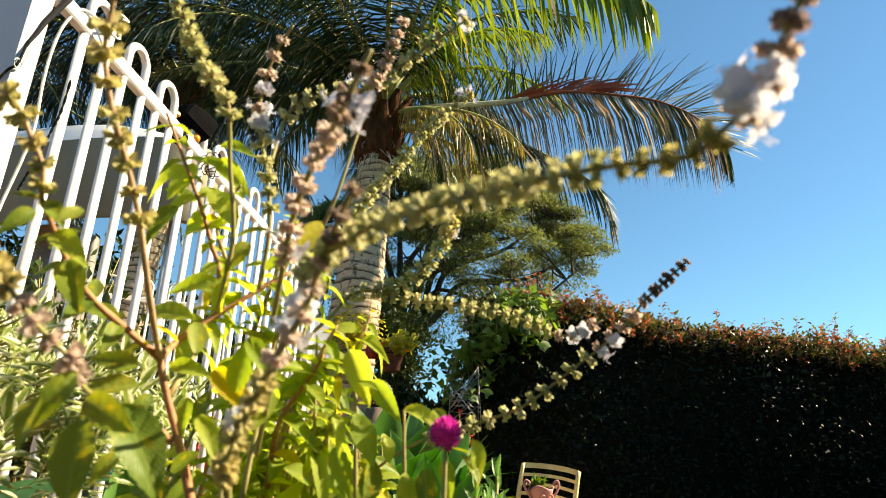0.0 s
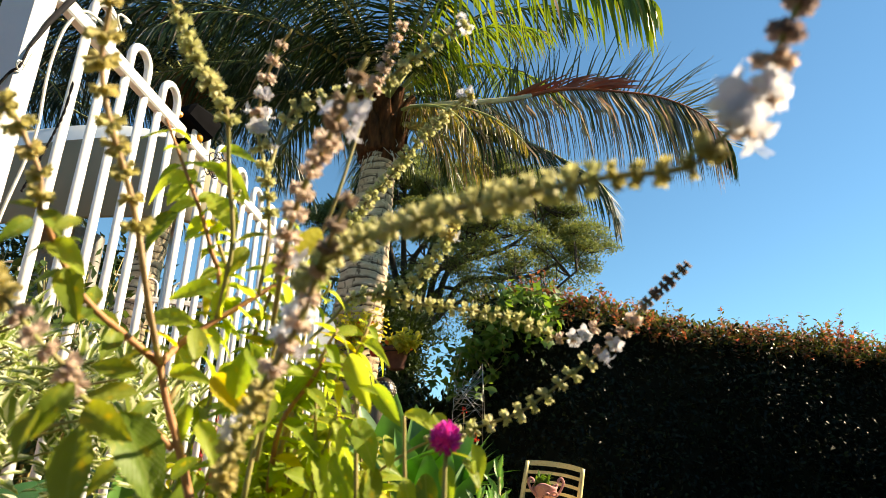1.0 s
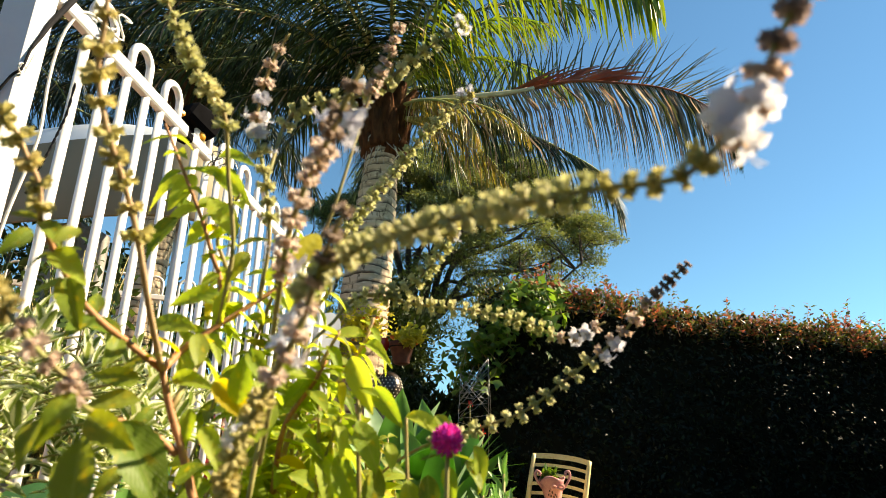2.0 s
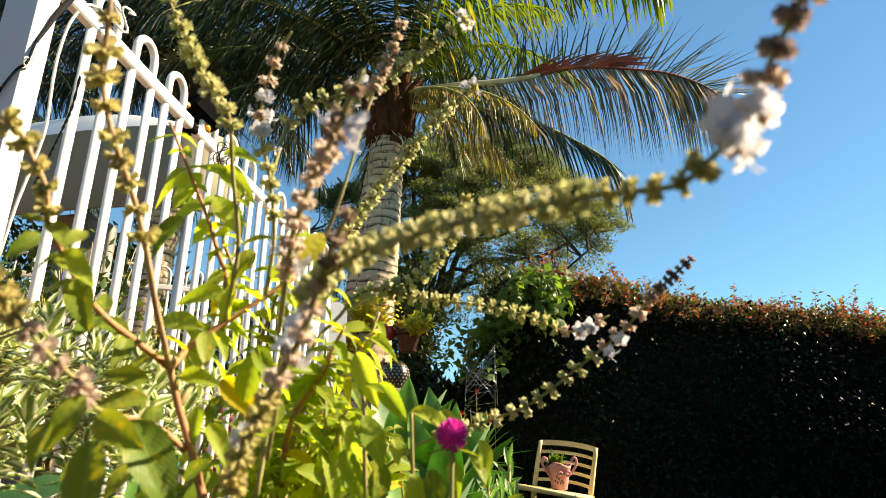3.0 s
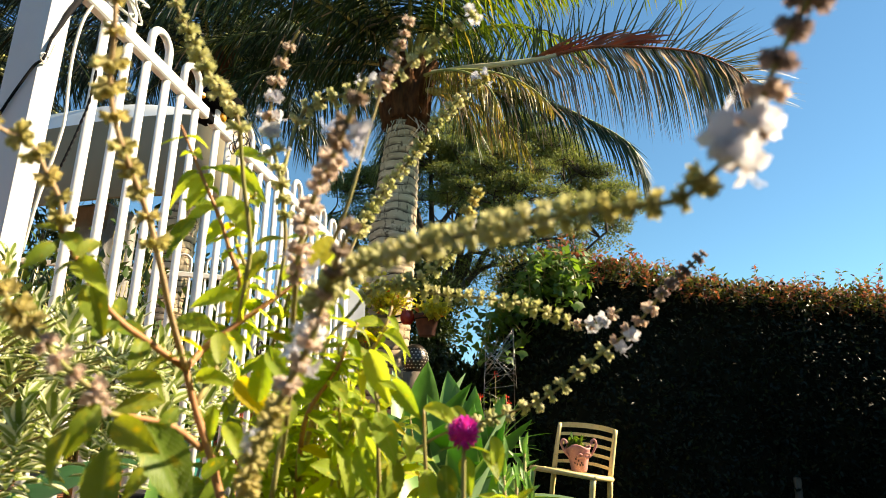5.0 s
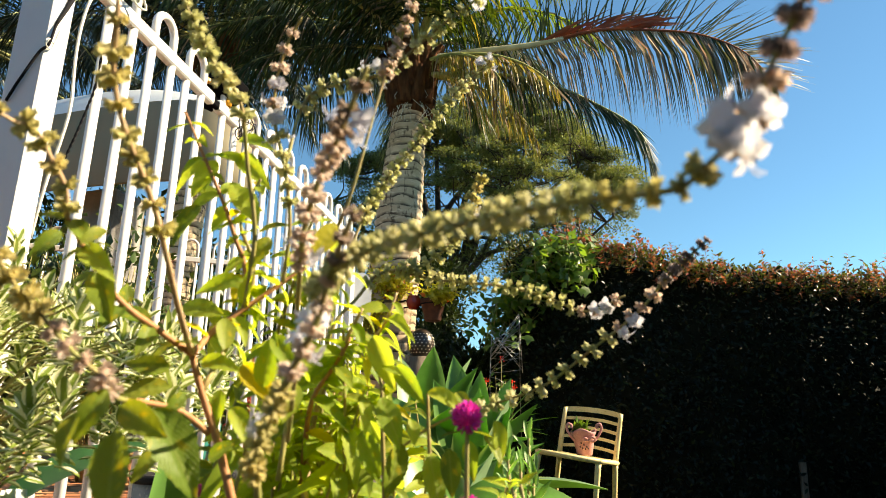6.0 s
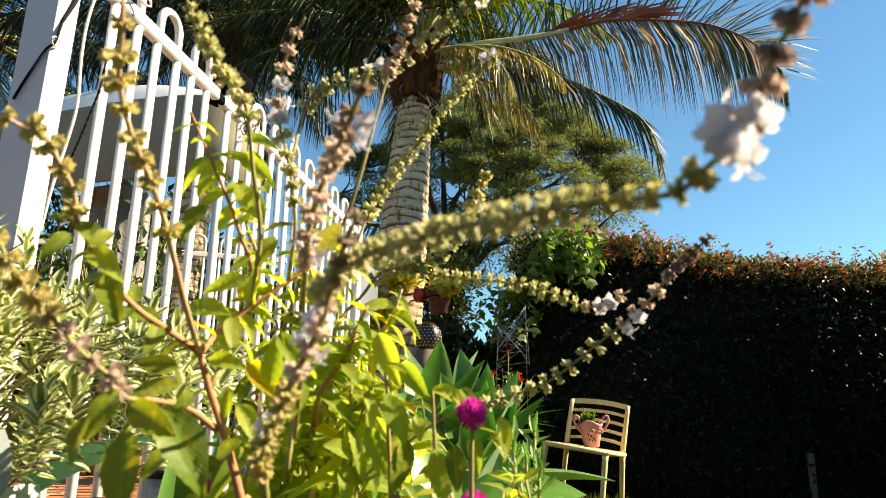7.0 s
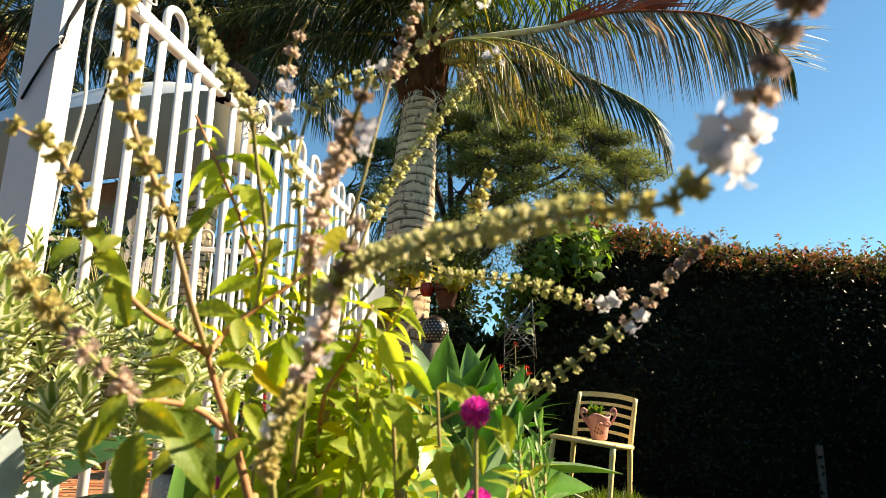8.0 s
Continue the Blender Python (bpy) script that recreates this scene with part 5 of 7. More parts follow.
def build_trunk_pots():
    round_leaf = ([(0, 0, 0), (-0.45, 0.35, 0.06), (0, 0.5, 0), (0.45, 0.35, 0.06), (-0.38, 0.8, 0.03), (0, 1.0, -0.05), (0.38, 0.8, 0.03)], [(0, 2, 1), (0, 3, 2), (1, 2, 4), (2, 5, 4), (2, 3, 6), (2, 6, 5)])
    h = thing("hanging_pot", "terracotta pot hung on an iron bracket from the palm trunk", "pot", (-0.36, 4.86, 1.43))
    part("body", mesh("body", *lathe([(0, 0), (0.055, 0), (0.062, 0.01), (0.092, 0.13), (0.102, 0.132), (0.104, 0.165), (0.094, 0.165), (0.086, 0.14), (0, 0.135)], 22), M["terracotta"], True), h)
    part("bracket", mesh("bracket", *joined(tube(spline([(-0.40, 0.13, 0.10), (-0.2, 0.06, 0.12), (-0.10, 0.03, 0.127)], 4), 0.006, 6),
                                            tube([(0.098 * math.cos(a), 0.098 * math.sin(a), 0.127) for a in np.linspace(0, 2 * math.pi, 22)], 0.005, 6, False)), M["cable"], True), h)
    tuft("begonia", "yellow and orange leaved begonia spilling from the hanging pot", "plant", (-0.30, 4.82, 1.54), 0.17, 0.17, 420, 0.042, M["succulent"], round_leaf, 15, 0.2)
    r = thing("wall_pot", "small red glazed pot strapped to the palm trunk", "pot", (-0.51, 4.84, 1.52))
    part("body", mesh("body", *lathe([(0, 0), (0.035, 0), (0.052, 0.03), (0.056, 0.065), (0.042, 0.095), (0.046, 0.10), (0.038, 0.10), (0.035, 0.085), (0, 0.08)], 20), M["red_pot"], True), r)
    part("strap", mesh("strap", *tube([(-0.24, 0.16, 0.06), (-0.1, 0.06, 0.07), (-0.05, 0.01, 0.07), (0.0, 0.045, 0.07)], 0.006, 6), M["cable"], True), r)
    tuft("succulent", "yellow-green trailing succulent on the palm trunk", "plant", (-0.66, 4.87, 1.60), 0.24, 0.32, 900, 0.038, M["succulent"], round_leaf, 16, 0.0)
    tuft("succulent", "yellow-green trailing succulent low on the trunk", "plant", (-0.86, 4.86, 1.28), 0.18, 0.4, 560, 0.04, M["succulent"], round_leaf, 17, 0.0)
    # dotted ornament on a stump
    o = thing("ornament", "dark ceramic ornament covered in white dots", "ornament", (-0.43, 4.70, 1.14))
    prof = [(0, 0), (0.05, 0.0), (0.085, 0.035), (0.1, 0.085), (0.09, 0.14), (0.06, 0.185), (0.03, 0.205), (0, 0.21)]
    part("body", mesh("body", *lathe([tuple(q) for q in spline(prof, 3)], 24), M["ornament"], True), o)
    dot = mesh("dot", *lathe([(0.006, -0.002), (0.005, 0.002), (0.0, 0.004)], 8), M["dots"], True)
    for j in range(7):
        z = 0.03 + 0.022 * j
        rr = float(np.interp(z, [0.0, 0.035, 0.085, 0.14, 0.185], [0.05, 0.085, 0.1, 0.09, 0.06]))
        for k in range(20):
            a = 2 * math.pi * (k + 0.5 * (j % 2)) / 20
            if math.sin(a) > 0.35:
                continue
            part("dot", dot, o, Matrix.Translation((rr * math.cos(a), rr * math.sin(a), z)) @ Vector((math.cos(a), math.sin(a), (z - 0.085) * 6)).to_track_quat("Z", "Y").to_matrix().to_4x4())
    s = thing("stump", "upright timber stump that carries the ornament", "stump", (-0.43, 4.70, 0))
    part("log", mesh("log", *tube([(0, 0, -0.02), (0.01, 0, 0.6), (0, 0, 1.142)], (0.1, 0.085), 14, True, 0.06), M["timber"], True), s)
    # wire trellis in the shade
    rng = np.random.default_rng(51)
    w = thing("wire_trellis", "bent galvanised wire trellis in front of the dark shrubs", "trellis", (0.2, 5.02, 0))
    fr = [(-0.13, 0, 1.02), (-0.11, 0, 1.42), (0.10, 0, 1.52), (0.12, 0, 1.06)]
    for a, b in ((0, 1), (2, 3)):
        part("upright", mesh("upright", *tube([Vector(fr[a]) * Vector((1, 1, 0)), fr[a], fr[b]], 0.0022, 5), M["wire"], True), w)
    for k in range(30):
        u, v = rng.uniform(0, 1), rng.uniform(0, 1)
        p, q = Vector(fr[0]).lerp(Vector(fr[1]), u), Vector(fr[3]).lerp(Vector(fr[2]), v)
        if k % 3 == 0:
            q = p.lerp(q, 0.5) + Vector((0, 0.01, rng.uniform(-0.15, 0.15)))
        part("strand", mesh("strand", *tube([p, p.lerp(q, 0.5) + Vector((0, 0.01, rng.uniform(-0.02, 0.02))), q], 0.0017, 4), M["wire"], True), w)
    g = tuft("geranium", "green geranium with small red flowers in the shade", "plant", (0.16, 5.12, 0), 0.2, 1.1, 520, 0.06, M["green_small"], None, 18, 0.3)
    for k, (x, y, z) in enumerate(((0.0, -0.1, 1.17), (0.10, -0.09, 0.95), (0.08, -0.1, 0.99), (-0.12, -0.08, 1.0))):
        head = cloud("flower", LEAF2, poses_of(rng.normal(0, 0.008, (16, 3)), rng.normal(0, 1, (16, 3)) + np.array([0, -0.6, 0.3]), rng.normal(0, 1, (16, 3)), rng.uniform(0.016, 0.026, 16)), M["red_flower"])
        ob = part("flower", head, g, Matrix.Translation((x, y, z)), "small red flower head")
        part("flower_stalk", mesh("flower_stalk", *tube([(-x * 0.5, -y, -0.45), (-x * 0.2, 0.03, -0.2), (0, 0, 0)], 0.003, 5), M["stem_green"], True), ob)
    b = thing("round_board", "grey painted board with a rounded top on a white post", "board", (-0.62, 3.13, 0))
    b.matrix_basis = pose(-0.585, 3.13, 0, 0, 0, 20)
    edge = [(-0.055, 1.18)] + [(-0.055 * math.cos(a), 1.34 + 0.06 * math.sin(a)) for a in np.linspace(0, math.pi, 11)] + [(0.055, 1.18)]
    n = len(edge)
    v = [(x, -0.012, z) for x, z in edge] + [(x, 0.012, z) for x, z in edge]
    f = [tuple(range(n - 1, -1, -1)), tuple(range(n, 2 * n))] + [(i, (i + 1) % n, n + (i + 1) % n, n + i) for i in range(n)]
    part("panel", mesh("panel", v, f, M["grey_panel"]), b)
    part("post", mesh("post", *box(0.05, 0.05, 1.3, 0.005, (0.0, 0.04, 0.65)), M["white_post"]), b)
    hz = thing("garden_hose", "pale green garden hose arching out of the grass", "hose", (0.3, 4.2, 0))
    run = [(-0.25, 0.1, 0.0), (-0.1, 0.02, 0.13), (0.06, 0.0, 0.20), (0.2, -0.02, 0.17), (0.32, 0.0, 0.09), (0.42, 0.06, 0.02)]
    part("pipe", mesh("pipe", *tube(spline(run, 6), 0.008, 8), M["hose"], True), hz)


def thick_blade(width, rows, fold, curl, widest, thick, seed=0):
    v, f = blade(width, rows, fold, curl, widest, 0.0, seed)
    k = len(v)
    low = []
    for i, (x, y, z) in enumerate(v):
        u = y
        low.append((x, y, z - thick * (1 - 0.8 * u) * (1.0 if i % 3 == 1 else 0.12)))
    return v + low, f + [tuple(i + k for i in reversed(q)) for q in f]


def build_agaves():
    rng = random.Random(71)
    shapes = [mesh("leaf", *thick_blade(0.31, 11, 0.24, c, 0.42, 0.03, k), M["agave"], True) for k, c in enumerate((0.05, 0.16, 0.28))]
    for (x, y, z, size, n, nm) in ((-0.29, 3.55, 0.43, 0.67, 22, "pale"), (-0.04, 3.30, 0.30, 0.60, 18, "lower pale"), (-0.12, 2.75, 0.10, 0.58, 16, "small pale")):
        a = thing("agave", nm + " green agave with broad pointed leaves", "agave", (x, y, 0), "agaves")
        part("stem", mesh("stem", *tube([(0, 0, -0.03), (0.01, 0, z * 0.5), (0, 0, z + 0.05)], (0.08, 0.06), 10), M["timber"], True), a)
        for k in range(n):
            ang = k * 2.4 + rng.uniform(-0.2, 0.2)
            el = 1.22 - 1.12 * (k / n)
            d = Vector((math.cos(ang) * math.cos(el), math.sin(ang) * math.cos(el), math.sin(el)))
            part("leaf", shapes[0 if k < 6 else rng.randint(0, 2)], a, placed((0, 0, z), d, Vector((-d.x * 0.3, -d.y * 0.3, 1)), size * rng.uniform(0.8, 1.05)))
    a = thing("agave", "bright green agave whose broad leaves fan out over the bed", "agave", (-0.02, 3.4, 0), "agaves")
    foot = Vector((0.02, 0.0, 0.28))
    part("stem", mesh("stem", *tube([(0, 0, -0.03), (0.01, 0, 0.15), tuple(foot)], (0.08, 0.06), 10), M["timber"], True), a)
    for q in ((-0.143, 3.4, 1.031), (0.005, 3.35, 0.938), (0.119, 3.3, 0.897), (-0.226, 3.25, 0.88), (-0.005, 3.15, 0.826), (-0.432, 3.15, 0.825), (0.15, 3.25, 0.744), (-0.098, 3.45, 0.958)):
        tip = Vector(q) - Vector((-0.02, 3.4, 0))
        d = tip - foot
        part("leaf", rng.choice(shapes[:2]), a, placed(foot, d + Vector((0, 0, 0.06 * d.length)), Vector((-0.5 * d.x - 0.2, -0.7, 0.7)), d.length))
    sp = thing("spiky_plant", "thin grey-green spiky rosette among the agaves", "plant", (0.12, 3.75, 0))
    thin = mesh("leaf", *thick_blade(0.06, 6, 0.3, 0.25, 0.3, 0.01), M["agave"], True)
    for k in range(30):
        ang, el = k * 2.4, 1.3 - 1.1 * k / 30
        d = Vector((math.cos(ang) * math.cos(el), math.sin(ang) * math.cos(el), math.sin(el)))
        part("leaf", thin, sp, placed((0, 0, 0.62), d, (0, 0, 1), rng.uniform(0.25, 0.36)))
    part("stem", mesh("stem", *tube([(0, 0, -0.02), (0, 0, 0.3), (0, 0, 0.64)], (0.03, 0.02), 8), M["timber"], True), sp)
    # broad glossy paddles low in the bed
    pad = [mesh("leaf", *thick_blade(0.42, 10, 0.16, c, 0.45, 0.008, k), M["paddle"], True) for k, c in enumerate((0.2, 0.35))]
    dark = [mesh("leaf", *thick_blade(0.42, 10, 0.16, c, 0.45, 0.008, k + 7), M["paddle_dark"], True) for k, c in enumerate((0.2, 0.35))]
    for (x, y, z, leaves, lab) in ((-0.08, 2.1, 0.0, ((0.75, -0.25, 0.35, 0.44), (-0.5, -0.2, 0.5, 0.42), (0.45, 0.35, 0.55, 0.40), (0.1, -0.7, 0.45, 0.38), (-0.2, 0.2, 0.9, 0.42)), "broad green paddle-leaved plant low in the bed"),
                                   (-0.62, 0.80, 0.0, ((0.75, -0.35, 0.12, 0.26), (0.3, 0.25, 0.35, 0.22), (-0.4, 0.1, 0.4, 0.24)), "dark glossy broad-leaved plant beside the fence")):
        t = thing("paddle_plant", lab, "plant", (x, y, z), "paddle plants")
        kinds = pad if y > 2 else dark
        for (dx, dy, dz, s) in leaves:
            top = Vector((dx * 0.12, dy * 0.12, 0.28 if y > 2 else 0.54))
            part("stalk", mesh("stalk", *tube(spline([(0, 0, -0.02), tuple(top * 0.6), tuple(top)], 4), (0.012, 0.008), 8), M["stem_green"], True), t)
            part("leaf", random.choice(kinds), t, placed(top, (dx, dy, dz), (0.1, -0.2, 1), s))


    # one plant whose leaf colour holds the sky's grey-blue reflection
    g = thing("sheen_leaf_plant", "broad-leaved plant in front of the fence, sky reflection painted grey-blue", "plant", (-0.47, 0.60, 0))
    for (x, y, z, dx, dy, dz, s) in ((0.005, 0.0, 0.555, 0.35, 0.05, 0.9, 0.10), (-0.02, 0.02, 0.55, -0.5, 0.2, 0.8, 0.11), (0.0, 0.03, 0.535, 0.3, 0.6, 0.6, 0.09)):
        part("stalk", mesh("stalk", *tube(spline([(0, 0, -0.02), (x * 0.4, y * 0.5, z * 0.6), (x, y, z)], 4), (0.006, 0.004), 7), M["stem_green"], True), g)
        part("leaf", mesh("leaf", *thick_blade(0.55, 10, 0.1, 0.15, 0.5, 0.006, 3), M["sheen_leaf"], True), g, placed((x, y, z), (dx, dy, dz), (0.9, -0.8, 0.5), s))
    # tall pale leaf and a broad low leaf nearer the camera
    g = thing("strap_plant", "upright plant with long pale green strap leaves", "plant", (-0.31, 0.82, 0))
    strap = mesh("leaf", *thick_blade(0.13, 10, 0.25, 0.06, 0.5, 0.004, 5), M["agave"], True)
    for (dx, dy, s) in ((-0.06, 0.0, 0.70), (0.10, 0.05, 0.58), (-0.2, 0.1, 0.55), (0.02, 0.12, 0.62)):
        part("leaf", strap, g, placed((dx * 0.1, dy * 0.1, -0.01), (dx, dy, 1), (0.3, -1, 0.1), s))
    g = thing("paddle_plant", "broad bright green leaf arching low over the bed", "plant", (-0.06, 1.62, 0), "paddle plants")
    for (x, y, z, dx, dy, dz, s) in ((0.01, 0.0, 0.46, 1.0, -0.1, 0.35, 0.30), (-0.02, 0.05, 0.40, -0.7, 0.1, 0.5, 0.28), (0.03, 0.06, 0.36, 0.5, 0.6, 0.5, 0.26)):
        part("stalk", mesh("stalk", *tube(spline([(0, 0, -0.02), (x * 0.4, y * 0.5, z * 0.6), (x, y, z)], 4), (0.012, 0.007), 7), M["stem_green"], True), g)
        part("leaf", random.choice(pad), g, placed((x, y, z), (dx, dy, dz), (0.1, -0.7, 0.8), s))


# ---------------------------------------------------------------- the herb in front of the camera
SH_BASIL = [mesh("leaf", *herb_leaf(0.44, 21, 0.14 + 0.05 * k, 0.10 + 0.13 * k, 0.42, k), M["basil"], True) for k in range(5)]
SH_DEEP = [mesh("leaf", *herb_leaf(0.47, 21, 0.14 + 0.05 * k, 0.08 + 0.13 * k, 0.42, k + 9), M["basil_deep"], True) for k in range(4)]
SH_SLIM = [mesh("leaf", *herb_leaf(0.38, 17, 0.16 + 0.05 * k, 0.12 + 0.15 * k, 0.40, k + 20, 7.0, 0.014), M["basil" if k % 3 else "basil_deep"], True) for k in range(6)]
SH_BUD = [mesh("leaf", *blade(0.26, 8, 0.3, 0.02 + 0.1 * k, 0.45, 0.01, k + 50), M["agave"], True) for k in range(3)]
SH_VARIEG = [mesh("leaf", *blade(0.44, 7, 0.20, 0.05 + 0.12 * k, 0.4, 0.01, k + 30), M["varieg"], True) for k in range(3)]


def whorl_mesh(mat, seed, pods=6, long=1.0, open_=0.5):
    """A ring of small cupped calyces round a stem (about 1 across)."""
    rng = random.Random(seed)
    geos = []
    for k in range(pods):
        a = 2 * math.pi * (k + rng.uniform(-0.2, 0.2)) / pods
        d = Vector((math.cos(a), math.sin(a), open_ * rng.uniform(-0.7, 0.5))).normalized()
        s = d * 0.05
        ln = 0.46 * long * rng.uniform(0.8, 1.15)
        fl = rng.uniform(0.85, 1.15)
        v, f = tube([s, s + d * ln * 0.22, s + d * ln * 0.6, s + d * ln * 0.9, s + d * ln], (0.035, 0.12 * fl, 0.145 * fl, 0.17 * fl, 0.21 * fl), 8, False, 0.1)
        for i in range(8):
            v[-1 - i] = v[-1 - i] + d * (0.10 if i % 2 else -0.03)
        geos.append((v, f))
        geos.append(tube([s + d * ln * 0.5, s + d * ln * 0.75, s + d * ln * 0.95], (0.11, 0.11, 0.03), 5))
    for k in range(2):
        a = rng.uniform(0, 6.28)
        d = Vector((math.cos(a), math.sin(a), -0.4))
        v, f = blade(0.5, 3, 0.1, 0.2)
        m = placed((0, 0, -0.08), d, (0, 0, 1), 0.5)
        geos.append(([m @ Vector(q) for q in v], f))
    return mesh("whorl", *joined(*geos), mat, True)


def bloom_mesh(seed):
    """A small white two-lipped flower with protruding stamens, about 1 long."""
    rng = random.Random(seed)
    geos = []
    for k, (a, s) in enumerate(((0.0, 0.75), (1.15, 0.6), (-1.15, 0.6), (2.3, 0.55), (-2.3, 0.55))):
        d = Vector((math.sin(a), 0.55, math.cos(a)))
        v, f = blade(0.75, 4, 0.1, 0.35, 0.62, 0.06, seed * 7 + k)
        m = placed((0, 0.35, 0), d, Vector((0, 1, 0.2)), s * rng.uniform(0.85, 1.1))
        geos.append(([m @ Vector(q) for q in v], f))
    geos.append(tube([(0, 0, 0), (0, 0.2, 0.0), (0, 0.42, 0)], (0.07, 0.17), 7, False))
    for k in (-1, 1):
        geos.append(tube([(0.03 * k, 0.3, -0.05), (0.08 * k, 0.75, -0.2), (0.1 * k, 1.0, -0.12)], (0.02, 0.03), 4))
    return mesh("bloom", *joined(*geos), M["petal"], True)


WHORL = {
    "green": [whorl_mesh(M["calyx"], k, 6, 1.0, 0.65) for k in range(3)],
    "tan": [whorl_mesh(M["calyx_tan"], 10 + k, 7, 1.0, 0.75) for k in range(3)],
    "mauve": [whorl_mesh(M["calyx_mauve"], 60 + k, 8, 1.0, 0.25) for k in range(2)],
    "umber": [whorl_mesh(M["calyx_umber"], 70 + k, 8, 0.9, 0.6) for k in range(2)],
    "brown": [whorl_mesh(M["calyx_brown"], 20 + k, 7, 0.85, 0.8) for k in range(3)],
}
BLOOM = [bloom_mesh(k) for k in range(3)]
BASIL_AT = Vector((-0.11, 0.45, 0.0))


def stem(parent, name, pts, r0, r1, mat="stem_green", steps=7):
    run = spline(pts, steps)
    me = mesh(name, *tube([Vector(q[:3]) - BASIL_AT for q in run], (r0, r1), 8, True, 0.12), M[mat], True)
    return part(name, me, parent), [Vector(q[:3]) - BASIL_AT for q in run]


def along_run(run, step, u0, u1, narrow=0.0):
    """Points and directions at even steps along a run, between two shares of its length."""
    seg = [(run[i + 1] - run[i]).length for i in range(len(run) - 1)]
    total = sum(seg)
    out, s, i, done = [], u0 * total, 0, 0.0
    while s < u1 * total:
        while i < len(seg) - 1 and done + seg[i] < s:
            done += seg[i]
            i += 1
        p = run[i].lerp(run[i + 1], (s - done) / max(1e-9, seg[i]))
        out.append((p, (run[i + 1] - run[i]).normalized(), s / total))
        s += step * (1 - narrow * s / total) * random.uniform(0.88, 1.12)
    return out


def spike(parent, pts, r0, r1, u0, step, size, kinds, blooms=(), bloom_size=0.010, mat="stem_green", per=3, taper=0.75, narrow=0.0):
    """A flower spike: its stem, the whorls along it (kinds: share of the length up to which each kind goes) and its open flowers."""
    ob, run = stem(parent, "flower_spike", pts, r0, r1, mat)
    for p, d, u in along_run(run, step, u0, 1.0, narrow):
        kind = next(k for lim, k in kinds if u <= lim)
        s = size * random.uniform(0.85, 1.15) * (1.0 if u < 0.9 else taper) * (1 - narrow * u)
        m = Matrix.Translation(p) @ d.to_track_quat("Z", "Y").to_matrix().to_4x4() @ Matrix.Rotation(random.uniform(0, 6.28), 4, "Z") @ Matrix.Scale(s, 4)
        part("whorl", random.choice(WHORL[kind]), ob, m)
        if any(a <= u <= b for a, b in blooms):
            for k in range(per):
                v = d.orthogonal().normalized()
                v.rotate(Matrix.Rotation(random.uniform(0, 6.28), 3, d))
                part("bloom", random.choice(BLOOM), ob, placed(p + v * size * 0.3, v + Vector((0, -0.3, -0.1)), (0, 0, 1), bloom_size * random.uniform(0.8, 1.2)))
    return ob, run


def leaf_pair(parent, p, d, size, shapes, turn, droop=0.2):
    side = d.orthogonal().normalized()
    side.rotate(Matrix.Rotation(turn, 3, d))
    for sg in (-1, 1):
        a = (side * sg + d * random.uniform(0.1, 0.7) + Vector((random.uniform(-0.3, 0.3), random.uniform(-0.3, 0.3), -droop * random.uniform(0, 3.0)))).normalized()
        part("leaf", random.choice(shapes), parent, placed(p, a, Vector((random.uniform(-0.2, 0.7), random.uniform(-0.9, 0.2), random.uniform(0.5, 1.0))), size * random.uniform(0.6, 1.2)))


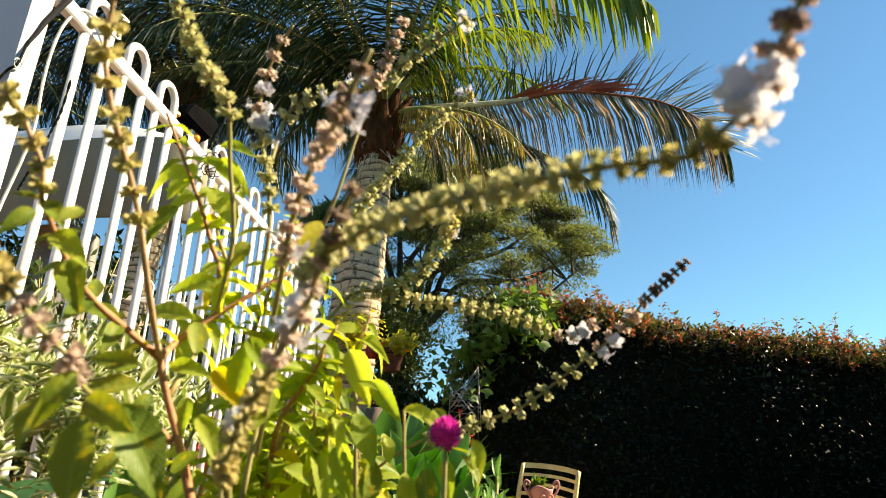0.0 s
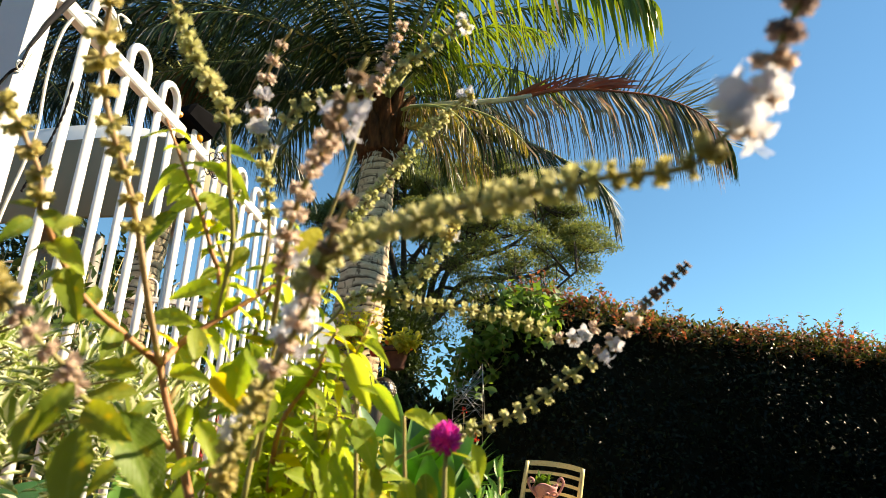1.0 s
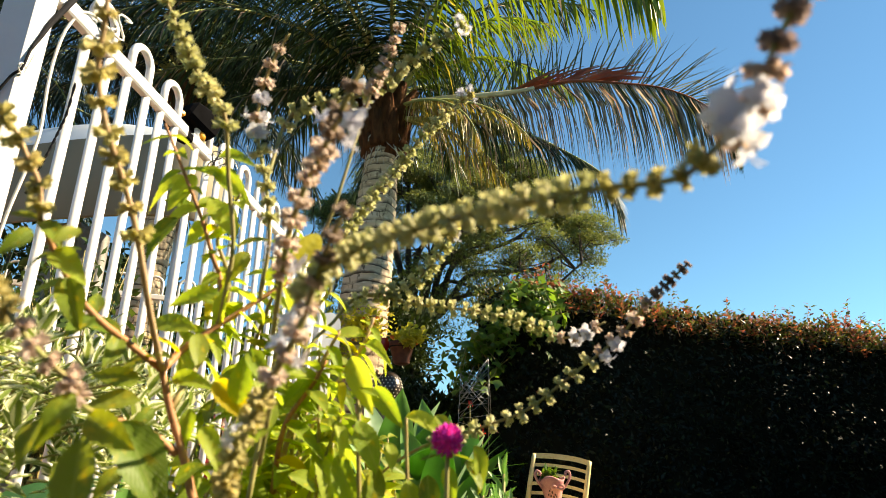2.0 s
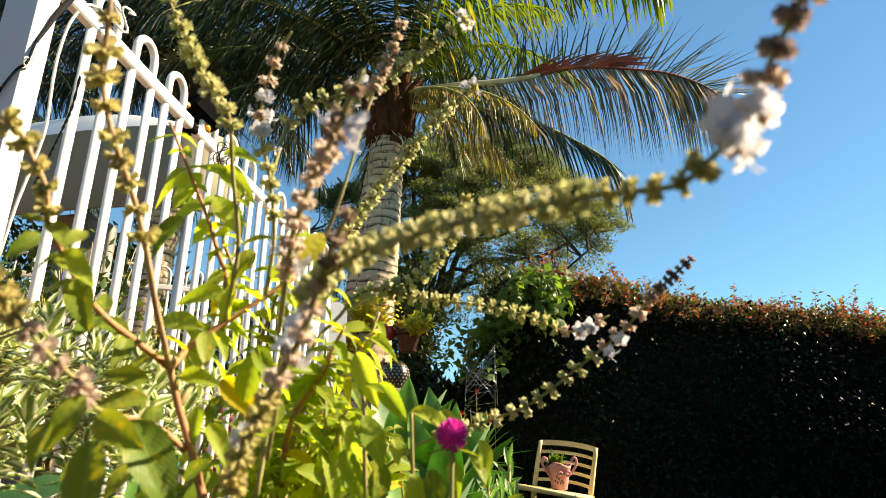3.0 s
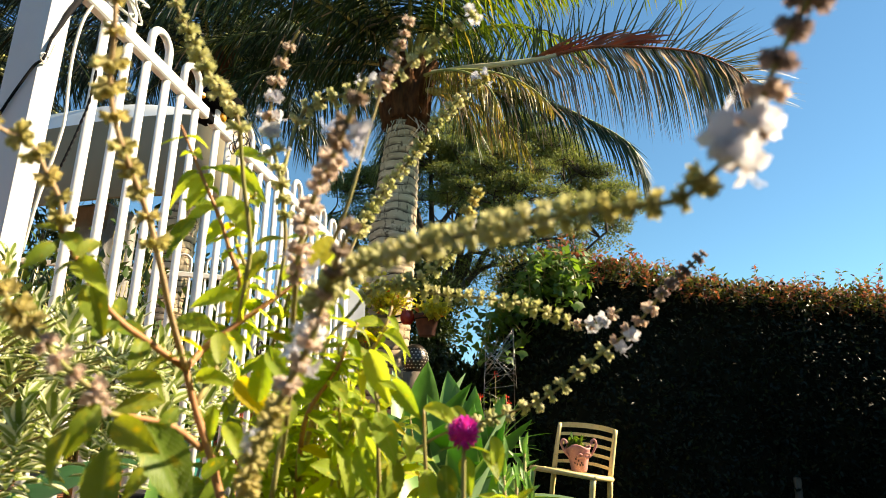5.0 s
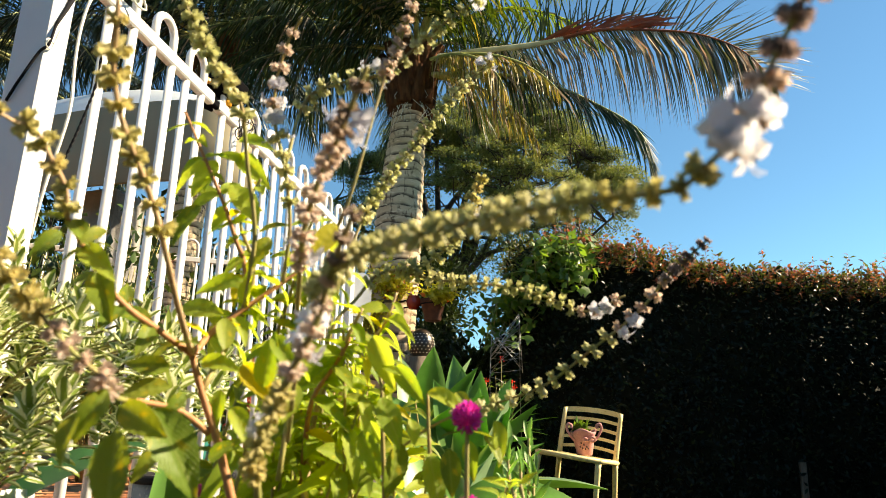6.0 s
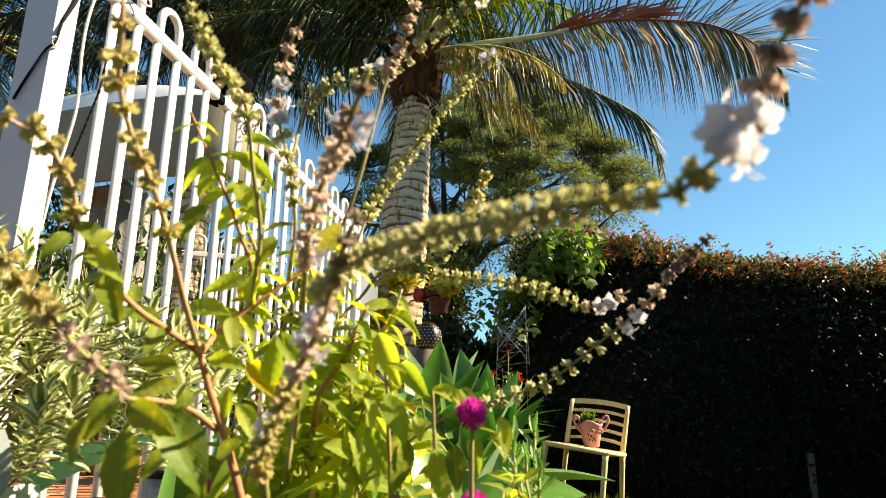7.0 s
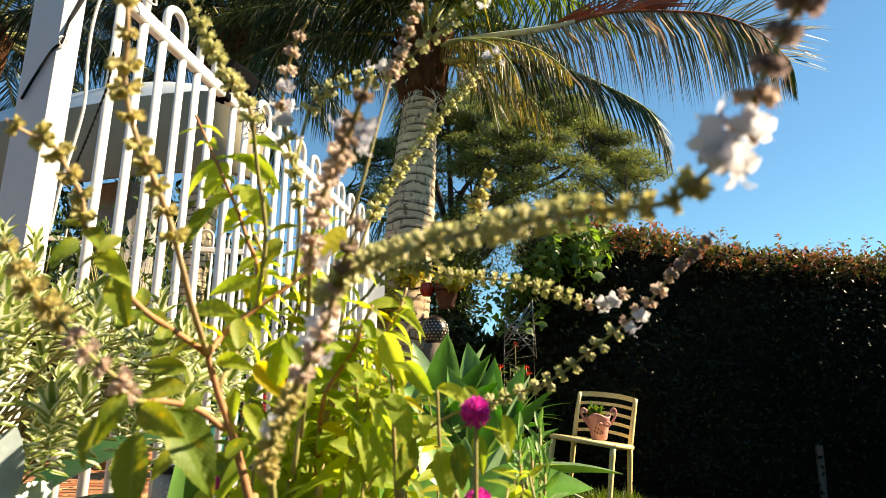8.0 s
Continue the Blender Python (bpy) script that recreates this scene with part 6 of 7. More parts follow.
def build_basil():
    b = thing("flowering_basil", "flowering bush basil with pale flower spikes and yellowing leaves", "herb", BASIL_AT)
    main, run = stem(b, "main_stem", [(-0.11, 0.45, -0.01), (-0.113, 0.45, 0.3), (-0.12, 0.44, 0.582), (-0.122, 0.43, 0.611), (-0.135, 0.425, 0.652), (-0.146, 0.42, 0.681), (-0.153, 0.415, 0.705)], 0.0037, 0.0021, "stem_brown")
    _, left = stem(b, "branch", [(-0.153, 0.415, 0.705), (-0.166, 0.39, 0.718), (-0.173, 0.37, 0.726), (-0.182, 0.36, 0.737), (-0.184, 0.34, 0.75), (-0.181, 0.31, 0.766)], 0.0024, 0.0013, "stem_brown")
    _, low = stem(b, "branch", [(-0.14, 0.425, 0.655), (-0.154, 0.41, 0.668), (-0.167, 0.39, 0.673), (-0.15, 0.34, 0.672)], 0.0026, 0.0014, "stem_brown")
    _, right = stem(b, "branch", [(-0.153, 0.415, 0.705), (-0.146, 0.43, 0.723), (-0.13, 0.44, 0.74), (-0.107, 0.45, 0.761), (-0.089, 0.46, 0.778)], 0.0026, 0.0014, "stem_brown")
    _, up = stem(b, "branch", [(-0.13, 0.44, 0.74), (-0.137, 0.45, 0.775), (-0.143, 0.445, 0.791), (-0.151, 0.44, 0.814), (-0.166, 0.43, 0.849), (-0.182, 0.42, 0.885)], 0.0022, 0.0010, "stem_brown")
    _, two = stem(b, "branch", [(-0.115, 0.46, 0.2), (-0.129, 0.6, 0.5), (-0.116, 0.57, 0.604), (-0.11, 0.55, 0.647), (-0.101, 0.533, 0.682), (-0.081, 0.53, 0.713), (-0.072, 0.53, 0.732)], 0.0034, 0.0014, "stem_brown")
    _, three = stem(b, "branch", [(-0.115, 0.46, 0.15), (-0.103, 0.58, 0.5), (-0.103, 0.58, 0.603), (-0.097, 0.57, 0.647), (-0.083, 0.57, 0.666)], 0.0034, 0.0018, "stem_green")
    shoots = []
    for pts in ([(-0.12, 0.47, 0.60), (-0.129, 0.5, 0.706), (-0.122, 0.5, 0.742), (-0.109, 0.49, 0.778), (-0.101, 0.48, 0.804), (-0.09, 0.47, 0.824)],
                [(-0.146, 0.42, 0.681), (-0.138, 0.46, 0.743), (-0.134, 0.46, 0.776), (-0.143, 0.45, 0.805), (-0.14, 0.45, 0.824), (-0.127, 0.44, 0.838)],
                [(-0.115, 0.5, 0.62), (-0.103, 0.5, 0.742), (-0.085, 0.5, 0.761), (-0.067, 0.5, 0.784), (-0.084, 0.49, 0.796)]):
        shoots.append(stem(b, "branch", pts, 0.0022, 0.0010, "stem_green")[1])
    for pts in ([(-0.115, 0.47, 0.1), (-0.112, 0.55, 0.45), (-0.11, 0.56, 0.595), (-0.109, 0.56, 0.642), (-0.099, 0.55, 0.685), (-0.079, 0.54, 0.728), (-0.063, 0.53, 0.756)],
                [(-0.11, 0.47, 0.1), (-0.11, 0.59, 0.45), (-0.108, 0.6, 0.591), (-0.106, 0.6, 0.651), (-0.086, 0.6, 0.703), (-0.054, 0.6, 0.756), (-0.044, 0.6, 0.784)]):
        shoots.append(stem(b, "branch", pts, 0.0042, 0.0013, "stem_pale")[1])
    G, T, B = "green", "tan", "brown"
    spike(b, [(-0.153, 0.415, 0.705), (-0.145, 0.37, 0.731), (-0.142, 0.335, 0.765), (-0.144, 0.32, 0.784), (-0.141, 0.285, 0.804), (-0.142, 0.27, 0.828), (-0.131, 0.25, 0.844), (-0.128, 0.24, 0.865)], 0.0022, 0.0010, 0.42, 0.0150, 0.0135, ((1.1, T),), mat="stem_pale")
    spike(b, [(-0.181, 0.31, 0.766), (-0.178, 0.3, 0.779), (-0.181, 0.29, 0.791), (-0.185, 0.28, 0.803), (-0.19, 0.27, 0.803), (-0.195, 0.26, 0.806)], 0.0014, 0.0008, 0.1, 0.012, 0.013, ((1.1, T),), mat="stem_pale")
    spike(b, [(-0.15, 0.34, 0.672), (-0.136, 0.30, 0.673), (-0.133, 0.285, 0.68), (-0.144, 0.275, 0.692), (-0.16, 0.27, 0.71), (-0.173, 0.265, 0.725), (-0.185, 0.26, 0.746)], 0.0014, 0.0008, 0.35, 0.0105, 0.0120, ((0.62, B), (1.1, T)))
    spike(b, [(-0.13, 0.44, 0.74), (-0.12, 0.42, 0.788), (-0.122, 0.4, 0.832), (-0.121, 0.375, 0.867), (-0.135, 0.37, 0.886), (-0.147, 0.365, 0.907), (-0.155, 0.36, 0.924), (-0.163, 0.35, 0.943)], 0.0018, 0.0009, 0.58, 0.0095, 0.0135, ((1.1, G),))
    spike(b, [(-0.107, 0.45, 0.761), (-0.102, 0.44, 0.802), (-0.106, 0.43, 0.843), (-0.114, 0.42, 0.88), (-0.11, 0.41, 0.907), (-0.101, 0.4, 0.928), (-0.089, 0.39, 0.942)], 0.0017, 0.0009, 0.30, 0.0125, 0.012, ((0.66, G), (1.1, B)), ((0.52, 0.76),), 0.0085)
    spike(b, [(-0.092, 0.44, 0.734), (-0.062, 0.34, 0.753), (-0.056, 0.325, 0.767), (-0.047, 0.31, 0.783), (-0.036, 0.29, 0.79), (-0.025, 0.27, 0.797), (-0.016, 0.255, 0.807), (-0.011, 0.25, 0.816)], 0.0018, 0.0012, 0.42, 0.0130, 0.0128, ((0.80, B), (1.1, "umber")), ((0.44, 0.52), (0.84, 0.90)), 0.0105, per=2)
    spike(b, [(-0.089, 0.46, 0.4), (-0.08, 0.36, 0.61), (-0.076, 0.33, 0.641), (-0.062, 0.31, 0.664), (-0.049, 0.295, 0.685), (-0.037, 0.285, 0.703), (-0.028, 0.27, 0.722), (-0.02, 0.255, 0.734), (-0.012, 0.244, 0.746)], 0.0024, 0.0010, 0.62, 0.0122, 0.0108, ((0.78, T), (0.93, B), (1.1, "umber")), ((0.70, 0.73), (0.80, 0.855)), 0.0100, per=2)
    spike(b, [(-0.092, 0.44, 0.65), (-0.045, 0.3, 0.713), (-0.012, 0.26, 0.731), (0.018, 0.235, 0.733), (0.05, 0.215, 0.734), (0.078, 0.2, 0.734), (0.1, 0.19, 0.733), (0.109, 0.185, 0.739)], 0.0015, 0.0010, 0.50, 0.0089, 0.0128, ((0.90, G), (1.1, T)), taper=0.85, narrow=0.2)
    spike(b, [(0.108, 0.186, 0.738), (0.12, 0.178, 0.75), (0.125, 0.172, 0.764), (0.132, 0.168, 0.778), (0.138, 0.165, 0.789), (0.143, 0.163, 0.80)], 0.0010, 0.0008, 0.0, 0.0098, 0.0112, ((0.10, T), (0.5, B), (1.1, "mauve")), ((0.06, 0.34),), 0.0115, per=4, taper=1.0)
    spike(b, [(-0.11, 0.62, 0.5), (-0.077, 0.6, 0.597), (-0.037, 0.57, 0.638), (0.005, 0.54, 0.665), (0.052, 0.52, 0.68), (0.087, 0.51, 0.693), (0.122, 0.5, 0.719), (0.155, 0.485, 0.745), (0.174, 0.47, 0.768), (0.201, 0.455, 0.793)], 0.0013, 0.0009, 0.50, 0.0125, 0.0122, ((0.80, G), (0.93, B), (1.1, "mauve")), ((0.79, 0.84),), 0.0100, per=2)
    spike(b, [(0.166, 0.478, 0.757), (0.174, 0.47, 0.768), (0.187, 0.462, 0.780), (0.201, 0.455, 0.793)], 0.0009, 0.0006, 0.30, 0.0056, 0.0078, ((1.1, "mauve"),))
    spike(b, [(-0.11, 0.6, 0.62), (-0.096, 0.55, 0.729), (-0.074, 0.56, 0.771), (-0.051, 0.57, 0.797), (0.002, 0.57, 0.789), (0.054, 0.57, 0.784), (0.094, 0.56, 0.772), (0.128, 0.56, 0.759), (0.161, 0.55, 0.771)], 0.0018, 0.0009, 0.44, 0.0105, 0.0128, ((0.90, G), (1.1, B)), ((0.92, 0.96),), 0.0100, per=2)
    spike(b, [(-0.051, 0.57, 0.797), (-0.013, 0.57, 0.805), (0.013, 0.57, 0.831), (0.026, 0.57, 0.859), (0.039, 0.57, 0.891)], 0.0015, 0.0008, 0.12, 0.0110, 0.0140, ((0.68, G), (1.1, T)), ((0.72, 0.82),), 0.011, per=1)
    spike(b, [(-0.11, 0.6, 0.62), (-0.109, 0.6, 0.735), (-0.09, 0.6, 0.83), (-0.067, 0.62, 0.899), (-0.036, 0.63, 0.947), (-0.009, 0.63, 0.989), (0.019, 0.635, 1.025), (0.051, 0.64, 1.058)], 0.0018, 0.0009, 0.50, 0.0115, 0.0140, ((0.97, G), (1.1, T)), ((0.955, 1.0),), 0.0095, per=3)
    spike(b, [(-0.106, 0.43, 0.843), (-0.097, 0.44, 0.903), (-0.068, 0.44, 0.918), (-0.037, 0.44, 0.925), (-0.014, 0.43, 0.938), (0.008, 0.43, 0.959), (0.039, 0.42, 0.977)], 0.0015, 0.0008, 0.25, 0.0115, 0.0125, ((1.1, G),), ((0.5, 0.56), (0.96, 1.0)), 0.0095)
    spike(b, [(-0.07, 0.44, 0.79), (-0.052, 0.42, 0.824), (-0.033, 0.42, 0.909), (-0.02, 0.41, 0.935), (-0.01, 0.4, 0.959)], 0.0014, 0.0008, 0.72, 0.0085, 0.0115, ((1.1, B),))
    def single(shapes, p, q, turn=0.3):
        """One leaf from its foot p to its tip q."""
        p, q = Vector(p), Vector(q)
        face = Vector((turn + random.uniform(-0.4, 0.4), -0.8, random.uniform(0.1, 0.7)))
        part("leaf", random.choice(shapes), b, placed(p - BASIL_AT, q - p, face, (q - p).length))

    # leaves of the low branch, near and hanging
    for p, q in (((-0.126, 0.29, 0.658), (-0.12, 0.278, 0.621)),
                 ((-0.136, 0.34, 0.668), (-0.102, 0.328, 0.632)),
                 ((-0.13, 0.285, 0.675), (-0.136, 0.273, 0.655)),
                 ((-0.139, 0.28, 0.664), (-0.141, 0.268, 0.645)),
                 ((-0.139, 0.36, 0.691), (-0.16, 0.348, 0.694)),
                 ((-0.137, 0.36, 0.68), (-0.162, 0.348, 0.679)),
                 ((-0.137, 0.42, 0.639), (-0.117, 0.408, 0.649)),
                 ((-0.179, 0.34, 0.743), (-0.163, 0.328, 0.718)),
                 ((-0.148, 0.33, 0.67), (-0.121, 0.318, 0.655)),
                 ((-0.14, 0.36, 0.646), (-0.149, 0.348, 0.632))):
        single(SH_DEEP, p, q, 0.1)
    # leaves of the middle of the bush
    for p, q in (((-0.117, 0.4, 0.751), (-0.144, 0.388, 0.747)),
                 ((-0.148, 0.42, 0.7), (-0.123, 0.408, 0.701)),
                 ((-0.138, 0.43, 0.683), (-0.133, 0.418, 0.66)),
                 ((-0.129, 0.43, 0.671), (-0.109, 0.418, 0.653)),
                 ((-0.098, 0.4, 0.683), (-0.093, 0.388, 0.714)),
                 ((-0.094, 0.4, 0.716), (-0.078, 0.388, 0.698)),
                 ((-0.116, 0.41, 0.698), (-0.093, 0.398, 0.677)),
                 ((-0.172, 0.43, 0.74), (-0.136, 0.418, 0.735)),
                 ((-0.077, 0.4, 0.685), (-0.075, 0.388, 0.664)),
                 ((-0.184, 0.33, 0.755), (-0.159, 0.318, 0.742))):
        single(SH_BASIL, p, q)
    # leaves of the upper shoots
    for p, q in (((-0.148, 0.44, 0.834), (-0.12, 0.428, 0.802)),
                 ((-0.172, 0.45, 0.855), (-0.2, 0.438, 0.841)),
                 ((-0.163, 0.44, 0.854), (-0.172, 0.428, 0.823)),
                 ((-0.151, 0.45, 0.874), (-0.125, 0.438, 0.873)),
                 ((-0.151, 0.45, 0.862), (-0.125, 0.438, 0.841)),
                 ((-0.048, 0.36, 0.777), (-0.058, 0.348, 0.752)),
                 ((-0.095, 0.42, 0.766), (-0.075, 0.408, 0.778)),
                 ((-0.161, 0.45, 0.829), (-0.182, 0.438, 0.834)),
                 ((-0.144, 0.45, 0.855), (-0.162, 0.438, 0.864))):
        single(SH_BASIL, p, q)
    # leaves of the shaded side of the bush, their shade in the deeper leaf colour
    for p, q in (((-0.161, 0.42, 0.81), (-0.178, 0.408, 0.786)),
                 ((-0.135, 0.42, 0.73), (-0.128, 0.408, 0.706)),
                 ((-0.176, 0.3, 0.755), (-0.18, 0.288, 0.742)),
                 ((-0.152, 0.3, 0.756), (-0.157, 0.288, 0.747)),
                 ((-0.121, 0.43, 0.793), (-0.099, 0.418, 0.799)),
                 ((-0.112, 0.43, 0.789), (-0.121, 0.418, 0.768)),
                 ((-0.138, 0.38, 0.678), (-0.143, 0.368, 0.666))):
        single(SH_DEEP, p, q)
    # a leafy low side of the bush, in front of the agaves
    for pts in ([(-0.05, 0.5, 0.05), (-0.03, 0.5, 0.558), (-0.032, 0.49, 0.604), (-0.034, 0.482, 0.646), (-0.036, 0.482, 0.683), (-0.043, 0.482, 0.725)],
                [(-0.02, 0.5, 0.05), (0.011, 0.5, 0.559), (0.004, 0.49, 0.604), (-0.0, 0.482, 0.644), (-0.002, 0.482, 0.684)]):
        stem(b, "branch", pts, 0.0026, 0.0011, "stem_green")
    for p, q in (((-0.036, 0.48, 0.681), (-0.018, 0.468, 0.647)),
                 ((-0.002, 0.48, 0.684), (0.027, 0.468, 0.679)),
                 ((-0.044, 0.48, 0.726), (-0.028, 0.468, 0.691)),
                 ((-0.026, 0.48, 0.704), (-0.007, 0.468, 0.681)),
                 ((0.0, 0.48, 0.642), (0.011, 0.468, 0.605)),
                 ((-0.05, 0.48, 0.657), (-0.033, 0.468, 0.626)),
                 ((-0.051, 0.48, 0.679), (-0.04, 0.468, 0.659)),
                 ((-0.014, 0.48, 0.666), (-0.007, 0.468, 0.649)),
                 ((0.027, 0.48, 0.651), (0.033, 0.468, 0.629)),
                 ((0.047, 0.48, 0.665), (0.055, 0.468, 0.642)),
                 ((-0.036, 0.48, 0.704), (-0.02, 0.468, 0.698))):
        single(SH_BASIL, p, q)
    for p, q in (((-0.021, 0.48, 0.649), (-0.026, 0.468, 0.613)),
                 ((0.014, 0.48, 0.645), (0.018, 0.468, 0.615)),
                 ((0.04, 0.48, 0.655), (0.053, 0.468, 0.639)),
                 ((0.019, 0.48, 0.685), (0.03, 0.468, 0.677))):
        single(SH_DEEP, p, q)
    # pairs of leaves along the stems
    for r, n0, n1, step, size, shapes in ((left, 0.1, 1.0, 0.022, 0.024, SH_DEEP), (right, 0.15, 1.0, 0.012, 0.026, SH_BASIL), (up, 0.1, 1.0, 0.013, 0.022, SH_BASIL),
                                          (two, 0.45, 1.0, 0.016, 0.042, SH_SLIM), (three, 0.5, 1.0, 0.016, 0.045, SH_SLIM), 
                                          (shoots[0], 0.3, 1.0, 0.008, 0.023, SH_BASIL), (shoots[1], 0.25, 1.0, 0.008, 0.022, SH_BASIL), (shoots[2], 0.4, 1.0, 0.008, 0.024, SH_BASIL),
                                          (shoots[3], 0.72, 1.0, 0.010, 0.036, SH_SLIM), (shoots[4], 0.72, 1.0, 0.010, 0.040, SH_SLIM)):
        for k, (p, d, u) in enumerate(along_run(r, step, n0, n1)):
            leaf_pair(b, p, d, size * (1.15 - 0.35 * u), shapes, k * 1.57 + random.uniform(-0.3, 0.3))


def upright_herb(name, label, base, tops, leaf, shapes, mat, seed, group="", pairs=7, category="herb"):
    """A clump of upright leafy stems that grow from one root."""
    rng = random.Random(seed)
    random.seed(seed)
    base = Vector(base)
    t = thing(name, label, category, base, group)
    for top in tops:
        q = Vector(top) - base
        bend = Vector((rng.uniform(-0.03, 0.03), rng.uniform(-0.03, 0.03), 0))
        run = [Vector(w) for w in spline([(q.x * 0.1, q.y * 0.1, -0.01), (q.x * 0.55, q.y * 0.55, q.z * 0.4), (q.x * 0.95 + bend.x, q.y * 0.95 + bend.y, q.z * 0.8), tuple(q)], 6)]
        part("stem", mesh("stem", *tube(run, (0.003, 0.0011), 7), M[mat], True), t)
        n = pairs
        for k in range(n):
            u = 0.55 + 0.45 * (k + rng.uniform(0, 0.9)) / n
            i = min(len(run) - 2, int(u * (len(run) - 1)))
            p = run[i].lerp(run[i + 1], u * (len(run) - 1) - i)
            a0 = k * 1.57 + rng.uniform(-0.6, 0.6)
            for sg in (0, math.pi):
                el = rng.uniform(-1.2, 0.45)
                a = a0 + sg + rng.uniform(-0.4, 0.4)
                d = Vector((math.cos(a) * math.cos(el), math.sin(a) * math.cos(el), math.sin(el)))
                face = Vector((rng.uniform(-0.3, 0.9), rng.uniform(-1.2, 0.1), rng.uniform(0.2, 1.0)))
                part("leaf", rng.choice(shapes), t, placed(p, d, face, leaf * (1.15 - 0.45 * (k / n)) * rng.uniform(0.6, 1.2)))
        leaf_pair(t, run[-1], (run[-1] - run[-2]).normalized(), leaf * 0.45, shapes, rng.uniform(0, 3), 0.0)
    return t


def build_bed():
    rng = random.Random(81)
    for k in range(3):
        tops = []
        cx, cy = ((-0.11, 0.60), (-0.20, 0.66), (-0.12, 0.76))[k]
        for j in range(12):
            x, y = cx + rng.uniform(-0.08, 0.075), cy + rng.uniform(-0.09, 0.12)
            peak = 0.79 - 0.8 * abs(x + 0.09) - 0.02 * rng.random()
            tops.append((x, y, max(0.60, peak) - rng.uniform(0.0, 0.09)))
        upright_herb("leafy_herb", "leafy yellow-green herb with pointed leaves in the bed", (cx, cy, 0), tops, 0.046, SH_SLIM, ("stem_green", "stem_pale", "stem_green")[k], 82 + k, "leafy herbs", 9)
    tops = [(0.03 + rng.uniform(-0.04, 0.04), 0.52 + rng.uniform(-0.05, 0.08), 0.63 - 0.07 * rng.random()) for j in range(7)]
    g = upright_herb("globe_amaranth", "globe amaranth with round magenta flower heads", (0.02, 0.52, 0), tops, 0.038, SH_SLIM + SH_BASIL, "stem_green", 91, "", 6, "flower")
    bracts = np.random.default_rng(92)
    n = 300
    k = np.arange(n)
    ph = np.arccos(1 - 2 * (k + 0.5) / n)
    th = k * 2.39996
    d = np.stack([np.sin(ph) * np.cos(th), np.sin(ph) * np.sin(th), np.cos(ph)], 1)
    along = d + np.array([0, 0, 0.35]) + bracts.normal(0, 0.12, d.shape)
    head = cloud("flower_head", ([(0, 0, 0), (-0.16, 0.6, 0.05), (0.16, 0.6, 0.05), (0, 1, 0)], [(0, 2, 1), (1, 2, 3)]), poses_of(d * 0.0065, along, bracts.normal(0, 1, d.shape), bracts.uniform(0.0045, 0.0062, n)), M["magenta"])
    core = mesh("core", *lathe([(0.0, -0.0075), (0.005, -0.0055), (0.0075, 0), (0.005, 0.0055), (0.0, 0.0075)], 12), M["magenta"], True)
    for (x, y, z), s in (((0.028, 0.454, 0.667), 1.0), ((0.029, 0.47, 0.605), 0.95), ((-0.222, 0.62, 0.60), 0.9)):
        at = Vector((x, y, z)) - Vector((0.02, 0.52, 0))
        st = part("flower_stalk", mesh("flower_stalk", *tube(spline([(0, 0, 0.0), (at.x * 0.6, at.y * 0.7, z * 0.6), (at.x * 0.93, at.y * 0.98, z - 0.05), (at.x, at.y, z - 0.008)], 5), (0.0025, 0.0013), 7), M["stem_green"], True), g)
        part("flower_head", head, st, Matrix.Translation(at) @ Matrix.Scale(s, 4), "round magenta flower head")
        part("flower_core", core, st, Matrix.Translation(at) @ Matrix.Scale(s, 4))
        for e in (-1, 1):
            part("bract_leaf", SH_SLIM[0], st, placed(at - Vector((0, 0, 0.009)), (e, -0.2, -0.1), (0, 0, 1), 0.018 * s))


def build_buds():
    """Upright stems that end in bunches of pale pointed bud leaves."""
    rng = random.Random(97)
    base = Vector((0.08, 0.86, 0))
    t = thing("budding_herb", "pale green upright herb with pointed bud leaves", "herb", base)
    for x, y, z in ((0.066, 0.80, 0.634), (0.082, 0.82, 0.618), (0.094, 0.84, 0.648), (0.076, 0.86, 0.595), (0.098, 0.83, 0.604)):
        q = Vector((x, y, z)) - base
        part("stem", mesh("stem", *tube(spline([(q.x * 0.2, q.y * 0.2, -0.01), (q.x * 0.5, q.y * 0.5, q.z * 0.6), tuple(q)], 5), (0.0035, 0.002), 7), M["stem_green"], True), t)
        for k in range(11):
            a, el = k * 2.4 + rng.uniform(-0.2, 0.2), 1.45 - 0.11 * k
            d = Vector((math.cos(a) * math.cos(el), math.sin(a) * math.cos(el), math.sin(el)))
            part("leaf", rng.choice(SH_BUD), t, placed(q - Vector((0, 0, 0.006 * k)), d, (rng.uniform(-0.2, 0.5), -0.5, 0.8), rng.uniform(0.022, 0.038)))


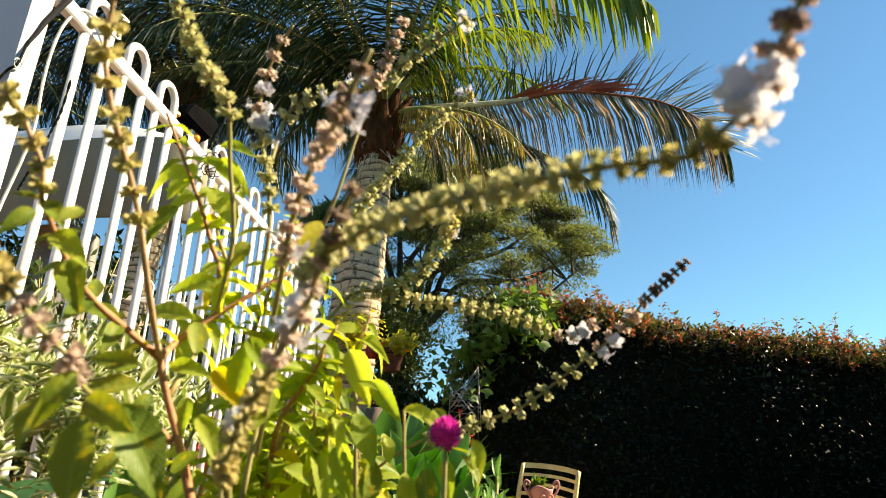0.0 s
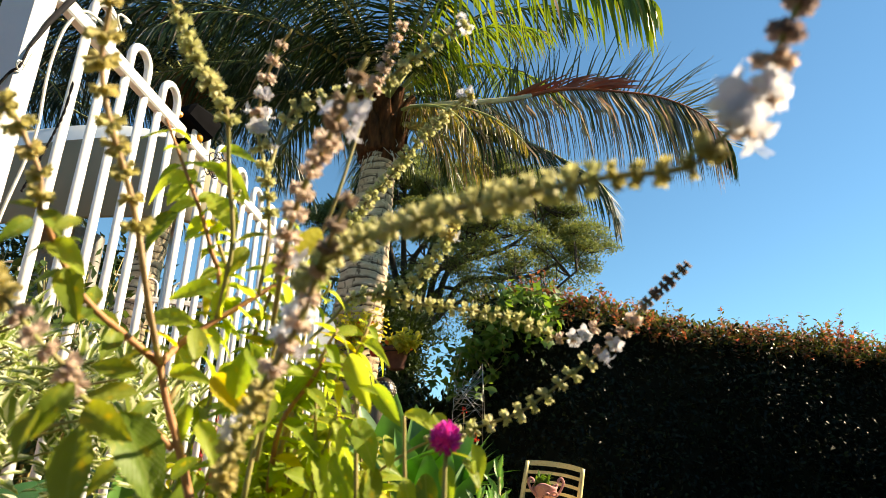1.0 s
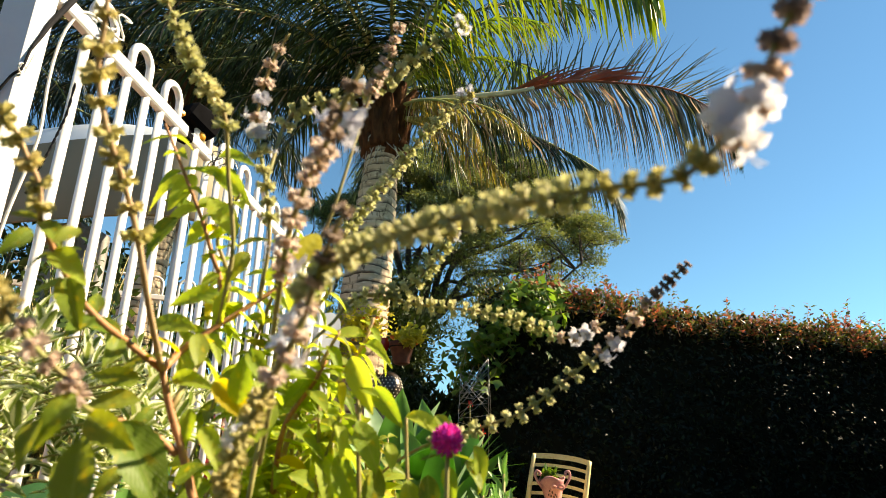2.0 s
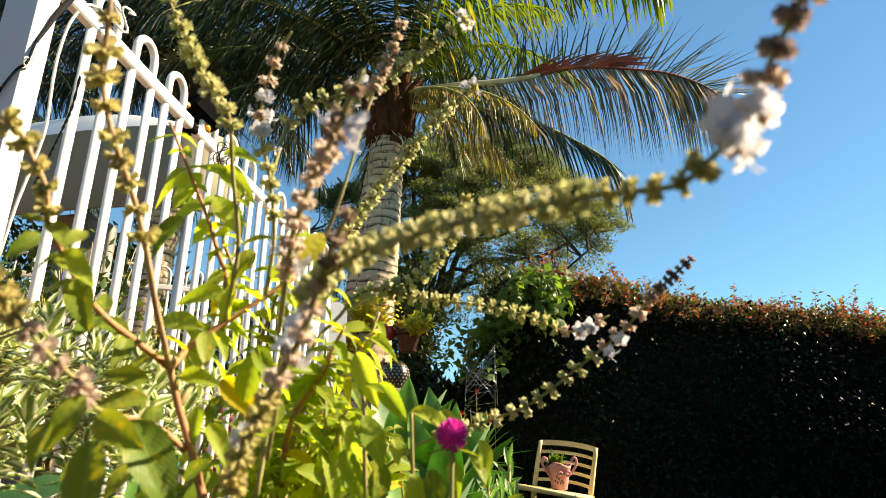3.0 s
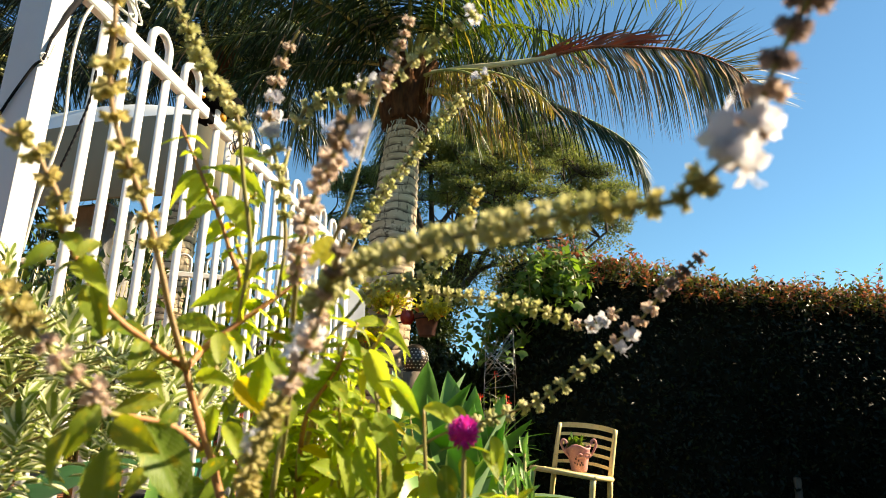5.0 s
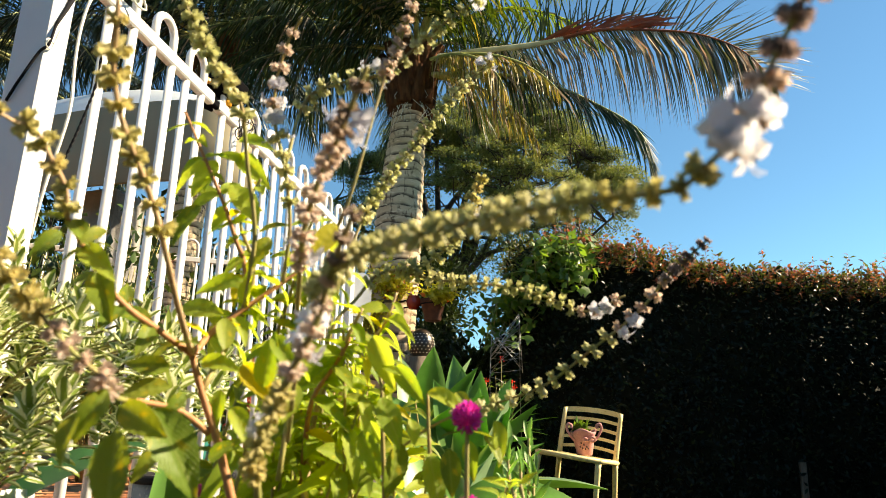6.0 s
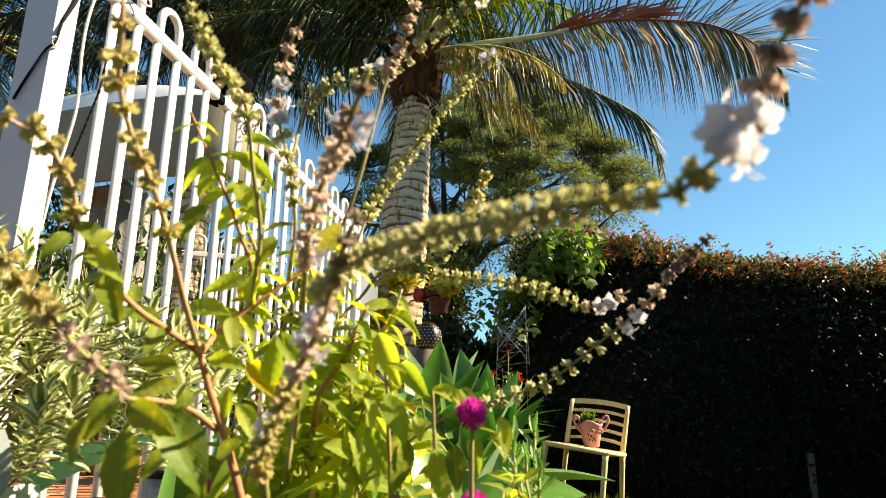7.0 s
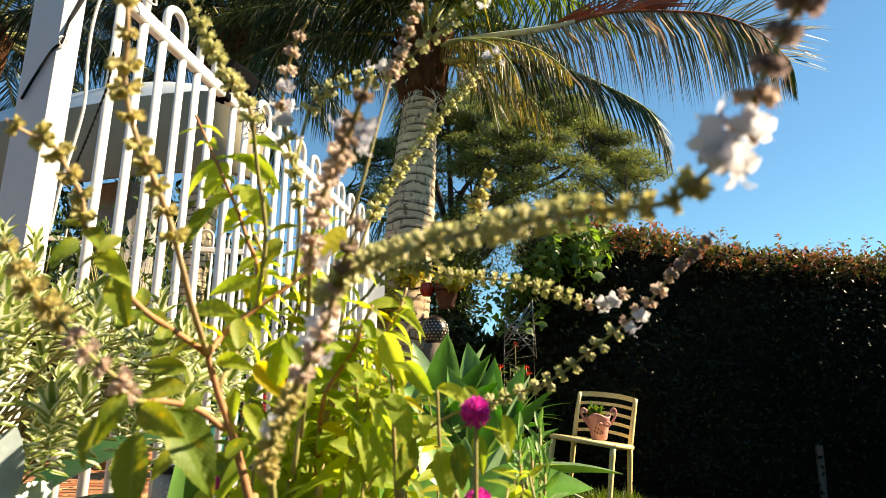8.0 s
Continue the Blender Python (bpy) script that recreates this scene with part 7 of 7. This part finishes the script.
def build_variegated():
    rng = random.Random(95)
    for base, x0, x1, high in (((-0.72, 0.78, 0), -0.64, -0.42, 0.30), ((-0.66, 0.72, 0), -0.48, -0.25, 0.22)):
        base = Vector(base)
        v = thing("variegated_plant", "white and green variegated leafy plant in front of the fence", "plant", base, "variegated plants")
        for j in range(38):
            u = rng.random()
            h = Vector((x0 + (x1 - x0) * u, 0.64 + rng.uniform(-0.08, 0.2), 0.645 + high * (1 - 0.6 * u) * rng.random() ** 0.7))
            q = h - base
            part("stem", mesh("stem", *tube(spline([(0.02 * (j % 5), 0.015 * (j % 4), -0.01), (q.x * 0.15, q.y * 0.15, q.z * 0.6), (q.x * 0.6, q.y * 0.6, q.z * 0.93), tuple(q)], 4), (0.0022, 0.0012), 6), M["stem_green"], True), v)
            for k in range(22):
                a = k * 2.4 + rng.uniform(-0.3, 0.3)
                el = 1.3 - 1.5 * k / 22
                d = Vector((math.cos(a) * math.cos(el), math.sin(a) * math.cos(el), math.sin(el)))
                part("leaf", rng.choice(SH_VARIEG), v, placed(q - Vector((0, 0, 0.003 * k)), d, (rng.uniform(-0.3, 0.5), rng.uniform(-0.6, 0.2), 1), rng.uniform(0.017, 0.031)))
    at, r, h = Vector((-0.515, 1.22, 0)), 0.082, 0.565
    m = pot("mosaic_pot", "tall grey pot set with mosaic tiles beside the fence foot", at, r, h, M["pot_grey"])
    part("rim", mesh("rim", *tube([(r * 1.03 * math.cos(a), r * 1.03 * math.sin(a), h) for a in np.linspace(0, 2 * math.pi, 29)], 0.008, 8, False), M["cable"], True), m, None, "dark rim")
    tile = mesh("tile", *box(0.031, 0.006, 0.036, 0.002), M["mosaic"])
    for j in range(8):
        z = 0.44 - 0.040 * j
        rr = r * (0.72 + 0.21 * (z - 0.01) / (0.8 * h - 0.01))
        for k in range(14):
            a = 2 * math.pi * (k + 0.5 * (j % 2)) / 14
            part("tile", tile, m, Matrix.Translation((rr * math.cos(a), rr * math.sin(a), z)) @ Matrix.Rotation(a + math.pi / 2 + rng.uniform(-0.04, 0.04), 4, "Z"))


build_ground()
build_shade_walls()
build_grass()
build_bed_soil()
build_fence()
build_far_fence()
terrace, terrace_m = build_terrace()
build_canopy()
build_hedge()
build_palms()
build_tree()
build_backdrop()
build_vine()
build_terrace_things()
build_chair()
build_pink_pot()
build_trunk_pots()
build_agaves()
build_variegated()
build_bed()
build_buds()
build_basil()
build_pavers(terrace, terrace_m)
